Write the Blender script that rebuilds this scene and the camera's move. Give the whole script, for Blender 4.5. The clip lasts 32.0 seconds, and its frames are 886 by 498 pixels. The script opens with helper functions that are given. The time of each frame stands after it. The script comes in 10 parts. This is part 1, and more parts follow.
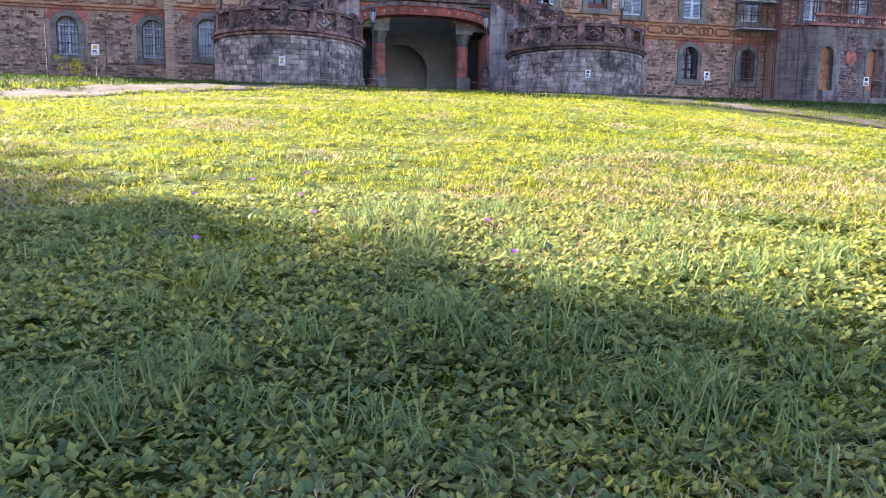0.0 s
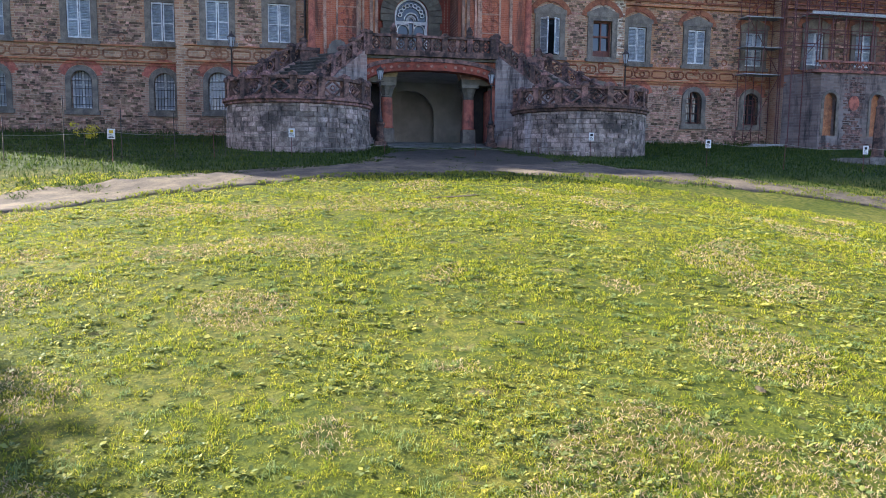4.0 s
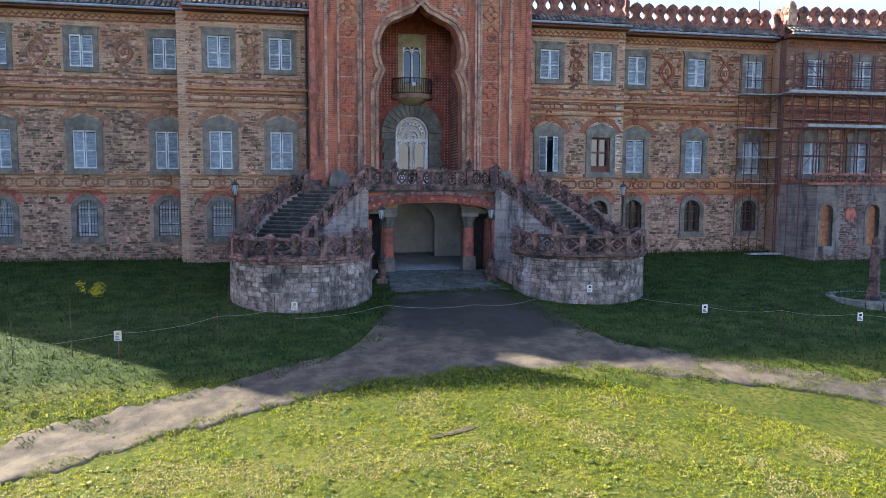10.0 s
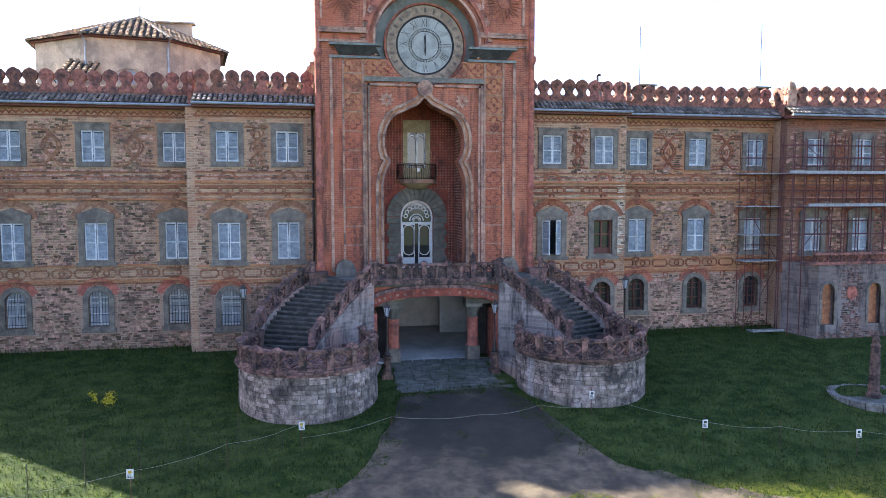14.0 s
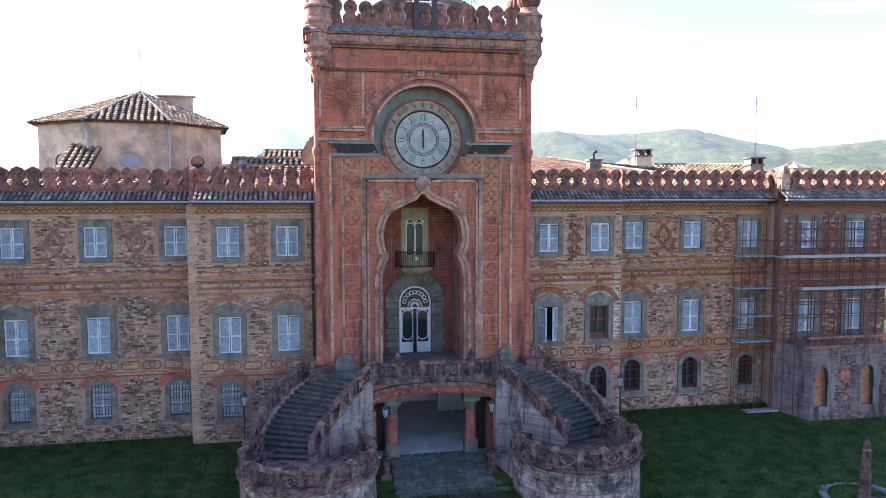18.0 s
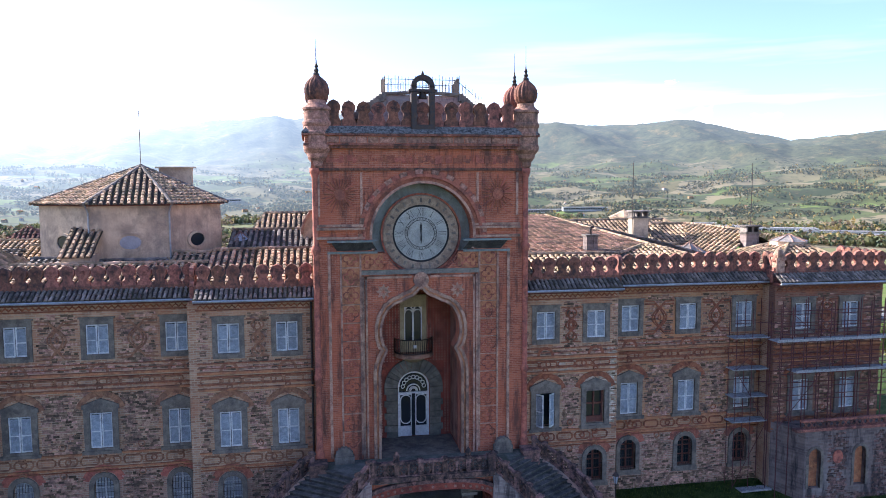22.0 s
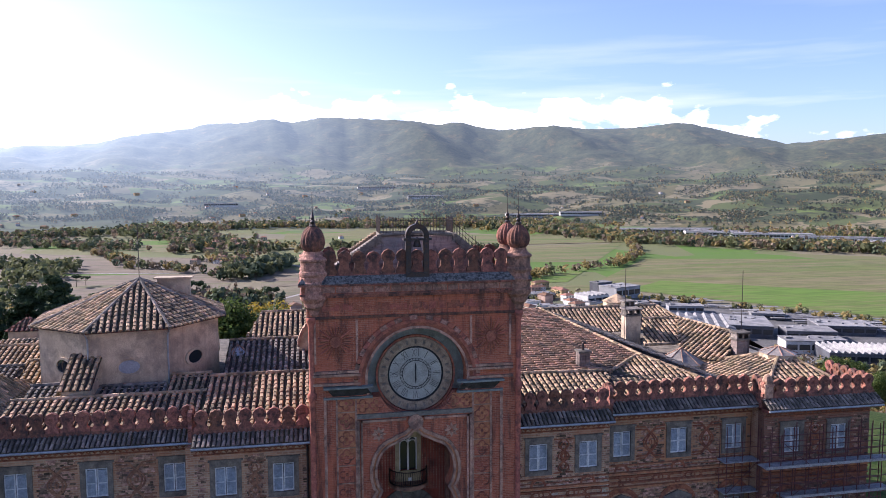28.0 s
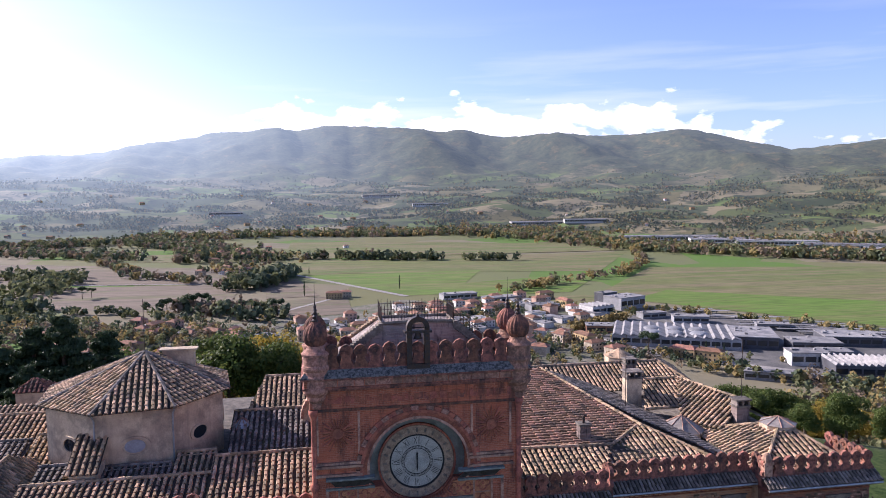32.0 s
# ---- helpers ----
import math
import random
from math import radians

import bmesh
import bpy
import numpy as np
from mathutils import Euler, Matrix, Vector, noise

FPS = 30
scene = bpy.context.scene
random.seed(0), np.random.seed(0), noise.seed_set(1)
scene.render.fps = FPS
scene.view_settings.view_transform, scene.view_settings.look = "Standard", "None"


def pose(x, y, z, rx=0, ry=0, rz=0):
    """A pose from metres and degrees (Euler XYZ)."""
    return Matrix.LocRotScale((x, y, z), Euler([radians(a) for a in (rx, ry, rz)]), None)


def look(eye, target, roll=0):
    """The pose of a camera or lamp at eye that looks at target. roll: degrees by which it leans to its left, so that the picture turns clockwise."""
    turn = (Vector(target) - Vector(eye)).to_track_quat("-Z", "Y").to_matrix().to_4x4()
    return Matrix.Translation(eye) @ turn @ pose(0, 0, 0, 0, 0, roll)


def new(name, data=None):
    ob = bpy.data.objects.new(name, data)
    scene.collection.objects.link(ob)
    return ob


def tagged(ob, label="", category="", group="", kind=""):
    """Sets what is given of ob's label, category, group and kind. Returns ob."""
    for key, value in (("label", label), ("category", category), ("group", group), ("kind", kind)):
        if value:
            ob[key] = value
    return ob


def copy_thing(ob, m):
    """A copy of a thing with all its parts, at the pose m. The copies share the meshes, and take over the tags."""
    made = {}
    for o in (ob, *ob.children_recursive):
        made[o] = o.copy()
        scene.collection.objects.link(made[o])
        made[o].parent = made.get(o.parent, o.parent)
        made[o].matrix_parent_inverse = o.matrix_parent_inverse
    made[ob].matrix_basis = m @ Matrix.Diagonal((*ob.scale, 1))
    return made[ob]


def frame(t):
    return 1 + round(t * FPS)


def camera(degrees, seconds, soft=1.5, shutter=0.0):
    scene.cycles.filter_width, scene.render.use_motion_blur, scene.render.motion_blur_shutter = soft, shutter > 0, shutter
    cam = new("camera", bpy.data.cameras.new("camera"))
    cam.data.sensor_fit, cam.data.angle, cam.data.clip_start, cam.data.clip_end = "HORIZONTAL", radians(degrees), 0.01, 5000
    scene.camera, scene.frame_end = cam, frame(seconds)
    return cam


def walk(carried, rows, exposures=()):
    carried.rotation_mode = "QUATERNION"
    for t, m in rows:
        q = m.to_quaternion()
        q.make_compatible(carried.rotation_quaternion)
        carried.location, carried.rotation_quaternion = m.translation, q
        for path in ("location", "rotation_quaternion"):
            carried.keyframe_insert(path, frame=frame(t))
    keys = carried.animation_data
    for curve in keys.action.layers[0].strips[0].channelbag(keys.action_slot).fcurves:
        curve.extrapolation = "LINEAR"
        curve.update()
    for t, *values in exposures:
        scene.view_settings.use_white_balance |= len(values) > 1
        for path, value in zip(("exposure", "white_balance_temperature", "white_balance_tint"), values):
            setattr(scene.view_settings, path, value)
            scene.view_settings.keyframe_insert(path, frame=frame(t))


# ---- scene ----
cam = camera(63.4, 32.0, soft=0.6)
PATH = [
    (0, (-6.069, -37.202, -3.019), (-2.077, -17.744, -5.350), 0.72),
    (0.5, (-6.143, -37.177, -2.987), (-2.136, -17.723, -5.329), 0.74),
    (1, (-6.115, -37.219, -2.951), (-2.156, -17.754, -5.278), 0.72),
    (1.5, (-6.080, -37.260, -2.814), (-2.173, -17.781, -5.118), 0.67),
    (2, (-6.091, -37.291, -2.540), (-2.212, -17.803, -4.820), 0.63),
    (2.5, (-6.118, -37.335, -2.148), (-2.266, -17.840, -4.408), 0.61),
    (3, (-6.111, -37.392, -1.693), (-2.294, -17.887, -3.931), 0.62),
    (3.5, (-6.086, -37.443, -1.222), (-2.297, -17.931, -3.434), 0.63),
    (4, (-6.098, -37.455, -0.772), (-2.304, -17.939, -2.947), 0.63),
    (4.5, (-6.138, -37.433, -0.341), (-2.321, -17.917, -2.472), 0.60),
    (6.5, (-6.149, -37.335, 1.549), (-2.343, -17.805, -0.467), 0.47),
    (7, (-6.124, -37.325, 2.030), (-2.335, -17.788, 0.034), 0.43),
    (7.5, (-6.113, -37.308, 2.533), (-2.329, -17.770, 0.545), 0.40),
    (8, (-6.088, -37.290, 3.014), (-2.315, -17.747, 1.055), 0.36),
    (8.5, (-6.058, -37.276, 3.482), (-2.295, -17.727, 1.567), 0.33),
    (9, (-6.045, -37.269, 3.963), (-2.283, -17.716, 2.083), 0.31),
    (9.5, (-6.042, -37.271, 4.456), (-2.287, -17.714, 2.606), 0.29),
    (10, (-6.036, -37.295, 4.940), (-2.305, -17.730, 3.126), 0.27),
    (10.5, (-6.020, -37.326, 5.405), (-2.317, -17.752, 3.634), 0.23),
    (11, (-6.001, -37.349, 5.864), (-2.318, -17.767, 4.137), 0.21),
    (11.5, (-6.002, -37.374, 6.341), (-2.334, -17.785, 4.660), 0.19),
    (12, (-6.030, -37.404, 6.868), (-2.379, -17.809, 5.219), 0.17),
    (12.5, (-6.054, -37.426, 7.406), (-2.429, -17.824, 5.779), 0.13),
    (13, (-6.051, -37.453, 7.941), (-2.460, -17.844, 6.341), 0.08),
    (13.5, (-6.015, -37.486, 8.502), (-2.453, -17.869, 6.928), 0.03),
    (14, (-5.972, -37.519, 9.083), (-2.422, -17.899, 7.529), -0.03),
    (14.5, (-5.982, -37.552, 9.647), (-2.424, -17.931, 8.115), -0.08),
    (16.5, (-5.961, -37.647, 11.946), (-2.382, -18.024, 10.497), -0.10),
    (17, (-5.945, -37.649, 12.607), (-2.364, -18.027, 11.145), -0.10),
    (17.5, (-5.927, -37.653, 13.307), (-2.352, -18.032, 11.810), -0.10),
    (18, (-5.915, -37.659, 13.996), (-2.347, -18.040, 12.456), -0.10),
    (18.5, (-5.909, -37.673, 14.628), (-2.347, -18.055, 13.064), -0.10),
    (19, (-5.905, -37.688, 15.260), (-2.353, -18.070, 13.674), -0.10),
    (19.5, (-5.901, -37.691, 15.961), (-2.356, -18.075, 14.332), -0.10),
    (20, (-5.898, -37.684, 16.696), (-2.356, -18.072, 15.015), -0.10),
    (20.5, (-5.885, -37.665, 17.447), (-2.349, -18.057, 15.715), -0.11),
    (21, (-5.864, -37.642, 18.178), (-2.331, -18.035, 16.414), -0.14),
    (21.5, (-5.828, -37.634, 18.878), (-2.288, -18.030, 17.095), -0.17),
    (22, (-5.796, -37.655, 19.567), (-2.225, -18.059, 17.766), -0.19),
    (22.5, (-5.793, -37.696, 20.219), (-2.176, -18.109, 18.413), -0.17),
    (23, (-5.798, -37.723, 20.863), (-2.152, -18.141, 19.058), -0.14),
    (23.5, (-5.780, -37.702, 21.567), (-2.133, -18.123, 19.738), -0.11),
    (24, (-5.751, -37.654, 22.306), (-2.114, -18.077, 20.429), -0.10),
    (24.5, (-5.734, -37.611, 23.040), (-2.098, -18.039, 21.115), -0.10),
    (25, (-5.715, -37.575, 23.745), (-2.076, -18.006, 21.787), -0.10),
    (25.5, (-5.689, -37.579, 24.338), (-2.048, -18.009, 22.399), -0.10),
    (27.5, (-5.680, -37.645, 26.607), (-2.020, -18.063, 24.837), -0.19),
    (28, (-5.605, -37.707, 27.208), (-1.958, -18.120, 25.466), -0.20),
    (28.5, (-5.552, -37.733, 27.859), (-1.918, -18.144, 26.106), -0.19),
    (29, (-5.550, -37.756, 28.497), (-1.912, -18.168, 26.746), -0.20),
    (29.5, (-5.589, -37.765, 29.151), (-1.922, -18.181, 27.408), -0.22),
    (30, (-5.601, -37.747, 29.810), (-1.917, -18.167, 28.069), -0.27),
    (30.5, (-5.557, -37.753, 30.384), (-1.889, -18.167, 28.667), -0.33),
    (31, (-5.490, -37.810, 30.868), (-1.861, -18.213, 29.203), -0.40),
    (31.5, (-5.440, -37.868, 31.348), (-1.853, -18.259, 29.735), -0.47),
    (32, (-5.374, -37.920, 31.842), (-1.851, -18.295, 30.280), -0.51),
]
walk(cam, [(t, look(eye, target, roll)) for t, eye, target, roll in PATH],
     exposures=[(t, e, k, m) for t, e, k, m in ((0, 2.75, 6500, 21), (1, 2.75, 6500, 21), (2, 2.6, 6450, 19), (3, 2.35, 6450, 15), (4, 2.25, 6450, 12), (7, 2.32, 6550, 9), (9, 2.32, 6550, 9), (13, 2.58, 6550, 10), (17, 2.5, 6400, 11), (20, 2.1, 6150, 13), (25, 1.3, 6000, 20), (28, 1.05, 6050, 23), (32, 0.88, 6100, 25))])

# ---------- world, sun, exposure ----------
SUN_AZ, SUN_EL = radians(54.0), radians(27.8)          # from the castle's back towards its left flank, and up
SUN_DIR = Vector((-math.sin(SUN_AZ) * math.cos(SUN_EL), math.cos(SUN_AZ) * math.cos(SUN_EL), math.sin(SUN_EL)))
world = bpy.data.worlds.new("world")
scene.world = world
world.use_nodes = True
wt = world.node_tree
wt.nodes.clear()
w_out = wt.nodes.new("ShaderNodeOutputWorld")
w_bg = wt.nodes.new("ShaderNodeBackground")
w_sky = wt.nodes.new("ShaderNodeTexSky")
w_sky.sky_type, w_sky.sun_disc = "NISHITA", False
w_sky.sun_elevation, w_sky.sun_rotation = SUN_EL, -SUN_AZ
w_sky.altitude, w_sky.air_density, w_sky.dust_density, w_sky.ozone_density = 200, 0.8, 1.3, 3.2
w_bg.inputs["Strength"].default_value = 0.122
# cumulus low over the far hills
w_co = wt.nodes.new("ShaderNodeTexCoord")
w_map = wt.nodes.new("ShaderNodeMapping")
w_map.inputs["Scale"].default_value = (15, 15, 30)
w_noise = wt.nodes.new("ShaderNodeTexNoise")
w_noise.inputs["Scale"].default_value, w_noise.inputs["Detail"].default_value = 1.4, 8
w_sep = wt.nodes.new("ShaderNodeSeparateXYZ")
w_band = wt.nodes.new("ShaderNodeMapRange")
for k, v in zip(("From Min", "From Max", "To Min", "To Max"), (0.085, 0.15, 0.19, -0.25)):
    w_band.inputs[k].default_value = v
w_add = wt.nodes.new("ShaderNodeMath")
w_add.operation = "ADD"
w_ramp = wt.nodes.new("ShaderNodeMapRange")
for k, v in zip(("From Min", "From Max", "To Min", "To Max"), (0.50, 0.60, 0.0, 0.9)):
    w_ramp.inputs[k].default_value = v
w_mix = wt.nodes.new("ShaderNodeMix")
w_mix.data_type = "RGBA"
w_mix.inputs[7].default_value = (7.5, 7.6, 7.8, 1)
L = wt.links.new
L(w_co.outputs["Generated"], w_map.inputs["Vector"]); L(w_map.outputs[0], w_noise.inputs["Vector"])
L(w_co.outputs["Generated"], w_sep.inputs[0]); L(w_sep.outputs["Z"], w_band.inputs["Value"])
# the bank lies ahead, thinning out to both sides
w_off = wt.nodes.new("ShaderNodeMath")
w_off.operation, w_off.inputs[1].default_value = "SUBTRACT", 0.17
w_abs = wt.nodes.new("ShaderNodeMath")
w_abs.operation = "ABSOLUTE"
w_side = wt.nodes.new("ShaderNodeMapRange")
for k, v in zip(("From Min", "From Max", "To Min", "To Max"), (0.24, 0.42, 0.0, -0.24)):
    w_side.inputs[k].default_value = v
w_sum = wt.nodes.new("ShaderNodeMath")
L(w_sep.outputs["X"], w_off.inputs[0]); L(w_off.outputs[0], w_abs.inputs[0]); L(w_abs.outputs[0], w_side.inputs["Value"])
L(w_band.outputs[0], w_sum.inputs[0]); L(w_side.outputs[0], w_sum.inputs[1])
L(w_noise.outputs["Fac"], w_add.inputs[0]); L(w_sum.outputs[0], w_add.inputs[1]); L(w_add.outputs[0], w_ramp.inputs["Value"])
w_air = wt.nodes.new("ShaderNodeMix")                  # hazy autumn air takes some green out of the clear sky
w_air.data_type, w_air.blend_type, w_air.inputs[0].default_value = "RGBA", "MULTIPLY", 1.0
w_air.inputs[7].default_value = (0.99, 0.935, 1.0, 1)
L(w_sky.outputs[0], w_air.inputs[6])
L(w_ramp.outputs[0], w_mix.inputs[0]); L(w_air.outputs[2], w_mix.inputs[6]); 
# a thin slanting veil of high cloud
v_map = wt.nodes.new("ShaderNodeMapping")
v_map.inputs["Scale"].default_value, v_map.inputs["Rotation"].default_value = (2.2, 2.2, 26), (0, radians(9), 0)
v_noise = wt.nodes.new("ShaderNodeTexNoise")
v_noise.inputs["Scale"].default_value, v_noise.inputs["Detail"].default_value = 1.1, 7
v_rng = wt.nodes.new("ShaderNodeMapRange")
for k, v in zip(("From Min", "From Max", "To Min", "To Max"), (0.5, 0.72, 0.0, 0.5)):
    v_rng.inputs[k].default_value = v
v_low = wt.nodes.new("ShaderNodeMapRange")
for k, v in zip(("From Min", "From Max", "To Min", "To Max"), (0.10, 0.24, 1.0, 0.0)):
    v_low.inputs[k].default_value = v
v_mul = wt.nodes.new("ShaderNodeMath")
v_mul.operation = "MULTIPLY"
v_mix = wt.nodes.new("ShaderNodeMix")
v_mix.data_type = "RGBA"
v_mix.inputs[7].default_value = (5.6, 5.75, 6.0, 1)
L(w_co.outputs["Generated"], v_map.inputs["Vector"]); L(v_map.outputs[0], v_noise.inputs["Vector"]); L(v_noise.outputs["Fac"], v_rng.inputs["Value"])
L(w_sep.outputs["Z"], v_low.inputs["Value"]); L(v_rng.outputs[0], v_mul.inputs[0]); L(v_low.outputs[0], v_mul.inputs[1])
L(v_mul.outputs[0], v_mix.inputs[0]); L(w_mix.outputs[2], v_mix.inputs[6]); L(v_mix.outputs[2], w_bg.inputs["Color"])
L(w_bg.outputs[0], w_out.inputs["Surface"])
sun = new("sun", bpy.data.lights.new("sun", "SUN"))
sun.data.energy, sun.data.angle, sun.data.color = 5.0, radians(0.6), (1.0, 0.93, 0.82)
sun.matrix_world = look(SUN_DIR * 100, (0, 0, 0))

# ---------- materials ----------
def material(name, base, other=None, rough=0.85, scale=3.0, grain=40.0, bump=0.3, stain=None, stain_amount=0.5, stain_scale=0.7, metal=0.0,
             per_piece=0.0, coat=0.0, stretch=(1, 1, 1), bump_dist=0.02):
    """A weathered surface: two tones mixed by noise, fine grain, larger stains, relief."""
    m = bpy.data.materials.new(name)
    m.use_nodes = True
    nt = m.node_tree
    bsdf = nt.nodes["Principled BSDF"]
    bsdf.inputs["Roughness"].default_value, bsdf.inputs["Metallic"].default_value = rough, metal
    bsdf.inputs["Specular IOR Level"].default_value = 0.25 if metal == 0 else 0.5
    co = nt.nodes.new("ShaderNodeTexCoord")
    mp = nt.nodes.new("ShaderNodeMapping")
    mp.inputs["Scale"].default_value = stretch
    geo_ = nt.nodes.new("ShaderNodeNewGeometry")
    nt.links.new(geo_.outputs["Position"], mp.inputs["Vector"])

    def noise_tex(sc, detail=6.0, rough_=0.6):
        n = nt.nodes.new("ShaderNodeTexNoise")
        n.inputs["Scale"].default_value, n.inputs["Detail"].default_value, n.inputs["Roughness"].default_value = sc, detail, rough_
        nt.links.new(mp.outputs[0], n.inputs["Vector"])
        return n.outputs["Fac"]

    def ranged(sock, a, b, lo=0.0, hi=1.0):
        r = nt.nodes.new("ShaderNodeMapRange")
        for k, v in zip(("From Min", "From Max", "To Min", "To Max"), (a, b, lo, hi)):
            r.inputs[k].default_value = v
        nt.links.new(sock, r.inputs["Value"])
        return r.outputs[0]

    def mixed(fac, a, b, blend="MIX"):
        x = nt.nodes.new("ShaderNodeMix")
        x.data_type, x.blend_type = "RGBA", blend
        for sock, v in ((x.inputs[0], fac), (x.inputs[6], a), (x.inputs[7], b)):
            if isinstance(v, (int, float)):
                sock.default_value = v
            elif isinstance(v, tuple):
                sock.default_value = (*v[:3], 1)
            else:
                nt.links.new(v, sock)
        return x.outputs[2]

    other = other or tuple(c * 0.7 for c in base)
    col = mixed(ranged(noise_tex(scale), 0.4, 0.6), base, other)
    if per_piece:
        info = nt.nodes.new("ShaderNodeObjectInfo")
        geo = nt.nodes.new("ShaderNodeNewGeometry")
        s = nt.nodes.new("ShaderNodeMath")
        s.operation = "ADD"
        nt.links.new(info.outputs["Random"], s.inputs[0]); nt.links.new(geo.outputs["Random Per Island"], s.inputs[1])
        fr = nt.nodes.new("ShaderNodeMath")
        fr.operation = "FRACT"
        nt.links.new(s.outputs[0], fr.inputs[0])
        hs = nt.nodes.new("ShaderNodeHueSaturation")
        nt.links.new(ranged(fr.outputs[0], 0, 1, 1 - per_piece, 1 + per_piece), hs.inputs["Value"])
        nt.links.new(ranged(fr.outputs[0], 0, 1, 0.5 + per_piece * 0.03, 0.5 - per_piece * 0.03), hs.inputs["Hue"])
        nt.links.new(col, hs.inputs["Color"])
        col = hs.outputs[0]
    if stain:
        col = mixed(ranged(noise_tex(stain_scale, 9.0, 0.72), 0.49, 0.61, 0, stain_amount), col, stain)
    g = noise_tex(grain, 3.0)
    col = mixed(ranged(g, 0.35, 0.6, 0.36, 0.0), col, (0.0, 0.0, 0.0))
    nt.links.new(col, bsdf.inputs["Base Color"])
    if bump:
        bp = nt.nodes.new("ShaderNodeBump")
        bp.inputs["Strength"].default_value, bp.inputs["Distance"].default_value = bump, bump_dist
        nt.links.new(g, bp.inputs["Height"])
        nt.links.new(bp.outputs[0], bsdf.inputs["Normal"])
    return m


def brickwork(name, brick_a, brick_b, mortar, w=0.28, h=0.085, gap=0.012, stain=(0.05, 0.05, 0.05), stain_amount=0.5, patch=None, patch_amount=0.6, mortar_smooth=0.1):
    """Coursed masonry for upright walls, laid on x+y and z, with stains and patches of render."""
    m = material(name, brick_a, brick_b, 0.9, 1.2, 30, 0.2, stain, stain_amount, 0.45)
    nt = m.node_tree
    bsdf = nt.nodes["Principled BSDF"]
    old = bsdf.inputs["Base Color"].links[0].from_socket
    co = nt.nodes.new("ShaderNodeTexCoord")
    sp = nt.nodes.new("ShaderNodeSeparateXYZ")
    nt.links.new(co.outputs["Object"], sp.inputs[0])
    s = nt.nodes.new("ShaderNodeMath")
    nt.links.new(sp.outputs["X"], s.inputs[0]); nt.links.new(sp.outputs["Y"], s.inputs[1])
    cb = nt.nodes.new("ShaderNodeCombineXYZ")
    nt.links.new(s.outputs[0], cb.inputs[0]); nt.links.new(sp.outputs["Z"], cb.inputs[1])
    wob = nt.nodes.new("ShaderNodeTexNoise")
    wob.inputs["Scale"].default_value = 1.7
    nt.links.new(cb.outputs[0], wob.inputs["Vector"])
    wm = nt.nodes.new("ShaderNodeMix")
    wm.data_type, wm.blend_type = "RGBA", "LINEAR_LIGHT"
    wm.inputs[0].default_value = 0.05
    nt.links.new(cb.outputs[0], wm.inputs[6]); nt.links.new(wob.outputs["Color"], wm.inputs[7])
    br = nt.nodes.new("ShaderNodeTexBrick")
    br.inputs["Scale"].default_value = 1.0
    br.inputs["Brick Width"].default_value, br.inputs["Row Height"].default_value, br.inputs["Mortar Size"].default_value = w, h, gap
    br.inputs["Mortar Smooth"].default_value = mortar_smooth
    br.inputs["Color1"].default_value, br.inputs["Color2"].default_value = (*brick_a, 1), (*brick_b, 1)
    br.inputs["Mortar"].default_value = (*mortar, 1)
    br.inputs["Bias"].default_value = -0.1
    nt.links.new(wm.outputs[2], br.inputs["Vector"])
    mx = nt.nodes.new("ShaderNodeMix")
    mx.data_type = "RGBA"
    mx.inputs[0].default_value = 0.3
    nt.links.new(br.outputs["Color"], mx.inputs[6]); nt.links.new(old, mx.inputs[7])
    last = mx.outputs[2]
    if patch:
        n = nt.nodes.new("ShaderNodeTexNoise")
        n.inputs["Scale"].default_value, n.inputs["Detail"].default_value = 0.33, 6
        nt.links.new(co.outputs["Object"], n.inputs["Vector"])
        r = nt.nodes.new("ShaderNodeMapRange")
        for k, v in zip(("From Min", "From Max", "To Min", "To Max"), (0.52, 0.62, 0, patch_amount)):
            r.inputs[k].default_value = v
        nt.links.new(n.outputs["Fac"], r.inputs["Value"])
        m2 = nt.nodes.new("ShaderNodeMix")
        m2.data_type = "RGBA"
        m2.inputs[7].default_value = (*patch, 1)
        nt.links.new(r.outputs[0], m2.inputs[0]); nt.links.new(last, m2.inputs[6])
        last = m2.outputs[2]
    nt.links.new(last, bsdf.inputs["Base Color"])
    bp = nt.nodes.new("ShaderNodeBump")
    bp.inputs["Strength"].default_value, bp.inputs["Distance"].default_value, bp.invert = 0.9, 0.03, True
    nt.links.new(br.outputs["Fac"], bp.inputs["Height"])
    prev = bsdf.inputs["Normal"].links[0].from_socket
    nt.links.new(prev, bp.inputs["Normal"])
    nt.links.new(bp.outputs[0], bsdf.inputs["Normal"])
    return m


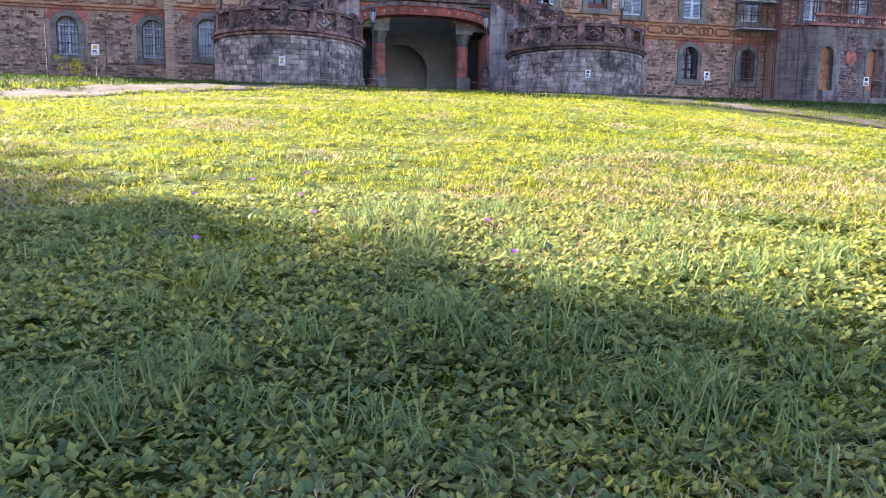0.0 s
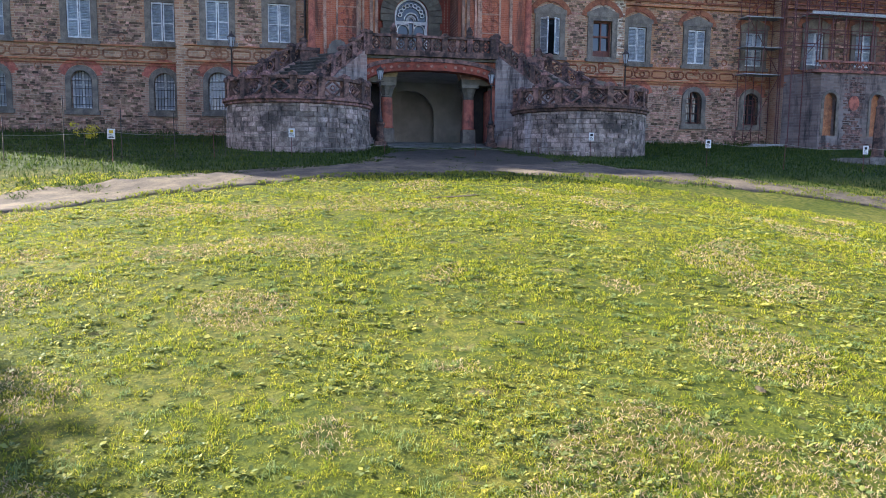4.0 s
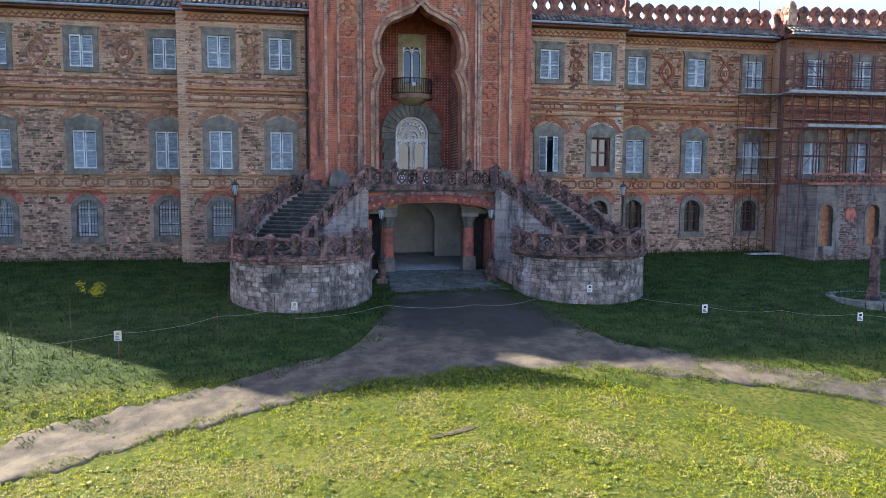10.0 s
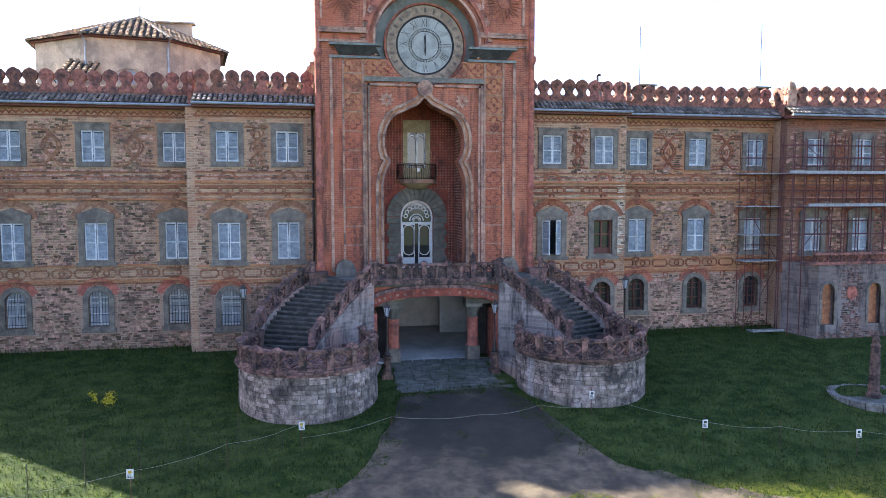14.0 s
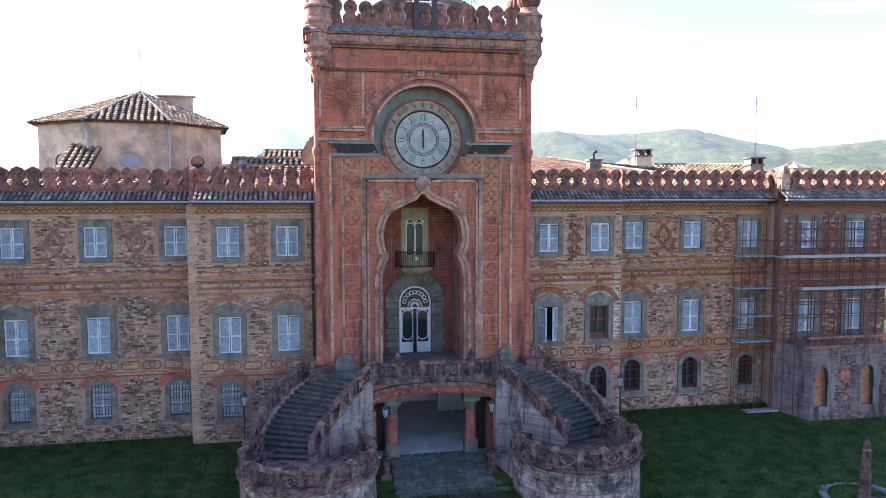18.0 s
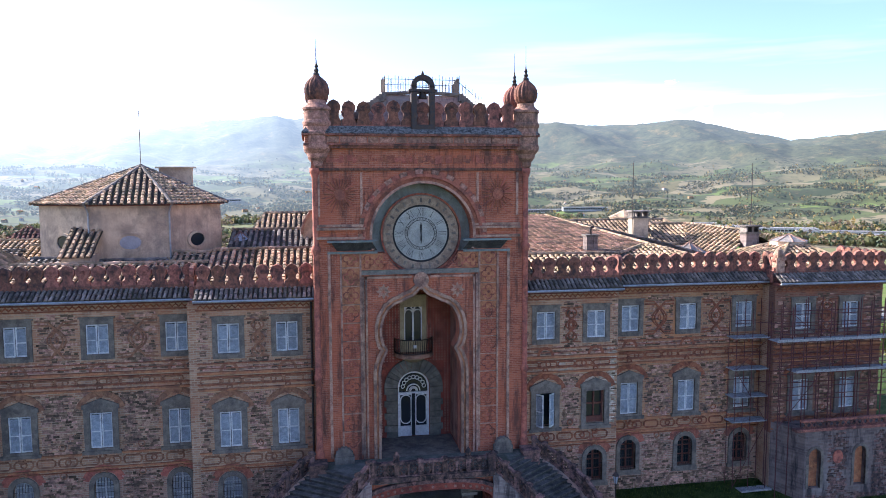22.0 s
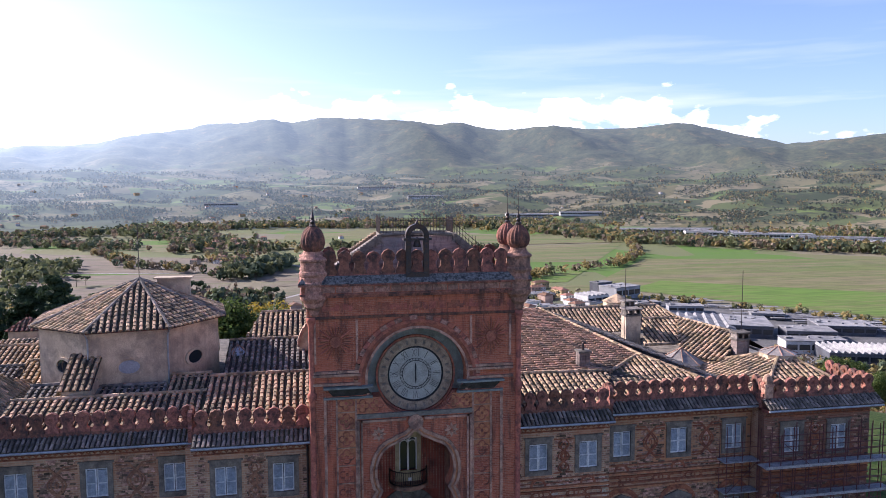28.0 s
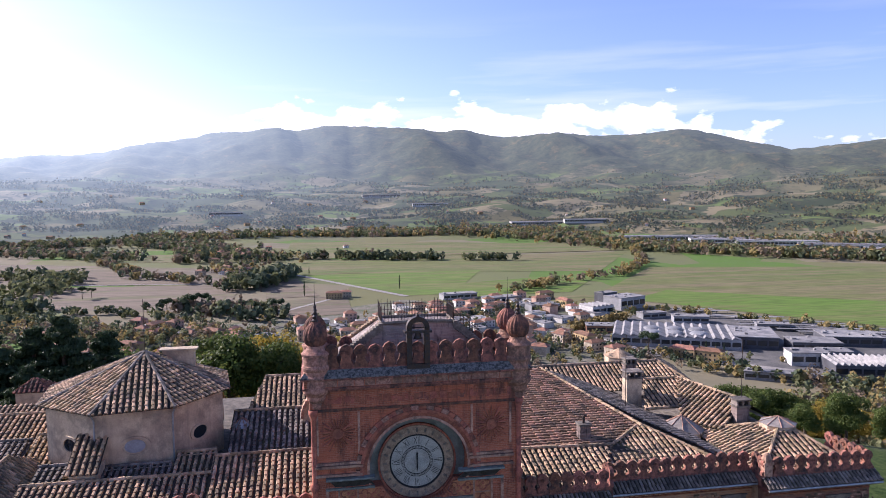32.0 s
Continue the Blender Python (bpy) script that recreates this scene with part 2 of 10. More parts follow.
def streaked(m, amount, tone, scale=1.6, lo=0.5, hi=0.62):
    """Rain streaks and soot running down an upright surface."""
    nt = m.node_tree
    bsdf = nt.nodes["Principled BSDF"]
    old = bsdf.inputs["Base Color"].links[0].from_socket
    geo = nt.nodes.new("ShaderNodeNewGeometry")
    mp = nt.nodes.new("ShaderNodeMapping")
    mp.inputs["Scale"].default_value = (1, 1, 0.16)
    n = nt.nodes.new("ShaderNodeTexNoise")
    n.inputs["Scale"].default_value, n.inputs["Detail"].default_value, n.inputs["Roughness"].default_value = scale, 8, 0.7
    r = nt.nodes.new("ShaderNodeMapRange")
    for k, v in zip(("From Min", "From Max", "To Min", "To Max"), (lo, hi, 0, amount)):
        r.inputs[k].default_value = v
    mx = nt.nodes.new("ShaderNodeMix")
    mx.data_type = "RGBA"
    mx.inputs[7].default_value = (*tone, 1)
    nt.links.new(geo.outputs["Position"], mp.inputs["Vector"]); nt.links.new(mp.outputs[0], n.inputs["Vector"])
    nt.links.new(n.outputs["Fac"], r.inputs["Value"]); nt.links.new(r.outputs[0], mx.inputs[0])
    nt.links.new(old, mx.inputs[6]); nt.links.new(mx.outputs[2], bsdf.inputs["Base Color"])
    return m


M_WING = brickwork("wing_masonry", (0.57, 0.345, 0.205), (0.30, 0.14, 0.082), (0.53, 0.41, 0.285), 0.34, 0.125, 0.022, (0.075, 0.06, 0.055), 0.65, (0.40, 0.17, 0.09), 0.55)
M_WING_LOW = brickwork("wing_base_masonry", (0.475, 0.263, 0.175), (0.275, 0.138, 0.0938), (0.425, 0.35, 0.263), 0.30, 0.11, 0.022, (0.10, 0.085, 0.08), 0.7, (0.34, 0.25, 0.20), 0.35)
M_TOWER = brickwork("tower_brick", (0.55, 0.175, 0.092), (0.30, 0.085, 0.05), (0.52, 0.26, 0.17), 0.30, 0.1, 0.013, (0.06, 0.038, 0.034), 0.85, (0.50, 0.145, 0.075), 0.55)
M_BASTION = brickwork("bastion_stone", (0.275, 0.206, 0.181), (0.125, 0.0938, 0.085), (0.213, 0.181, 0.163), 0.40, 0.15, 0.02, (0.022, 0.021, 0.022), 0.97, (0.30, 0.275, 0.26), 0.45)
M_TERRACOTTA = material("terracotta", (0.5, 0.175, 0.106), (0.35, 0.112, 0.075), 0.85, 4, 45, 0.3, (0.09, 0.055, 0.05), 0.65, 1.4, per_piece=0.2)
M_ORANGE = material("ochre_moulding", (0.564, 0.252, 0.12), (0.432, 0.168, 0.084), 0.85, 4, 45, 0.3, (0.11, 0.07, 0.055), 0.6, 1.2)
M_STONE = material("grey_sandstone", (0.265, 0.225, 0.18), (0.175, 0.148, 0.12), 0.9, 3, 40, 0.3, (0.07, 0.065, 0.06), 0.6, 1.1)
M_GREEN = material("green_grey_stone", (0.225, 0.205, 0.165), (0.145, 0.135, 0.11), 0.85, 3, 40, 0.25, (0.08, 0.09, 0.08), 0.4, 1.1, per_piece=0.2)
M_PALE = material("pale_pink_stone", (0.552, 0.348, 0.24), (0.432, 0.228, 0.156), 0.85, 3, 40, 0.3, (0.10, 0.065, 0.055), 0.75, 1.1, per_piece=0.15)
M_YELLOW = material("yellow_plaster", (0.50, 0.41, 0.24), (0.36, 0.29, 0.17), 0.9, 2, 35, 0.2, (0.2, 0.15, 0.08), 0.4, 1.3)
M_RAIL = material("weathered_balustrade", (0.29, 0.165, 0.13), (0.12, 0.078, 0.07), 0.95, 5, 26, 0.5, (0.022, 0.02, 0.02), 0.92, 2.0, per_piece=0.35)
M_MERLON = material("merlon_terracotta", (0.36, 0.15, 0.10), (0.20, 0.088, 0.064), 0.9, 5, 35, 0.4, (0.045, 0.04, 0.04), 0.8, 1.9, per_piece=0.3)
M_TURRET = material("turret_terracotta", (0.50, 0.27, 0.19), (0.30, 0.15, 0.105), 0.9, 6, 26, 0.5, (0.10, 0.075, 0.06), 0.75, 2.6, per_piece=0.2)
M_LICHEN = material("lichened_coping", (0.22, 0.215, 0.20), (0.10, 0.096, 0.09), 0.95, 7, 20, 0.6, (0.04, 0.04, 0.04), 0.9, 3.5)
M_STAIRWALL = brickwork("stair_wall_stone", (0.40, 0.33, 0.29), (0.17, 0.135, 0.125), (0.35, 0.31, 0.28), 0.46, 0.17, 0.022, (0.03, 0.028, 0.03), 0.95, (0.44, 0.24, 0.18), 0.55)
M_WING_RED = brickwork("red_wing_masonry", (0.50, 0.265, 0.14), (0.26, 0.105, 0.06), (0.42, 0.30, 0.19), 0.34, 0.125, 0.022, (0.075, 0.055, 0.048), 0.65, (0.48, 0.22, 0.105), 0.75)
M_WING_DARK = brickwork("dark_brick_wing", (0.30, 0.135, 0.085), (0.15, 0.062, 0.045), (0.24, 0.15, 0.105), 0.32, 0.11, 0.02, (0.045, 0.036, 0.034), 0.8, (0.32, 0.12, 0.065), 0.6)
M_BRICKLINE = material("red_brick_moulding", (0.40, 0.155, 0.08), (0.25, 0.085, 0.05), 0.9, 5, 40, 0.3, (0.09, 0.05, 0.04), 0.5, 1.4)
M_BROWNLINE = material("brown_brick_moulding", (0.42, 0.215, 0.12), (0.27, 0.125, 0.075), 0.9, 5, 40, 0.3, (0.12, 0.075, 0.055), 0.5, 1.4)
# dark tone holds the shade on the risers, bastion floor and sill soffits
M_STEP = material("stone_step", (0.09, 0.084, 0.078), (0.048, 0.048, 0.0432), 0.9, 3, 30, 0.3, (0.035, 0.04, 0.033), 0.6, 0.8, per_piece=0.15)
M_TILE = material("roof_tile", (0.54, 0.385, 0.235), (0.34, 0.235, 0.15), 0.95, 1.2, 26, 0.35, (0.09, 0.08, 0.068), 0.85, 0.9, per_piece=0.4)
M_TILE_RED = material("red_roof_tile", (0.42, 0.255, 0.165), (0.25, 0.15, 0.10), 0.95, 1.2, 26, 0.35, (0.09, 0.075, 0.06), 0.85, 0.9, per_piece=0.4)
# near-black tone puts in the shade between tile rows, under olive stains
M_TILEBED = material("shaded_tile_channel", (0.06, 0.05, 0.042), (0.035, 0.03, 0.028), 0.95, 2.0, 20, 0.4, (0.10, 0.10, 0.04), 0.5, 0.5)
M_TILE_OLD = material("mossy_roof_tile", (0.275, 0.237, 0.198), (0.165, 0.143, 0.127), 0.95, 2.0, 26, 0.4, (0.06, 0.055, 0.05), 0.75, 0.7, per_piece=0.4)
M_SHUTTER = material("pale_blue_shutter", (0.74, 0.75, 0.74), (0.64, 0.66, 0.66), 0.6, 6, 50, 0.2, (0.24, 0.26, 0.28), 0.5, 2.2, per_piece=0.08)
M_WHITE = material("white_paint", (0.80, 0.80, 0.78), (0.70, 0.70, 0.68), 0.5, 6, 50, 0.1, (0.4, 0.36, 0.3), 0.3, 2.5)
M_BROWNWOOD = material("red_brown_wood", (0.19, 0.07, 0.05), (0.13, 0.05, 0.04), 0.6, 6, 40, 0.2)
M_IRON = material("dark_iron", (0.045, 0.045, 0.05), (0.07, 0.05, 0.04), 0.55, 6, 50, 0.2, (0.12, 0.06, 0.03), 0.4, 5, metal=0.6)
M_RUST = material("rusty_scaffold", (0.17, 0.045, 0.045), (0.10, 0.035, 0.035), 0.6, 6, 50, 0.2, (0.08, 0.04, 0.03), 0.5, 4, metal=0.3)
M_ZINC = material("zinc_sheet", (0.42, 0.45, 0.47), (0.33, 0.36, 0.38), 0.45, 3, 40, 0.1, (0.2, 0.2, 0.2), 0.4, 1.5, metal=0.5)
M_PLANK = material("scaffold_plank", (0.40, 0.40, 0.40), (0.30, 0.30, 0.30), 0.7, 6, 40, 0.2, (0.15, 0.13, 0.1), 0.4, 3)
M_PLASTER = material("beige_plaster", (0.66, 0.52, 0.36), (0.52, 0.40, 0.28), 0.9, 1.0, 30, 0.15, (0.26, 0.21, 0.165), 0.7, 0.6)
M_GREYPLASTER = material("grey_blue_plaster", (0.40, 0.41, 0.43), (0.33, 0.34, 0.36), 0.9, 1.2, 30, 0.15, (0.2, 0.2, 0.2), 0.4, 0.8)
M_INNER = material("pale_inner_plaster", (0.66, 0.64, 0.60), (0.55, 0.53, 0.50), 0.9, 1, 30, 0.1, (0.3, 0.29, 0.27), 0.4, 0.6)
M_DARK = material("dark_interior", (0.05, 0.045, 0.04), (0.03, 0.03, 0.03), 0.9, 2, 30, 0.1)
M_CLOCK = material("clock_face", (0.47, 0.475, 0.42), (0.37, 0.385, 0.345), 0.6, 2, 30, 0.05, (0.25, 0.24, 0.2), 0.5, 1.5)
M_BLACK = material("black_paint", (0.03, 0.03, 0.032), (0.02, 0.02, 0.02), 0.6, 6, 40, 0.05)
M_ROPE = material("fence_rope", (0.35, 0.34, 0.28), None, 0.8, 9, 60, 0.1)
M_SIGN = material("sign_board", (0.80, 0.80, 0.78), (0.74, 0.74, 0.72), 0.5, 8, 60, 0.05)
M_SIGN_INK = material("sign_print", (0.75, 0.50, 0.05), None, 0.6, 9, 60, 0.0)
M_FLAG = material("flagstone", (0.16, 0.16, 0.14), (0.09, 0.095, 0.08), 0.9, 2, 30, 0.3, (0.05, 0.065, 0.03), 0.6, 0.8, per_piece=0.2)

for m_, am, tn in ((M_RAIL, 0.6, (0.03, 0.027, 0.028)), (M_TURRET, 0.5, (0.10, 0.07, 0.06)), (M_STAIRWALL, 0.8, (0.03, 0.028, 0.03)), (M_BASTION, 0.85, (0.025, 0.023, 0.024)), (M_TOWER, 0.8, (0.085, 0.05, 0.042)), (M_PLASTER, 0.45, (0.24, 0.195, 0.16)), (M_MERLON, 0.6, (0.045, 0.038, 0.036)), (M_TERRACOTTA, 0.35, (0.09, 0.05, 0.045)), (M_WING, 0.35, (0.10, 0.075, 0.065)), (M_WING_LOW, 0.4, (0.10, 0.08, 0.075)), (M_PALE, 0.5, (0.11, 0.075, 0.065)), (M_STONE, 0.4, (0.075, 0.07, 0.065))):
    streaked(m_, am, tn)


def glass(name, tint=(0.02, 0.025, 0.03)):
    m = bpy.data.materials.new(name)
    m.use_nodes = True
    b = m.node_tree.nodes["Principled BSDF"]
    b.inputs["Base Color"].default_value = (*tint, 1)
    b.inputs["Roughness"].default_value = 0.06
    b.inputs["Specular IOR Level"].default_value = 0.6
    return m


M_BASIN = streaked(material("pale_lichened_stone", (0.26, 0.25, 0.225), (0.16, 0.15, 0.135), 0.9, 4, 30, 0.4, (0.08, 0.08, 0.07), 0.7, 1.5), 0.5, (0.07, 0.065, 0.06))
M_GLASS = glass("dark_window_glass")
M_CURTAIN = glass("curtained_window_glass", (0.32, 0.34, 0.37))

# ---------- building helpers ----------
class MB:
    """Gathers vertices and faces for one mesh."""

    def __init__(self):
        self.v, self.f = [], []

    def face(self, pts):
        n = len(self.v)
        self.v.extend(tuple(p) for p in pts)
        self.f.append(tuple(range(n, n + len(pts))))
        return self

    def box(self, x0, x1, y0, y1, z0, z1, taper=0.0):
        n, t = len(self.v), taper
        self.v += [(x0, y0, z0), (x1, y0, z0), (x1, y1, z0), (x0, y1, z0), (x0 + t, y0 + t, z1), (x1 - t, y0 + t, z1), (x1 - t, y1 - t, z1), (x0 + t, y1 - t, z1)]
        self.f += [tuple(n + i for i in q) for q in ((0, 3, 2, 1), (4, 5, 6, 7), (0, 1, 5, 4), (1, 2, 6, 5), (2, 3, 7, 6), (3, 0, 4, 7))]
        return self

    def prism(self, poly, y0, y1):
        """poly: (x, z) outline, anticlockwise seen from the front (-y); pushed from y0 (front) to y1."""
        n, k = len(self.v), len(poly)
        self.v += [(x, y0, z) for x, z in poly] + [(x, y1, z) for x, z in poly]
        self.f += [tuple(range(n, n + k)), tuple(range(n + 2 * k - 1, n + k - 1, -1))]
        self.f += [(n + i, n + k + i, n + k + (i + 1) % k, n + (i + 1) % k) for i in range(k)]
        return self

    def slab(self, poly, z0, z1):
        n, k = len(self.v), len(poly)
        self.v += [(x, y, z0) for x, y in poly] + [(x, y, z1) for x, y in poly]
        self.f += [tuple(range(n + k - 1, n - 1, -1)), tuple(range(n + k, n + 2 * k))]
        self.f += [(n + i, n + (i + 1) % k, n + k + (i + 1) % k, n + k + i) for i in range(k)]
        return self

    def band(self, inner, outer, y0, y1, closed=False):
        """A strip between two (x, z) lines of equal length, y0 front, y1 back."""
        k = len(inner)
        for i in range(k if closed else k - 1):
            j = (i + 1) % k
            a, b, c, d = inner[i], inner[j], outer[j], outer[i]
            n = len(self.v)
            self.v += [(p[0], y, p[1]) for y in (y0, y1) for p in (a, b, c, d)]
            self.f += [(n, n + 1, n + 2, n + 3), (n + 7, n + 6, n + 5, n + 4), (n + 3, n + 2, n + 6, n + 7), (n + 1, n, n + 4, n + 5)]
            if not closed and i == 0:
                self.f.append((n, n + 3, n + 7, n + 4))
            if not closed and i == k - 2:
                self.f.append((n + 2, n + 1, n + 5, n + 6))
        return self

    def ring(self, cx, cz, r0, r1, y0, y1, a0=0.0, a1=360.0, n=24):
        full = abs(a1 - a0) >= 360
        ang = [radians(a0 + (a1 - a0) * i / n) for i in range(n if full else n + 1)]
        return self.band([(cx + r0 * math.cos(a), cz + r0 * math.sin(a)) for a in ang], [(cx + r1 * math.cos(a), cz + r1 * math.sin(a)) for a in ang], y0, y1, full)

    def lathe(self, cx, cy, prof, n=16, lobes=0, depth=0.0):
        """prof: (radius, z) from the bottom up."""
        b = len(self.v)
        for r, z in prof:
            for i in range(n):
                a = 2 * math.pi * i / n
                q = r * (1 - depth * (0.5 + 0.5 * math.cos(a * lobes))) if lobes else r
                self.v.append((cx + q * math.cos(a), cy + q * math.sin(a), z))
        for j in range(len(prof) - 1):
            for i in range(n):
                k = (i + 1) % n
                self.f.append((b + j * n + i, b + j * n + k, b + (j + 1) * n + k, b + (j + 1) * n + i))
        self.f.append(tuple(b + i for i in range(n - 1, -1, -1)))
        self.f.append(tuple(b + (len(prof) - 1) * n + i for i in range(n)))
        return self

    def tube(self, pts, r, n=6, close=False):
        pts = [Vector(p) for p in pts]
        k, b = len(pts), len(self.v)
        for i, p in enumerate(pts):
            q0, q1 = (pts[i - 1], pts[(i + 1) % k]) if close else (pts[max(i - 1, 0)], pts[min(i + 1, k - 1)])
            d = (q1 - q0).normalized()
            side = d.cross(Vector((0, 0, 1)) if abs(d.z) < 0.9 else Vector((0, 1, 0))).normalized()
            up = side.cross(d)
            for j in range(n):
                a = 2 * math.pi * j / n
                self.v.append(tuple(p + side * r * math.cos(a) + up * r * math.sin(a)))
        for i in range(k if close else k - 1):
            for j in range(n):
                i2, j2 = (i + 1) % k, (j + 1) % n
                self.f.append((b + i * n + j, b + i2 * n + j, b + i2 * n + j2, b + i * n + j2))
        if not close:
            self.f += [tuple(b + j for j in range(n)), tuple(b + (k - 1) * n + j for j in range(n - 1, -1, -1))]
        return self

    def weld(self):
        """Joins touching pieces: equal corners become one, faces between two pieces go."""
        at, index, verts = {}, [], []
        for p in self.v:
            k = tuple(round(c, 4) for c in p)
            if k not in at:
                at[k] = len(verts)
                verts.append(p)
            index.append(at[k])
        faces = {}
        for f in self.f:
            g = tuple(dict.fromkeys(index[i] for i in f))
            if len(g) > 2:
                faces.setdefault(frozenset(g), []).append(g)
        self.v, self.f = verts, [q[0] for q in faces.values() if len(q) == 1]
        return self

    def mesh(self, name, mat, smooth=False):
        if len(self.v) < 2500:
            self.weld()
        me = bpy.data.meshes.new(name)
        me.from_pydata(self.v, [], self.f)
        me.update()
        if smooth:
            me.polygons.foreach_set("use_smooth", [True] * len(me.polygons))
        me.materials.append(mat)
        return me

    def part(self, name, mat, parent=None, label="", smooth=False, kind=""):
        ob = new(name, self.mesh(name, mat, smooth))
        ob.parent = parent
        return tagged(ob, label, kind=kind)

    def thing(self, name, mat, label, category, group="", kind="", smooth=False):
        return tagged(new(name, self.mesh(name, mat, smooth)), label, category, group, kind)


def empty(name, at, label, category, group="", kind=""):
    ob = new(name)
    ob.location = at
    return tagged(ob, label, category, group, kind)


def shared(name, me, parent, at=(0, 0, 0), rz=0.0, scale=(1, 1, 1), label=""):
    """An object of its own on a mesh that others use too."""
    ob = new(name, me)
    ob.parent, ob.location, ob.rotation_euler, ob.scale = parent, at, (0, 0, rz), scale
    return tagged(ob, label)


def walled(mb, x0, x1, z0, z1, y0, y1, holes):
    """An upright wall along x with rectangular openings (x0, x1, z0, z1), one connected body."""
    xs = sorted({x0, x1, *(h[0] for h in holes), *(h[1] for h in holes)})
    zs = sorted({z0, z1, *(min(max(h[2], z0), z1) for h in holes), *(min(max(h[3], z0), z1) for h in holes)})
    for a, b in zip(xs, xs[1:]):
        for c, d in zip(zs, zs[1:]):
            mx, mz = (a + b) / 2, (c + d) / 2
            if not any(h[0] < mx < h[1] and h[2] < mz < h[3] for h in holes):
                mb.box(a, b, y0, y1, c, d)
    return mb.weld()


def spandrel(mb, cx, spring, half, y0, y1, top, n=8):
    """Fills the corners over a round arch inside a square opening that ends at top."""
    for s in (-1, 1):
        arc = [(cx + s * half * math.cos(a), spring + (top - spring) * math.sin(a)) for a in (math.pi / 2 * i / n for i in range(n + 1))]
        poly = arc + [(cx + s * half, top)]
        mb.prism(poly[::-1] if s > 0 else poly, y0, y1)
    return mb


def bezier(a, b, c, s):
    return tuple((1 - s) ** 2 * p + 2 * s * (1 - s) * q + s * s * r for p, q, r in zip(a, b, c))


def lerp(xs, ys, x):
    return float(np.interp(x, xs, ys))

# ---------- ground: lawn, drive, hill, valley and far hills in one sheet ----------
GY = (-60, -37, -32, -28.7, -26, -22, -19.4, -17, -14.5, -8, 0, 2.5, 6)
GZ = (-5.6, -3.62, -2.98, -2.6, -2.2, -1.72, -1.38, -1.0, -0.72, -0.05, 0.75, 0.95, 1.0)
HOME = Vector((-6.0, -37.0, 0))


def ground_z(x, y):
    """Height of the lawn and forecourt in front of the castle."""
    z = lerp(GY, GZ, y)
    k = min(max((-15 - y) / 4, 0), 1)
    z -= k * 0.0035 * min(abs(x + 2.5), 14) ** 2
    if y > -1.2 and abs(x) < 5.4:
        z -= 0.8 * min((y + 1.2) / 1.5, 1)
    near = 1.0 / (1 + (math.hypot(x + 6, y + 37) / 40) ** 4)
    return z + near * 0.035 * (noise.noise((x * 0.9, y * 0.9, 0)) + 0.6 * noise.noise((x * 2.3, y * 2.3, 3)))


def land_z(x, y):
    dx, dy = x - HOME.x, y - HOME.y
    d, az = math.hypot(dx, dy), math.degrees(math.atan2(dx, dy))
    zn = ground_z(x, y)
    fall = min(max((d - 75) / 260, 0), 1)
    fall = fall * fall * (3 - 2 * fall)
    z = zn * (1 - fall) - 85 * fall
    if d > 1450:
        roll = min((d - 1450) / 1500, 1)
        z += roll * 26 * (noise.noise((x / 420, y / 420, 7)) + 0.5 * noise.noise((x / 160, y / 160, 2)) + 0.35)
    if d > 1960:
        z -= 20 * min((d - 1960) / 300, 1)
    return z


ang = sorted({round(a, 3) for a in [*np.arange(-180, -44, 4.0), *np.arange(-44, 44, 0.4), *np.arange(44, 180, 4.0)]})
rad = [0.25 * (4900 / 0.25) ** (i / 190) for i in range(191)]
gm = MB()
gm.v.append((HOME.x, HOME.y, land_z(HOME.x, HOME.y)))
for r in rad:
    for a in ang:
        x, y = HOME.x + r * math.sin(radians(a)), HOME.y + r * math.cos(radians(a))
        gm.v.append((x, y, land_z(x, y)))
na = len(ang)
gm.f += [(0, 1 + (i + 1) % na, 1 + i) for i in range(na)]
for j in range(len(rad) - 1):
    b0, b1 = 1 + j * na, 1 + (j + 1) * na
    gm.f += [(b0 + i, b0 + (i + 1) % na, b1 + (i + 1) % na, b1 + i) for i in range(na)]


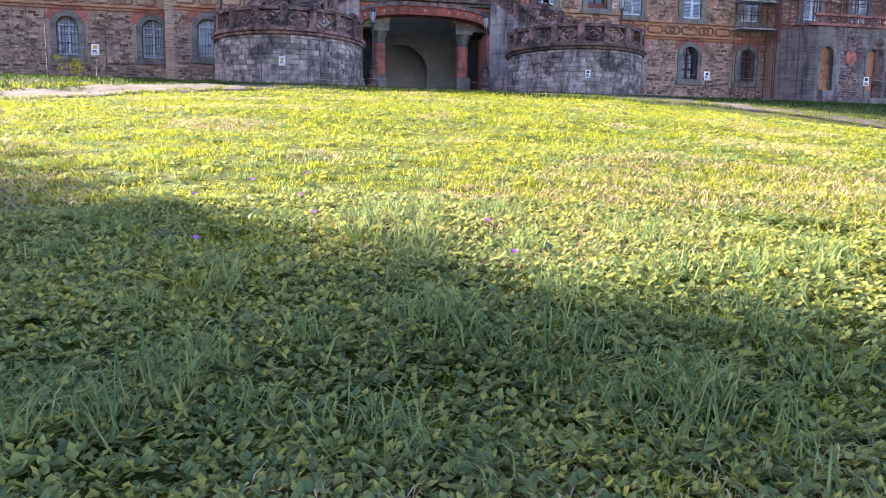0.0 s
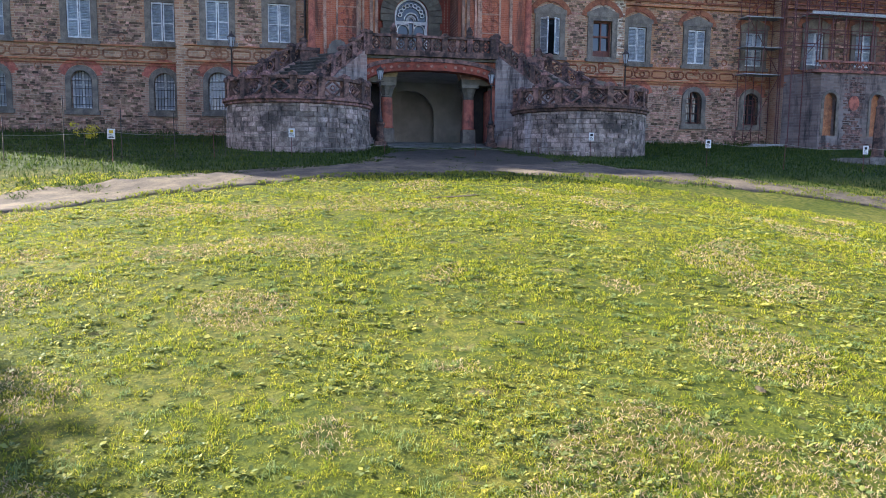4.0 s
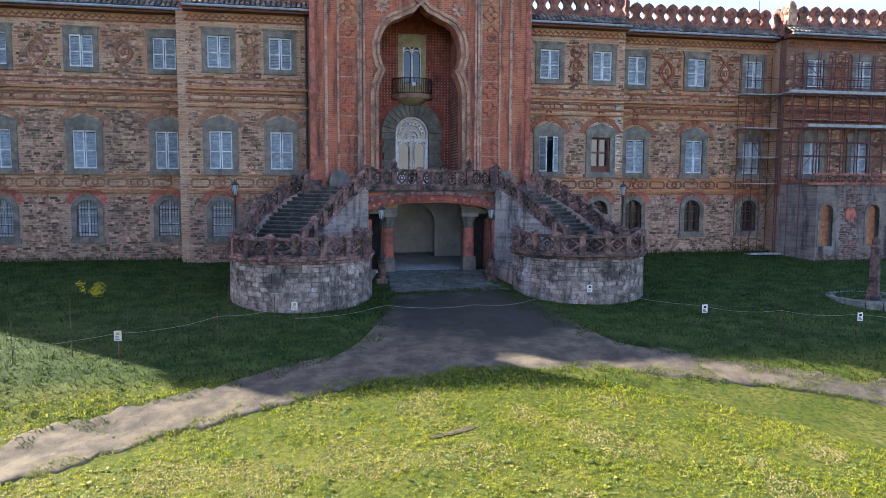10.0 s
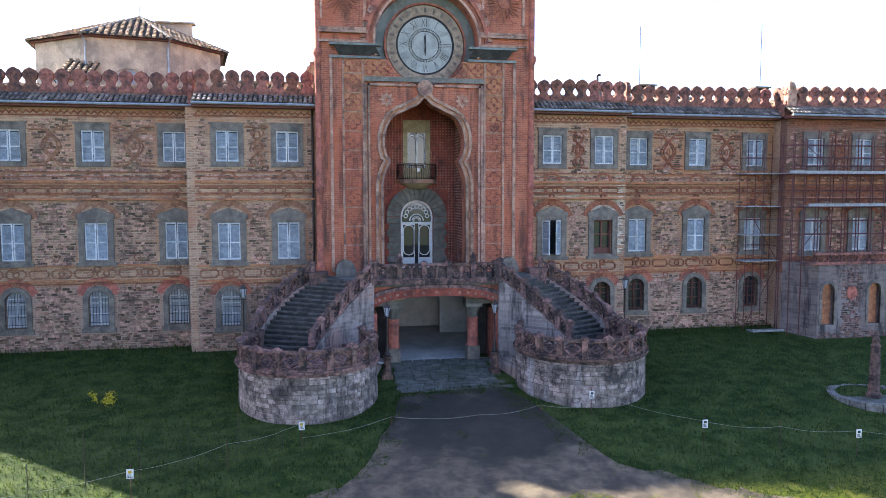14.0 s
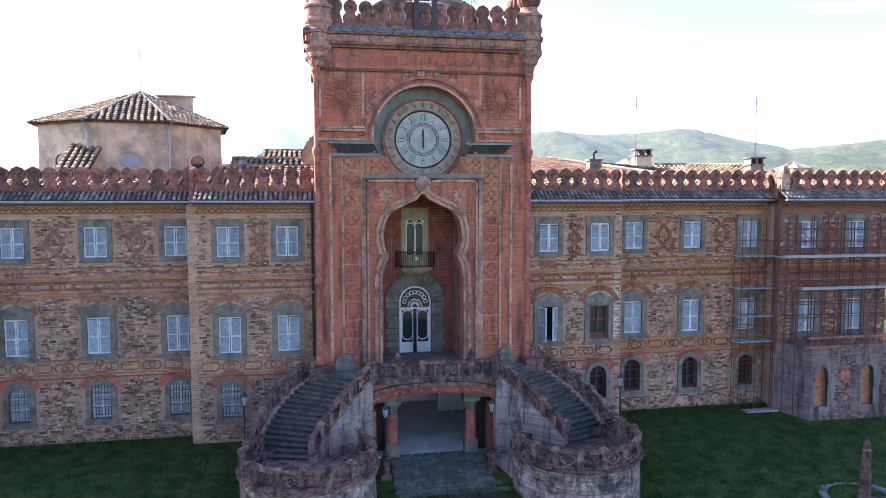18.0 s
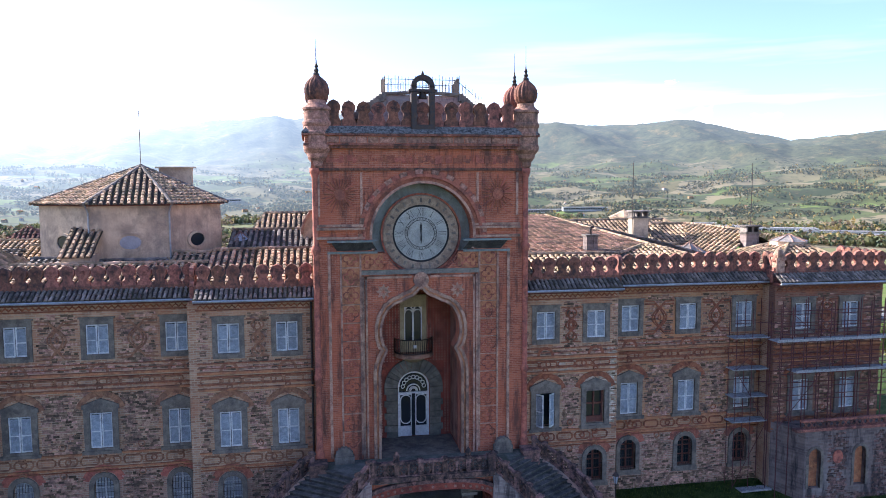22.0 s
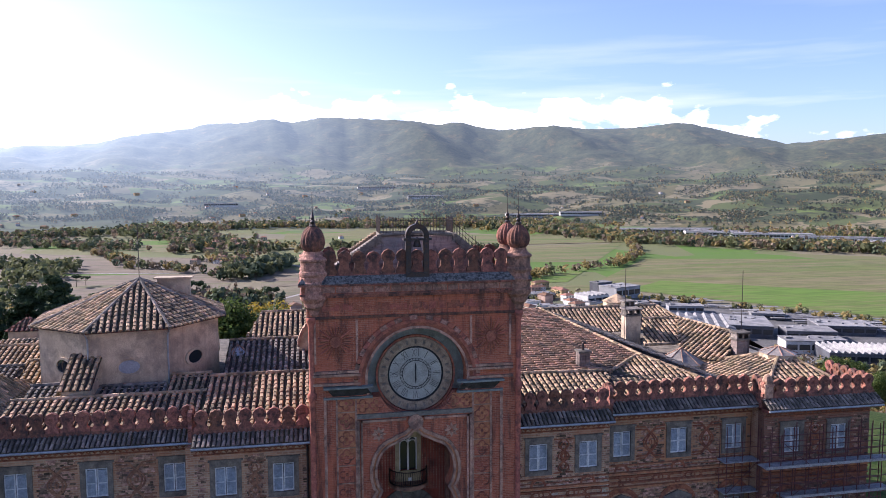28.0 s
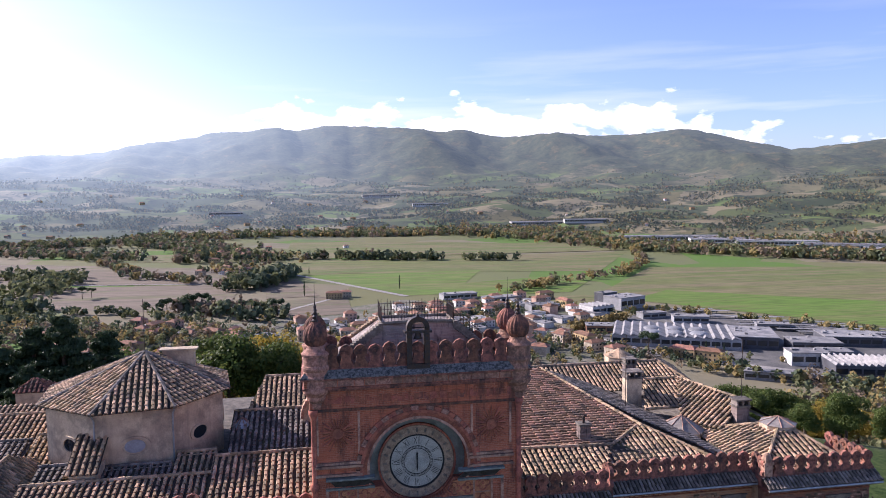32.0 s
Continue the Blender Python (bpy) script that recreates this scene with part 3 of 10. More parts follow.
def ground_material():
    m = bpy.data.materials.new("land")
    m.use_nodes = True
    nt = m.node_tree
    bsdf = nt.nodes["Principled BSDF"]
    bsdf.inputs["Roughness"].default_value, bsdf.inputs["Specular IOR Level"].default_value = 0.95, 0.1
    geo = nt.nodes.new("ShaderNodeNewGeometry")
    pos = geo.outputs["Position"]

    def tex(kind, sc, feature=None):
        n = nt.nodes.new(kind)
        n.inputs["Scale"].default_value = sc
        nt.links.new(pos, n.inputs["Vector"])
        if kind == "ShaderNodeTexNoise":
            n.inputs["Detail"].default_value, n.inputs["Roughness"].default_value = 8, 0.65
        return n

    def ranged(sock, a, b, lo=0.0, hi=1.0):
        r = nt.nodes.new("ShaderNodeMapRange")
        for k, v in zip(("From Min", "From Max", "To Min", "To Max"), (a, b, lo, hi)):
            r.inputs[k].default_value = v
        nt.links.new(sock, r.inputs["Value"])
        return r.outputs[0]

    def mixed(fac, a, b):
        x = nt.nodes.new("ShaderNodeMix")
        x.data_type = "RGBA"
        for sock, v in ((x.inputs[0], fac), (x.inputs[6], a), (x.inputs[7], b)):
            if isinstance(v, (int, float)):
                sock.default_value = v
            elif isinstance(v, tuple):
                sock.default_value = (*v, 1)
            else:
                nt.links.new(v, sock)
        return x.outputs[2]

    # lawn
    lawn = mixed(ranged(tex("ShaderNodeTexNoise", 0.55).outputs["Fac"], 0.42, 0.62), (0.085, 0.10, 0.013), (0.148, 0.138, 0.027))
    # dark specks put small shadows between grass clumps into the colour
    lawn = mixed(ranged(tex("ShaderNodeTexNoise", 7.0).outputs["Fac"], 0.46, 0.58, 0, 0.85), lawn, (0.035, 0.055, 0.01))
    lawn = mixed(ranged(tex("ShaderNodeTexNoise", 26.0).outputs["Fac"], 0.48, 0.6, 0, 0.6), lawn, (0.03, 0.045, 0.01))
    lawn = mixed(ranged(tex("ShaderNodeTexNoise", 2.3).outputs["Fac"], 0.6, 0.72, 0, 0.7), lawn, (0.20, 0.155, 0.085))
    sy = nt.nodes.new("ShaderNodeSeparateXYZ")
    nt.links.new(pos, sy.inputs[0])
    shade_lawn = mixed(ranged(tex("ShaderNodeTexNoise", 1.2).outputs["Fac"], 0.4, 0.62), (0.018, 0.038, 0.009), (0.062, 0.085, 0.024))
    lawn = mixed(ranged(sy.outputs["Y"], -16.2, -14.8), lawn, shade_lawn)      # darker green past the drive holds the castle's shade; the grass is longer too
    # fields of the valley
    vor = tex("ShaderNodeTexVoronoi", 1 / 190)
    vs = nt.nodes.new("ShaderNodeSeparateColor")
    nt.links.new(vor.outputs["Color"], vs.inputs[0])
    fields = mixed(ranged(vs.outputs[0], 0.35, 0.4), (0.135, 0.15, 0.065), (0.19, 0.165, 0.11))
    fields = mixed(ranged(vs.outputs[1], 0.62, 0.64), fields, (0.085, 0.16, 0.03))
    fields = mixed(ranged(vs.outputs[2], 0.72, 0.74), fields, (0.15, 0.15, 0.07))
    fields = mixed(ranged(tex("ShaderNodeTexNoise", 1 / 35).outputs["Fac"], 0.35, 0.7, 0, 0.4), fields, (0.12, 0.12, 0.075))
    woods = mixed(ranged(tex("ShaderNodeTexNoise", 1 / 22).outputs["Fac"], 0.35, 0.65), (0.085, 0.10, 0.08), (0.15, 0.15, 0.11))
    sep = nt.nodes.new("ShaderNodeSeparateXYZ")
    nt.links.new(pos, sep.inputs[0])
    woody = nt.nodes.new("ShaderNodeMath")
    woody.operation = "ADD"
    nt.links.new(ranged(tex("ShaderNodeTexNoise", 1 / 240).outputs["Fac"], 0.46, 0.54), woody.inputs[0])
    nt.links.new(ranged(sep.outputs["Y"], 1300, 3600, -1.0, 0.9), woody.inputs[1])
    far = mixed(ranged(woody.outputs[0], 0, 1), fields, woods)
    dist = nt.nodes.new("ShaderNodeVectorMath")
    dist.operation = "DISTANCE"
    nt.links.new(pos, dist.inputs[0])
    dist.inputs[1].default_value = (0, 10, 0)
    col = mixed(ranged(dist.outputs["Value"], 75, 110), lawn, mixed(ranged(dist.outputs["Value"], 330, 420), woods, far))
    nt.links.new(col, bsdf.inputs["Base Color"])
    bp = nt.nodes.new("ShaderNodeBump")
    bp.inputs["Strength"].default_value, bp.inputs["Distance"].default_value = 0.7, 0.05
    nt.links.new(tex("ShaderNodeTexNoise", 14.0).outputs["Fac"], bp.inputs["Height"])
    nt.links.new(bp.outputs[0], bsdf.inputs["Normal"])
    return m


M_LAND = ground_material()
ground = gm.thing("ground", M_LAND, "sloping weedy lawn, valley fields and far wooded hills", "ground", kind="structure", smooth=True)

# the far range of wooded hills and its foothills, well behind everything else
SKYLINE = [(-34, 190), (-27, 215), (-21.3, 240), (-17, 262), (-14.7, 290), (-12.4, 330), (-9.3, 371), (-7.0, 415), (-4.8, 419), (-2.6, 440), (-0.9, 424), (1.2, 463), (3.9, 458), (6.1, 444), (8.3, 440), (10.3, 413), (11.7, 438), (14.1, 392), (17.0, 377), (19.8, 402), (22.4, 378), (25.4, 380), (28.6, 411), (30.6, 378), (33.4, 313), (36.3, 253), (38.8, 265), (41.7, 305), (50, 300)]
SKY_A, SKY_Z = [a for a, z in SKYLINE], [z for a, z in SKYLINE]


def far_hill_z(d, az):
    top = lerp(SKY_A, SKY_Z, az) * 0.5 + 0.25 * (lerp(SKY_A, SKY_Z, az - 0.35) + lerp(SKY_A, SKY_Z, az + 0.35))
    x, y = d * math.sin(radians(az)), d * math.cos(radians(az))
    foot = lerp((1950, 2300, 2700, 3100, 3450, 4650), (-88, -58, -12, 42, 92, 130), d)
    k = min(max((d - 3350) / 1300, 0), 1)
    rise = k * k * (3 - 2 * k)
    spur = noise.noise((x / 420, y / 900, 1)) + 0.55 * noise.noise((x / 190 + 0.3 * y / 190, y / 420, 6)) + 0.2 * noise.noise((x / 90, y / 120, 4))
    low = min(max((d - 1950) / 500, 0), 1) * (1 - k)
    roll = 26 * noise.noise((x / 380, y / 300, 2)) + 12 * noise.noise((x / 150, y / 130, 9))
    return foot + (top - 130) * rise + 70 * math.sin(math.pi * k) * spur + low * roll + 8 * k * noise.noise((az * 1.1, 5, 5)) + 5 * k * noise.noise((az * 2.9, 8, 5)) - 6 * (d < 1960)


def terrain(x, y):
    dx, dy = x - HOME.x, y - HOME.y
    d = math.hypot(dx, dy)
    return far_hill_z(d, math.degrees(math.atan2(dx, dy))) if d > 1990 else land_z(x, y)


def range_mesh(h_az, h_d, f):
    hm = MB()
    for d in h_d:
        for a in h_az:
            hm.v.append((HOME.x + d * math.sin(radians(a)), HOME.y + d * math.cos(radians(a)), f(d, a)))
    k = len(h_az)
    hm.f += [(j * k + i, j * k + i + 1, (j + 1) * k + i + 1, (j + 1) * k + i) for j in range(len(h_d) - 1) for i in range(k - 1)]
    return hm


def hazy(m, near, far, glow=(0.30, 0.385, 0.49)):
    """Haze as surface emission: faint blue glow growing with distance and towards the sun."""
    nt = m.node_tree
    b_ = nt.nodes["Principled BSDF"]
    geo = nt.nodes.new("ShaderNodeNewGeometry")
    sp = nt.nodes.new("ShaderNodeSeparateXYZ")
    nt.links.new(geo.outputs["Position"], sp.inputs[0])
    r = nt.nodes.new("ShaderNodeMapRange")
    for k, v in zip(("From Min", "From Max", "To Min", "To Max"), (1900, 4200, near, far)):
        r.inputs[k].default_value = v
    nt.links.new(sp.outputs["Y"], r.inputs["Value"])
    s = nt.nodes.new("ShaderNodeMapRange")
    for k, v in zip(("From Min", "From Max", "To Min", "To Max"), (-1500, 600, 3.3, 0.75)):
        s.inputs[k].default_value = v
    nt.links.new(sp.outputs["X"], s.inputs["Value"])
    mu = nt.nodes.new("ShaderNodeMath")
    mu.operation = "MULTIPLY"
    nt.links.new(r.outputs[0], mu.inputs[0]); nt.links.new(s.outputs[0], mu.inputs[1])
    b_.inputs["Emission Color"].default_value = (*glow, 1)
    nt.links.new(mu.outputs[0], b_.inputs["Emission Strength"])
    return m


def patchwork(name):
    """Far farmland: stubble, pasture and vineyards parted by woods, all wood on the heights."""
    m = bpy.data.materials.new(name)
    m.use_nodes = True
    nt = m.node_tree
    b_ = nt.nodes["Principled BSDF"]
    b_.inputs["Roughness"].default_value, b_.inputs["Specular IOR Level"].default_value = 1.0, 0.05
    link = nt.links.new
    geo = nt.nodes.new("ShaderNodeNewGeometry")
    mp = nt.nodes.new("ShaderNodeMapping")
    mp.inputs["Scale"].default_value = (0.62, 1, 0.3)
    link(geo.outputs["Position"], mp.inputs["Vector"])
    warp = nt.nodes.new("ShaderNodeTexNoise")
    warp.inputs["Scale"].default_value, warp.inputs["Detail"].default_value = 1 / 130, 3
    link(mp.outputs[0], warp.inputs["Vector"])
    bend = nt.nodes.new("ShaderNodeVectorMath")
    bend.operation, bend.inputs[1].default_value = "MULTIPLY_ADD", (190, 190, 0)
    link(warp.outputs["Color"], bend.inputs[0]); link(mp.outputs[0], bend.inputs[2])
    vor = nt.nodes.new("ShaderNodeTexVoronoi")
    vor.inputs["Scale"].default_value = 1 / 105
    link(bend.outputs[0], vor.inputs["Vector"])
    sep = nt.nodes.new("ShaderNodeSeparateColor")
    link(vor.outputs["Color"], sep.inputs[0])
    ramp = nt.nodes.new("ShaderNodeValToRGB")
    ramp.color_ramp.interpolation = "CONSTANT"
    tones = [(0.08, 0.095, 0.036), (0.185, 0.155, 0.09), (0.105, 0.14, 0.04), (0.05, 0.062, 0.03), (0.14, 0.125, 0.067), (0.12, 0.105, 0.05), (0.058, 0.07, 0.034)]
    while len(ramp.color_ramp.elements) < len(tones):
        ramp.color_ramp.elements.new(0.5)
    for k, c in enumerate(tones):
        ramp.color_ramp.elements[k].position, ramp.color_ramp.elements[k].color = k / len(tones), (*c, 1)
    link(sep.outputs[0], ramp.inputs[0])

    def blend(fac, a, b):
        x = nt.nodes.new("ShaderNodeMix")
        x.data_type = "RGBA"
        link(fac, x.inputs[0])
        for sock, v in ((x.inputs[6], a), (x.inputs[7], b)):
            if isinstance(v, tuple):
                sock.default_value = (*v, 1)
            else:
                link(v, sock)
        return x.outputs[2]

    def noisy(sc, a, b, lo, hi, detail=8):
        n = nt.nodes.new("ShaderNodeTexNoise")
        n.inputs["Scale"].default_value, n.inputs["Detail"].default_value, n.inputs["Roughness"].default_value = sc, detail, 0.68
        link(geo.outputs["Position"], n.inputs["Vector"])
        r = nt.nodes.new("ShaderNodeMapRange")
        for k, v in zip(("From Min", "From Max", "To Min", "To Max"), (a, b, lo, hi)):
            r.inputs[k].default_value = v
        link(n.outputs["Fac"], r.inputs["Value"])
        return r.outputs[0]

    wood = blend(noisy(1 / 28, 0.35, 0.65, 0, 1), (0.028, 0.037, 0.024), (0.07, 0.072, 0.038))
    wood = blend(noisy(1 / 70, 0.55, 0.66, 0, 0.6), wood, (0.15, 0.11, 0.05))
    col = blend(noisy(1 / 55, 0.53, 0.57, 0, 0.9), ramp.outputs[0], wood)
    zz = nt.nodes.new("ShaderNodeSeparateXYZ")
    link(geo.outputs["Position"], zz.inputs[0])
    high = nt.nodes.new("ShaderNodeMath")
    high.operation, high.inputs[1].default_value = "MULTIPLY_ADD", 1 / 110
    link(zz.outputs["Z"], high.inputs[0]); link(noisy(1 / 150, 0.3, 0.7, -1.2, 0.6), high.inputs[2])
    high.use_clamp = True
    link(blend(high.outputs[0], col, wood), b_.inputs["Base Color"])
    return m


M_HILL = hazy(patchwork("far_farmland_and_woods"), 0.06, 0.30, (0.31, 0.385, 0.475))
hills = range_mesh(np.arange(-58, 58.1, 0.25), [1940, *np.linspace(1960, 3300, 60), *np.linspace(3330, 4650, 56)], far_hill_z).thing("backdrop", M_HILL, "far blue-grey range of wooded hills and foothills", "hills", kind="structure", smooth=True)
# this range is almost all haze, put in as glow
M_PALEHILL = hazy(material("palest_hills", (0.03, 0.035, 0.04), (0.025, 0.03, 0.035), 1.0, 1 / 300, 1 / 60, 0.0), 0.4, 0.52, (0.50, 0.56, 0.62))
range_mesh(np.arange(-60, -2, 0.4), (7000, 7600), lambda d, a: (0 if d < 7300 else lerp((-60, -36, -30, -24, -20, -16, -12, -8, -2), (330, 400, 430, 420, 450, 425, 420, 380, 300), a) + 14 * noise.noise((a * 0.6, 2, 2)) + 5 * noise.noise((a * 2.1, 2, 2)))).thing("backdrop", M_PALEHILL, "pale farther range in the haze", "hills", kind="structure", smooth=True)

# gravel drive curving round the lawn's head, widening into the forecourt before the portal
M_GRAVEL = material("gravel_drive", (0.17, 0.135, 0.092), (0.09, 0.073, 0.055), 0.95, 1.6, 38, 0.6, (0.05, 0.043, 0.037), 0.7, 0.7)


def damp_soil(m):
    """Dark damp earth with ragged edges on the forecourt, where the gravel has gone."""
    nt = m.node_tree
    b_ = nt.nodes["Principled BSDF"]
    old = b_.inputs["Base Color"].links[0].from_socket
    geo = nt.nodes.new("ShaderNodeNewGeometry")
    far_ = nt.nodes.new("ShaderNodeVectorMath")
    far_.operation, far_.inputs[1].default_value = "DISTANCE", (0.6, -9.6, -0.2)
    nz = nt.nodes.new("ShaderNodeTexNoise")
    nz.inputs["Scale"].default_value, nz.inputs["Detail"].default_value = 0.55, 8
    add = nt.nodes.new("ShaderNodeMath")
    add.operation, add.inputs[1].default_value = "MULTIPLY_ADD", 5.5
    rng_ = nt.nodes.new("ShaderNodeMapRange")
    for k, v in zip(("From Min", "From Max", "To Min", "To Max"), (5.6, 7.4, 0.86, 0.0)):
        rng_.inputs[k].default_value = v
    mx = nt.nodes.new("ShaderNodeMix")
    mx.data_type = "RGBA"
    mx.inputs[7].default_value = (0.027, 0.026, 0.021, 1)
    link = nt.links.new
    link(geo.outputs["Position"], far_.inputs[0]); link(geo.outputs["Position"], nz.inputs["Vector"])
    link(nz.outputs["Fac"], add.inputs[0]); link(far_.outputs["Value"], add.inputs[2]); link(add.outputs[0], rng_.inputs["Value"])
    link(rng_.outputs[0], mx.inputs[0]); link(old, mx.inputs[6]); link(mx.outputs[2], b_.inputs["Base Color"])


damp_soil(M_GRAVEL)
low_x, low_y = (-40, -20, -12.7, -9.8, -6.7, -4.5, -0.8, 3.8, 7.0, 11.5, 20, 40), (-34, -24.5, -20.3, -18.9, -17.7, -16.6, -16.0, -16.4, -17.4, -18.5, -21, -29)
up_x, up_y = (-40, -20, -13.5, -11.1, -9.2, -6.8, -5.0, -3.9, -2.9, -2.4, 2.4, 3.1, 3.6, 4.6, 7.9, 12.5, 20, 40), (-31, -21.5, -18.15, -17.1, -16.4, -14.8, -13.8, -11.9, -8.6, -6.2, -5.6, -7.0, -9.2, -13.6, -16.0, -17.4, -19.5, -27)
dm = MB()
xs = np.arange(-40, 40.01, 0.25)
cols = []
for x in xs:
    e = 0.34 * noise.noise((x * 0.9, 0, 0)) + 0.24 * noise.noise((x * 2.7, 3, 0)) + 0.18 * noise.noise((x * 7, 3, 0))
    a, b = lerp(low_x, low_y, x) + e, lerp(up_x, up_y, x) + e * 1.5
    n = 28
    cols.append([(x, a + (b - a) * i / n, land_z(x, a + (b - a) * i / n) + (0.055 if 1 < i < n - 1 else 0.03 if 0 < i < n else -0.05)) for i in range(n + 1)])
for c in cols:
    dm.v += c
k = 29
dm.f += [(j * k + i, (j + 1) * k + i, (j + 1) * k + i + 1, j * k + i + 1) for j in range(len(cols) - 1) for i in range(k - 1)]
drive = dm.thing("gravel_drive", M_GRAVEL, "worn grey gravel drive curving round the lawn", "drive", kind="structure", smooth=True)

# ---------- castle: walls ----------
castle = empty("castle", (0, 6, 0.9), "red and ochre brick castle with clock tower and crested parapets", "castle")
castle.matrix_parent_inverse = Matrix()
C0 = Vector(castle.location)


def cpart(mb, name, mat, parent=castle, label="", smooth=False, kind=""):
    """Part of the castle, given in world coordinates."""
    mb.v = [tuple(Vector(p) - C0) for p in mb.v] if parent is castle else mb.v
    return mb.part(name, mat, parent, label, smooth, kind)


EAVE = 13.45
UP, MID, LOW = (10.70, 12.30), (5.62, 7.56), (2.15, 4.03)
INNER, OUTER, WINGY = 1.05, 2.17, 0.9
# (centre x, wall plane) for each bay
BAYS = [(-21.0, OUTER), (-17.03, OUTER), (-13.07, OUTER), (-10.27, INNER), (-7.25, INNER), (7.2, INNER), (10.25, INNER), (12.87, OUTER), (16.62, OUTER), (20.35, OUTER), (23.5, WINGY), (26.75, WINGY)]


def holes_for(x0, x1, plane, low=True):
    out = []
    for cx, p in BAYS:
        if p == plane and x0 < cx < x1:
            out += [(cx - 0.56, cx + 0.56, *UP), (cx - 0.56, cx + 0.56, *MID)]
            if low and not (plane == INNER and abs(cx) < 8):
                out.append((cx - 0.5, cx + 0.5, *LOW))
    return out


SEGS = [("wall", -22.6, -11.9, OUTER), ("wall", -11.9, -5.6, INNER), ("wall", 5.4, 11.6, INNER), ("wall", 11.6, 21.6, OUTER), ("wall", 21.6, 29.0, WINGY), ("wall", -32.0, -22.6, WINGY)]
for name, x0, x1, py in SEGS:
    hs = holes_for(x0, x1, py)
    mb = MB()
    walled(mb, x0, x1, 4.3, EAVE, py, py + 0.6, [h for h in hs if h[2] > 4.3])
    cpart(mb, "wall", M_WING_DARK if py == WINGY else M_WING_RED if x0 > 11 else M_WING, label="ochre and red coursed stone wall")
    mb = MB()
    walled(mb, x0, x1, -0.6, 4.3, py, py + 0.6, [h for h in hs if h[2] < 4.3])
    for h in hs:
        if h[2] < 4.3:
            spandrel(mb, (h[0] + h[1]) / 2, h[3] - 0.5, 0.5, py + 0.003, py + 0.5, h[3])
    cpart(mb, "base_wall", M_WING_LOW, label="stained brick base wall with grey render")
# returns between the planes, side and back walls, dark rooms behind the windows
for bx in ((-12.3, -11.9, INNER + 0.003, OUTER + 0.3, -0.5), (11.2, 11.6, INNER + 0.003, OUTER + 0.3, -0.5), (21.603, 22.0, WINGY + 0.003, OUTER + 0.3, -0.5), (-23.0, -22.603, WINGY + 0.003, OUTER + 0.3, -0.5), (28.5, 29.0, WINGY + 0.6, 26, -8), (-32.0, -31.5, WINGY + 0.6, 26, -8), (-32.0, 29, 26, 26.5, -8)):
    cpart(MB().box(*bx, EAVE), "side_wall", M_WING)
# near-black wall stands in for the darkness of the rooms
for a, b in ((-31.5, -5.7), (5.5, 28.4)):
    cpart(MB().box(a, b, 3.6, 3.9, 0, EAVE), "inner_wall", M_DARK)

# lower terrace block before the projecting wing
mb = MB()
tx0, tx1, ty = 22.6, 28.6, -1.0
walled(mb, tx0, tx1, -0.3, 5.0, ty, ty + 0.5, [(22.86, 23.66, 1.45, 3.85), (25.92, 26.72, 1.45, 3.85)])
for cx in (23.26, 26.32):
    spandrel(mb, cx, 3.45, 0.4, ty + 0.003, ty + 0.4, 3.85)
mb.slab([(21.62, WINGY), (22.6, ty), (22.62, ty + 0.5), (22.1, WINGY)], -0.3, 5.0)
mb.box(28.1, 28.6, ty + 0.5, WINGY, -0.5, 5.0).box(22.4, 28.1, ty + 0.5, WINGY, 4.7, 4.98)
cpart(mb, "terrace_wall", M_BASTION, label="damp grey rendered terrace wall with blind arches")
mb = MB()
mb.box(22.8, 23.7, ty + 0.3, ty + 0.42, 1.4, 3.9)
cpart(MB().box(25.86, 26.78, ty + 0.3, ty + 0.42, 1.4, 3.9), "blind_panel", M_ORANGE, label="ochre infill of the blind arches")
cpart(mb, "blind_panel", M_ORANGE, label="ochre infill of the blind arches")
md = MB().prism([(24.79 + 0.34 * math.cos(a), 3.3 + 0.42 * math.sin(a)) for a in np.linspace(0, 2 * math.pi, 21)[:-1]], ty - 0.05, ty + 0.05)
cpart(md, "medallion", M_TERRACOTTA, label="worn red oval medallion")
for cx in (23.26, 26.32):
    cpart(MB().ring(cx, 3.45, 0.4, 0.56, ty - 0.05, ty + 0.1, 0, 180, 14).box(cx - 0.56, cx - 0.4, ty - 0.05, ty + 0.1, 1.45, 3.45).box(cx + 0.4, cx + 0.56, ty - 0.05, ty + 0.1, 1.45, 3.45), "arch_surround", M_STONE)
mb = MB()
mb.box(21.9, 28.7, ty - 0.12, ty + 0.3, 4.96, 5.12).box(22.3, 28.7, ty - 0.06, ty + 0.16, 5.52, 5.64)
for i in range(17):
    x = 22.45 + i * 0.38
    mb.tube([(x, ty + 0.05, 5.12), (x + 0.36, ty + 0.05, 5.54)], 0.04, 5).tube([(x + 0.36, ty + 0.05, 5.12), (x, ty + 0.05, 5.54)], 0.04, 5)
cpart(mb, "terrace_railing", M_MERLON, label="pierced terracotta railing")

# ---------- windows ----------
M_SLAT = material("grey_blue_slat", (0.40, 0.44, 0.47), (0.30, 0.34, 0.37), 0.65, 6, 50, 0.2, (0.16, 0.18, 0.20), 0.5, 2.2, per_piece=0.12)


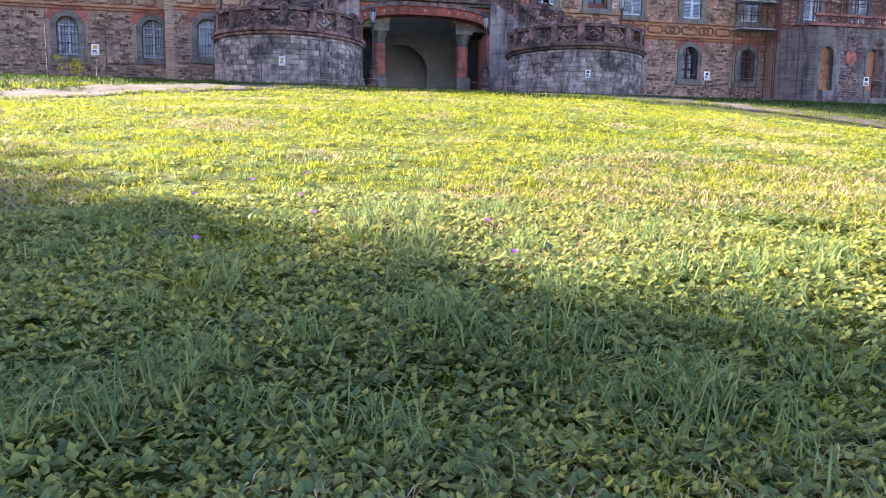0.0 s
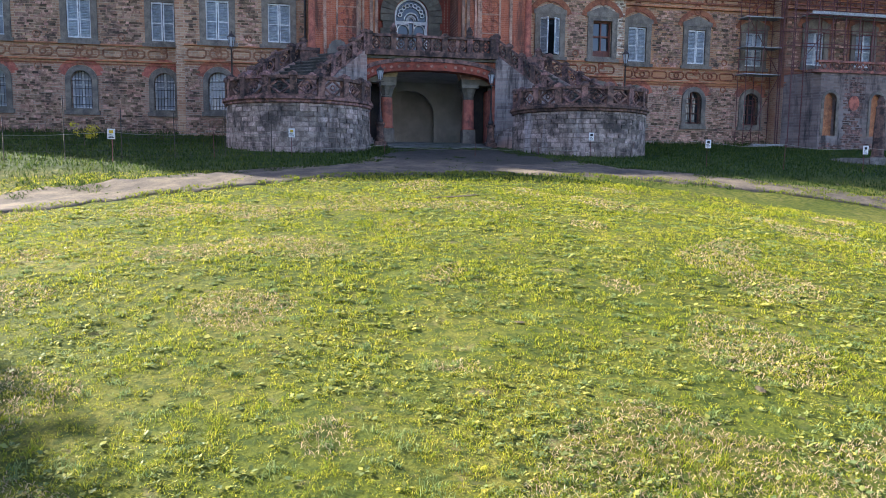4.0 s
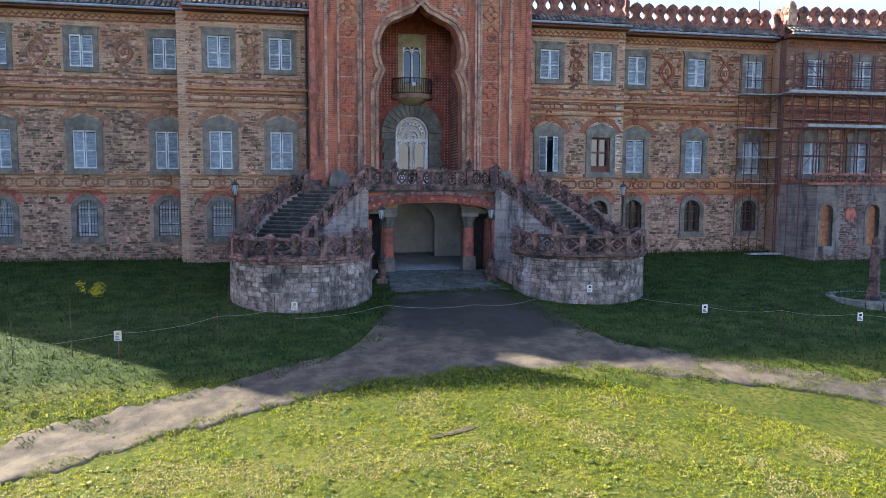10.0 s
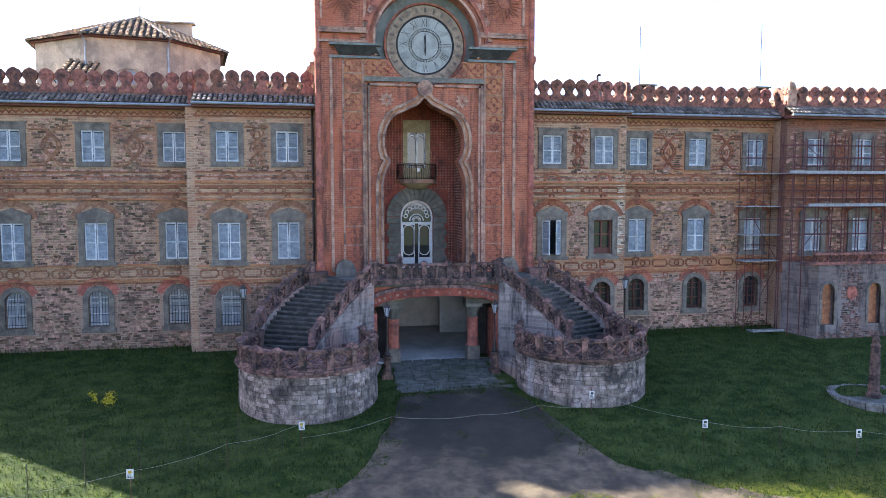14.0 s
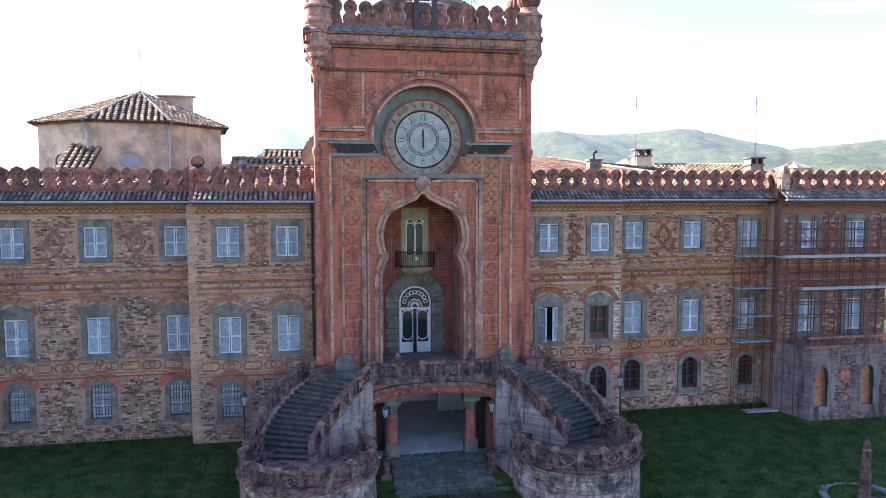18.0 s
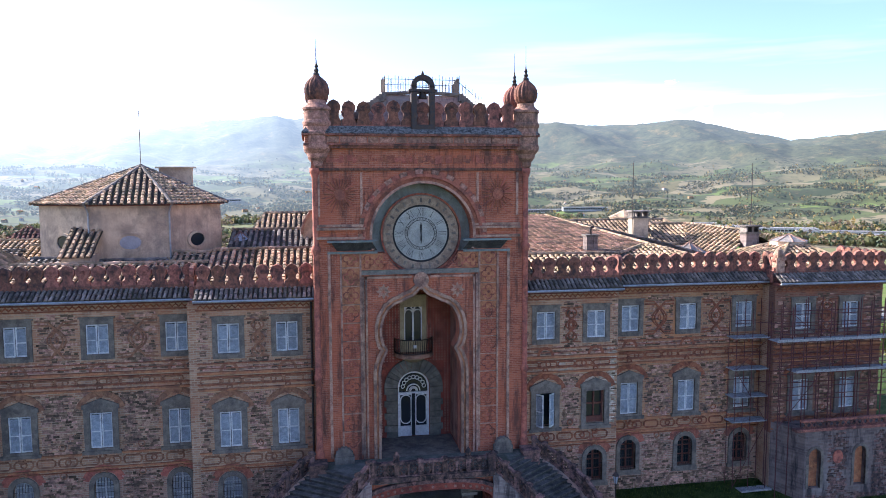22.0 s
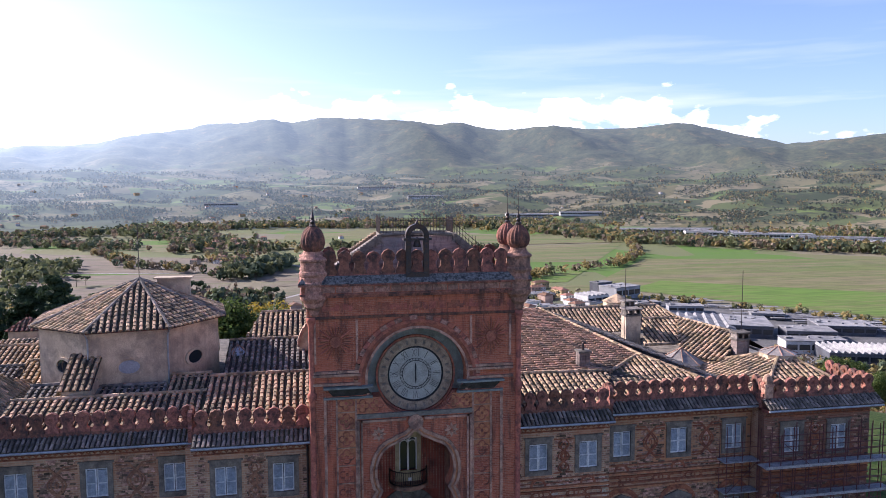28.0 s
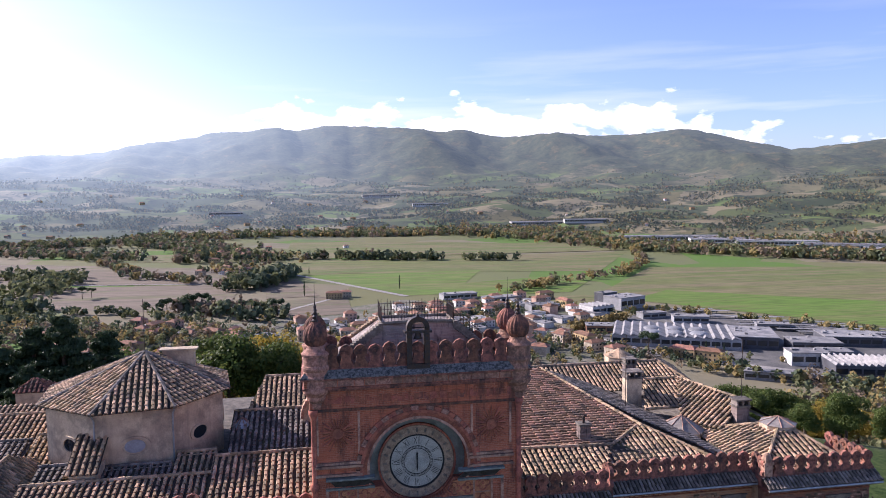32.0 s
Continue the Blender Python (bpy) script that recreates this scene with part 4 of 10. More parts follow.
def louvred(w, h):
    mb = MB()
    walled(mb, 0, w, 0, h, -0.03, 0.03, [(0.06, w - 0.06, 0.08, h * 0.45), (0.06, w - 0.06, h * 0.45 + 0.06, h - 0.08)])
    n = int(h / 0.085)
    frame_faces = len(mb.f)
    for i in range(n):
        z = 0.09 + (h - 0.2) * i / n
        mb.face([(0.06, -0.028, z), (w - 0.06, -0.028, z), (w - 0.06, 0.02, z + 0.065), (0.06, 0.02, z + 0.065)])
        mb.face([(0.06, 0.02, z + 0.065), (w - 0.06, 0.02, z + 0.065), (w - 0.06, -0.028, 0.09 + (h - 0.2) * (i + 1) / n), (0.06, -0.028, 0.09 + (h - 0.2) * (i + 1) / n)])
    me = mb.mesh("shutter", M_SHUTTER)
    me.materials.append(M_SLAT)
    for p in me.polygons[frame_faces:]:
        p.material_index = 1
    return me


def window_base(cx, py, z0, name="window"):
    ob = new(name)
    ob.parent = castle
    ob.location = Vector((cx, py, z0)) - C0
    return ob


SH_UP, SH_MID = louvred(0.54, 1.58), louvred(0.54, 1.92)
OPEN_MID = {7.2}
BARE_MID = {10.25}
for cx, py in BAYS:
    for (z0, z1), me in ((UP, SH_UP), (MID, SH_MID)):
        h = z1 - z0
        win = window_base(cx, py, z0)
        fr = MB()
        if z0 < 8:                        # pedimented surround
            for s in (-1, 1):
                fr.box(min(s * 0.56, s * 0.86), max(s * 0.56, s * 0.86), -0.1, 0.06, -0.28, h + 0.2)
            fr.prism([(-0.94, h + 0.2), (0.94, h + 0.2), (0.94, h + 0.42), (0, h + 0.78), (-0.94, h + 0.42)], -0.12, 0.05)
            fr.box(-0.56, 0.56, -0.08, 0.05, h, h + 0.2).box(-0.98, 0.98, -0.17, 0.08, -0.3, -0.12)
            fr.box(-0.56, 0.56, -0.08, 0.05, -0.12, 0.0)
        else:
            for s in (-1, 1):
                fr.box(min(s * 0.56, s * 0.82), max(s * 0.56, s * 0.82), -0.09, 0.06, -0.26, h + 0.32)
            fr.box(-0.56, 0.56, -0.09, 0.06, h, h + 0.32).box(-0.56, 0.56, -0.12, 0.08, -0.26, 0.0).box(-0.9, 0.9, -0.13, 0.05, h + 0.32, h + 0.4)
        fr.part("surround", M_STONE, win, "grey stone surround")
        gl = MB().box(-0.56, 0.56, 0.3, 0.32, 0, h).part("pane", M_GLASS, win)
        if z0 < 8 and cx in BARE_MID:
            sash = MB().box(-0.56, -0.47, 0.2, 0.27, 0, h).box(0.47, 0.56, 0.2, 0.27, 0, h).box(-0.47, 0.47, 0.2, 0.27, h - 0.09, h).box(-0.47, 0.47, 0.2, 0.27, 0, 0.35).box(-0.04, 0.04, 0.2, 0.27, 0.35, h - 0.09).box(-0.47, 0.47, 0.21, 0.26, h * 0.55, h * 0.6)
            sash.part("sash", M_BROWNWOOD, win, "brown wooden sash")
            continue
        for s in (-1, 1):
            open_ = z0 < 8 and cx in OPEN_MID
            ajar = random.uniform(0, 0.06)
            if open_:
                shared("shutter", me, win, (-0.555, 0.0, 0.02) if s < 0 else (0.555 - 0.54 * math.cos(0.75), -0.54 * math.sin(0.75), 0.02), -0.95 if s < 0 else 0.75)
            else:
                shared("shutter", me, win, (-0.555 if s < 0 else 0.015, 0.03 + ajar * 0.3, 0.01), (-ajar if s < 0 else ajar))
    if py != WINGY and not (py == INNER and abs(cx) < 8):     # arched ground-floor window with grille
        z0, z1 = LOW
        win = window_base(cx, py, z0)
        h = z1 - z0
        sp = h - 0.5
        fr = MB()
        for s in (-1, 1):
            fr.box(min(s * 0.5, s * 0.76), max(s * 0.5, s * 0.76), -0.09, 0.06, -0.3, sp)
        fr.ring(0, sp, 0.5, 0.76, -0.09, 0.06, 0, 180, 14).box(-0.84, 0.84, -0.13, 0.08, -0.32, -0.1).box(-0.5, 0.5, -0.1, 0.05, -0.1, 0)
        fr.part("surround", M_STONE, win, "arched grey stone surround")
        MB().box(-0.5, 0.5, 0.3, 0.32, 0, h).part("pane", M_CURTAIN if cx < 0 else M_GLASS, win)
        sash = MB().box(-0.05, 0.05, 0.22, 0.28, 0, h).box(-0.5, -0.42, 0.22, 0.28, 0, h).box(0.42, 0.5, 0.22, 0.28, 0, h)
        for q in (0.02, 0.32, 0.62, 0.78):
            sash.box(-0.42, 0.42, 0.22, 0.28, h * q, h * q + 0.06)
        sash.part("sash", M_SHUTTER if cx < 0 else M_BROWNWOOD, win, "white-painted sash" if cx < 0 else "red-brown wooden sash")
        gr = MB()
        bulge = 0.0 if cx not in (-21.0, -13.07, 12.87) else 0.22
        for i in range(7):
            x = -0.45 + i * 0.15
            zt = sp + math.sqrt(max(0.25 - x * x, 0)) - 0.02
            gr.tube([(x, 0.05 - bulge, 0.0), (x, 0.05 - bulge, zt)], 0.011, 4)
        for z in (0.2, 0.6, 1.0, sp):
            gr.tube([(-0.5, 0.05, z), (-0.48, 0.05 - bulge, z), (0.48, 0.05 - bulge, z), (0.5, 0.05, z)], 0.011, 4)
        gr.part("grille", M_IRON, win, "wrought-iron grille")
        bk = MB().ring(0, sp, 0.8, 1.18, -0.015, 0.05, 18, 162, 14)
        bk.part("brick_arch", M_TERRACOTTA, win, "red brick relieving arch")

# ---------- facade mouldings ----------
def wing_mouldings(x0, x1, py, bays, first=False):
    for z, h, d in ((9.62, 0.12, 0.2), (9.42, 0.07, 0.11), (9.02, 0.07, 0.11), (8.74, 0.1, 0.18), (10.15, 0.06, 0.08), (9.9, 0.05, 0.06), (5.30, 0.08, 0.13), (4.52, 0.08, 0.13), (4.36, 0.05, 0.07), (13.0, 0.06, 0.08)):
        cpart(MB().box(x0 + 0.01, x1 - 0.01, py - d, py + 0.05, z, z + h), "string_course", M_ORANGE if d > 0.12 else M_BRICKLINE)
    zig = MB()
    x = x0 + 0.1
    while x < x1 - 0.3:
        zig.band([(x, 13.08), (x + 0.16, 13.24), (x + 0.32, 13.08)], [(x, 13.16), (x + 0.16, 13.32), (x + 0.32, 13.16)], py - 0.06, py + 0.02)
        x += 0.32
    cpart(zig, "dentil_band", M_BRICKLINE)
    links = MB()
    x, i = x0 + 0.15, 0
    while x < x1 - 0.9:
        y = py - 0.03
        for zc, hh, ll in ((9.23, 0.13, 1.0), (4.93, 0.2, 0.9)):
            pts = [(x + 0.1, y, zc - hh), (x + ll - 0.1, y, zc - hh), (x + ll, y, zc - hh * 0.5), (x + ll, y, zc + hh * 0.5), (x + ll - 0.1, y, zc + hh), (x + 0.1, y, zc + hh), (x, y, zc + hh * 0.5), (x, y, zc - hh * 0.5)]
            links.tube(pts, 0.05, 5, True)
            if i % 2:
                links.tube([(x + 0.5 * ll + 0.14 * math.cos(a), y, zc + 0.14 * math.sin(a)) for a in np.linspace(0, 2 * math.pi, 10)[:-1]], 0.045, 5, True)
        x += 1.08
        i += 1
    for cx in bays:
        for zc, r in ((8.88, 0.13), (8.62, 0.2), (4.28, 0.16), (5.16, 0.15)):
            if r:
                links.tube([(cx + r * math.cos(a), py - 0.03, zc + r * math.sin(a)) for a in np.linspace(0, 2 * math.pi, 13)[:-1]], 0.055, 5, True)
    for a_, b_ in zip(bays, bays[1:]):
        c = (a_ + b_) / 2
        if b_ - a_ > 2.5:
            links.tube([(c + 0.16 * math.cos(a), py - 0.03, 5.75 + 0.16 * math.sin(a)) for a in np.linspace(0, 2 * math.pi, 13)[:-1]], 0.035, 5, True)
            links.tube([(c + 0.16 * math.cos(a), py - 0.03, 4.2 + 0.16 * math.sin(a)) for a in np.linspace(0, 2 * math.pi, 13)[:-1]], 0.035, 5, True)
            g = (b_ - a_) / 2 - 0.9            # interlaced arches between the upper windows
            lobes = 0.78 if g > 0.8 else 1.4
            for s in (-1, 1):
                for amp, zh in ((min(0.52 * g, 0.46), 0.98), (min(0.52 * g, 0.46) - 0.16, 0.80)):
                    curl = [(c + s * amp * math.cos(t * math.pi * lobes), py - 0.035 - 0.01 * s, 11.5 + zh * t) for t in np.linspace(-1, 1, 27)]
                    if amp > 0.3:
                        curl = [(c - s * g * 0.95, py - 0.035, 11.5 - zh * 1.04)] + curl + [(c - s * g * 0.95, py - 0.035, 11.5 + zh * 1.04)]
                    links.tube(curl, 0.05, 5)
            links.tube([(c + 0.09 * math.cos(t), py - 0.03, 11.5 + 0.16 * math.sin(t)) for t in np.linspace(0, 2 * math.pi, 9)[:-1]], 0.04, 5, True)
    line_mat = M_BRICKLINE if x0 > 0 else M_BROWNLINE
    cpart(links, "interlaced_moulding", line_mat, label="interlaced ochre terracotta mouldings", kind="stuff")
    for cx in bays:
        fan = MB().ring(cx, MID[1] - 0.12, 1.0, 1.3, py - 0.05, py + 0.02, 18, 162, 16)
        cpart(fan, "brick_arch", M_BRICKLINE if x0 > 0 else M_BROWNLINE)
        fan = MB().ring(cx, 9.75, 0.35, 0.5, py - 0.045, py + 0.02, 0, 180, 12)
        cpart(fan, "brick_arch", M_BRICKLINE if x0 > 0 else M_BROWNLINE)


for x0, x1, py in ((-22.6, -11.9, OUTER), (-11.9, -5.85, INNER), (5.65, 11.6, INNER), (11.6, 21.6, OUTER), (21.6, 29.0, WINGY)):
    wing_mouldings(x0, x1, py, [c for c, p in BAYS if p == py and x0 < c < x1])

# proud stones that break up the wall faces
def proud_stones(x0, x1, z0, z1, py, count, mat, avoid):
    mb = MB()
    for _ in range(count):
        w, h = random.uniform(0.16, 0.42), random.uniform(0.07, 0.13)
        x, z = random.uniform(x0, x1 - w), z0 + 0.128 * int(random.uniform(0, (z1 - z0 - h) / 0.128))
        if any(a - 0.4 < x + w and x < b + 0.4 and c - 0.4 < z + h and z < d + 0.9 for a, b, c, d in avoid):
            continue
        d = random.uniform(0.008, 0.045)
        mb.box(x, x + w, py - d, py + 0.05, z, z + h, 0.006)
    return mb


M_PROUD = material("proud_stone", (0.45, 0.294, 0.194), (0.25, 0.144, 0.1), 0.95, 5, 35, 0.4, (0.07, 0.055, 0.05), 0.6, 1.2, per_piece=0.75)
for x0, x1, py, n in ((-22.6, -11.9, OUTER, 2000), (-11.9, -5.85, INNER, 1000), (5.65, 11.6, INNER, 1000), (11.6, 21.6, OUTER, 1500), (21.6, 29.0, WINGY, 900)):
    hs = holes_for(x0, x1, py)
    a, b = proud_stones(x0, x1, 5.4, 8.7, py, n, None, hs), proud_stones(x0, x1, 10.2, 12.95, py, n * 2 // 3, None, hs)
    for b in (b, proud_stones(x0, x1, 1.0, 4.3, py, n, None, hs), proud_stones(x0, x1, 9.8, 10.1, py, n // 8, None, [])):
        n0 = len(a.v)
        a.v += b.v
        a.f += [tuple(i + n0 for i in q) for q in b.f]
    cpart(a, "stone_facing", M_PROUD, label="uneven brown facing stones", kind="stuff")

M_REPAIR = material("pale_repair_stone", (0.62, 0.54, 0.42), (0.45, 0.37, 0.27), 0.95, 5, 30, 0.4, (0.2, 0.15, 0.1), 0.5, 1.5, per_piece=0.4)
rp = proud_stones(10.9, 11.58, 5.6, 10.2, INNER, 110, None, [])
for b in (proud_stones(9.6, 11.5, 8.0, 8.7, INNER, 60, None, []), proud_stones(7.9, 9.0, 8.8, 10.1, INNER, 16, None, [])):
    n0 = len(rp.v)
    rp.v += b.v
    rp.f += [tuple(i + n0 for i in q) for q in b.f]
cpart(rp, "repair_masonry", M_REPAIR, label="pale patches of repaired masonry", kind="stuff")

# ---------- tower ----------
TX0, TX1, TT, TD = -5.75, 5.75, 20.4, 4.5
TC = -0.15
NICHE = [(2.19, 4.8), (2.19, 9.5), (2.14, 9.9), (1.98, 10.35), (1.78, 10.75), (1.98, 11.05), (2.1, 11.5), (2.1, 12.0), (1.98, 12.5), (1.72, 12.95), (1.4, 13.2), (1.1, 13.3), (0.75, 13.5), (0.42, 13.62), (0.2, 13.8), (0, 14.1)]
M_RINGSTONE = material("tan_ring_stone", (0.42, 0.32, 0.22), (0.30, 0.22, 0.155), 0.9, 3, 35, 0.2, (0.15, 0.11, 0.08), 0.6, 1.3)
M_RECESS = streaked(material("grey_green_plaster", (0.27, 0.31, 0.285), (0.19, 0.225, 0.205), 0.85, 2, 40, 0.2, (0.13, 0.135, 0.115), 0.6, 0.9), 0.4, (0.15, 0.13, 0.10))
M_DARKRED = material("dark_red_plaster", (0.37, 0.10, 0.065), (0.26, 0.065, 0.045), 0.9, 3, 35, 0.2, (0.07, 0.035, 0.03), 0.6, 1.3)
ND, CZ, CR = 3.1, 16.9, 2.72          # depth of the niche; centre and radius of the clock's recess
front = MB()
prof = [(TC + x, z) for x, z in NICHE]
left = [(TC - x, z) for x, z in NICHE]
# front skin: sides of the niche, strip by strip, then the clock's recess above
for line, edge in ((left, TX0), (prof, TX1)):
    for (xa, za), (xb, zb) in zip(line, line[1:]):
        if abs(zb - za) > 1e-6:
            q = [(edge, za), (xa, za), (xb, zb), (edge, zb)]
            front.prism(q if edge < 0 else q[::-1], 0.0, 0.9)
front.box(TX0, TX1, 0.0, 0.9, 14.1, CZ - 2.24)
bowl = [(2.24 * math.cos(a), CZ + 2.24 * math.sin(a)) for a in np.linspace(-math.pi / 2, -math.asin(0.95 / 2.24), 12)]
for (xa, za), (xb, zb) in zip(bowl, bowl[1:]):
    front.prism([(TX0, za), (-xa, za), (-xb, zb), (TX0, zb)], 0.0, 0.9)
    front.prism([(xa, za), (TX1, za), (TX1, zb), (xb, zb)], 0.0, 0.9)
for s, edge in ((-1, TX0), (1, TX1)):
    arc = [(s * CR * math.cos(a), CZ + CR * math.sin(a)) for a in np.linspace(radians(-20.4), math.pi / 2, 22)]
    arc[0] = (arc[0][0], CZ - 0.95)
    for (xa, za), (xb, zb) in zip(arc, arc[1:]):
        q = [(edge, za), (xa, za), (xb, zb), (edge, zb)]
        front.prism(q if s < 0 else q[::-1], 0.0, 0.9)
front.box(TX0, TX1, 0.0, 0.9, CZ + CR, TT)
front.box(TX0, TX0 + 0.9, 0.9, TD, -0.5, TT).box(TX1 - 0.9, TX1, 0.9, TD, -0.5, TT).box(TX0 + 0.9, TX1 - 0.9, TD - 0.6, TD, 4.8, TT)
front.weld()
cpart(front, "tower_wall", M_TOWER, label="red brick clock tower wall")
mb = MB()
mb.box(TX0 + 0.9, TX1 - 0.9, 0.903, 1.1, 14.2, TT - 0.2)
cpart(mb, "clock_recess", M_RECESS, label="grey-green recess round the clock")
mb = MB()
mb.box(TC - 2.6, TC - 2.2, 0.9, ND + 0.3, 4.6, 14.4).box(TC + 2.2, TC + 2.6, 0.9, ND + 0.3, 4.6, 14.4).box(TC - 2.6, TC + 2.6, 0.9, ND + 0.3, 14.15, 14.5)
cpart(mb, "niche_side", M_DARKRED)
back = MB()
walled(back, TC - 2.6, TC + 2.6, 4.7, 14.3, ND, ND + 0.4, [(TC - 0.92, TC + 0.92, 4.8, 8.68), (TC - 0.52, TC + 0.52, 10.5, 12.5)])
spandrel(back, TC, 7.76, 0.92, ND + 0.003, ND + 0.3, 8.68, 10)
cpart(back, "niche_wall", M_DARKRED, label="red diapered niche wall")
MB_floor = MB().box(TC - 2.6, TC + 2.6, 0.0, ND + 0.4, 4.5, 4.8)
cpart(MB_floor, "niche_floor", M_STONE)
dots = MB()
for i in range(-14, 15):
    for j in range(60):
        x, z = TC + i * 0.17, 5.0 + j * 0.155
        if abs(x - TC) < 1.75 and z < 9.2 or (abs(x - TC) < 0.8 and z > 9.2) or z > 13.6:
            continue
        dots.box(x - 0.035, x + 0.035, ND - 0.03, ND + 0.01, z - 0.035, z + 0.035, 0.012)
for s in (-1, 1):                                # the same studs on the niche's cheeks
    for i in range(12):
        for j in range(54):
            y, z = 1.05 + i * 0.17, 5.0 + j * 0.155
            dots.box(min(TC + s * 2.17, TC + s * 2.21), max(TC + s * 2.17, TC + s * 2.21), y - 0.035, y + 0.035, z - 0.035, z + 0.035)
cpart(dots, "terracotta_studs", M_PALE, label="rows of pale studs", kind="stuff")
# stone mouldings round the niche: stepped profile
for o0, o1, y0, mat in ((0.0, 0.14, -0.14, M_PALE), (0.14, 0.24, -0.08, M_ORANGE), (0.24, 0.4, -0.16, M_PALE)):
    mb = MB()
    full = [(TC - x, z) for x, z in NICHE] + [(TC + x, z) for x, z in reversed(NICHE[:-1])]

    def shifted(d):
        out = []
        for i, p in enumerate(full):
            a, b = full[max(i - 1, 0)], full[min(i + 1, len(full) - 1)]
            tx, tz = b[0] - a[0], b[1] - a[1]
            ln = math.hypot(tx, tz)
            out.append((p[0] - tz / ln * d, p[1] + tx / ln * d))
        return out

    mb.band(shifted(o0), shifted(o1), y0, 0.06)
    cpart(mb, "niche_moulding", mat, label="lobed stone arch moulding")
mb = MB()
for s in (-1, 1):
    for o, w, d in ((2.86, 0.1, 0.12), (3.02, 0.12, 0.07)):
        mb.box(min(TC + s * o, TC + s * (o + w)), max(TC + s * o, TC + s * (o + w)), -d, 0.05, 4.85, 14.72)
    mb.box(min(TC + s * 0.5, TC + s * 2.96), max(TC + s * 0.5, TC + s * 2.96), -0.12, 0.05, 14.6, 14.72)
cpart(mb, "frame_moulding", M_PALE, label="pale rectangular frame moulding")
MBg = MB().box(TC - 3.15, TC + 3.15, -0.14, 0.05, 14.82, 15.06)
cpart(MBg, "frieze", M_GREEN)
mb = MB().ring(TC, 14.5, 0.0, 0.42, -0.24, 0.02, 0, 360, 14).prism([(TC - 0.42, 14.5), (TC + 0.42, 14.5), (TC, 13.95)], -0.2, 0.02)
cpart(mb, "keystone_boss", M_PALE)
# star rosettes in the spandrels
for s in (-1, 1):
    mb = MB()
    for k in range(8):
        a = k * math.pi / 4
        mb.prism([(TC + s * 2.0 + r * math.cos(a + da), 13.9 + r * math.sin(a + da)) for r, da in ((0.06, 0.0), (0.24, -0.39), (0.42, 0.0), (0.24, 0.39))], -0.07, 0.02)
    cpart(mb, "rosette", M_PALE, kind="stuff")
# panels of quatrefoils at either side and across the top
def quatrefoil(cx, cz, r):
    mb = MB()
    for a in (0, 90, 180, 270):
        mb.ring(cx + r * 0.5 * math.cos(radians(a)), cz + r * 0.5 * math.sin(radians(a)), r * 0.36, r * 0.5, -0.06, 0.02, a - 120, a + 120, 9)
    mb.prism([(cx + r * 0.2 * math.cos(a), cz + r * 0.2 * math.sin(a)) for a in np.linspace(0, 2 * math.pi, 7)[:-1]], -0.06, 0.02)
    return mb


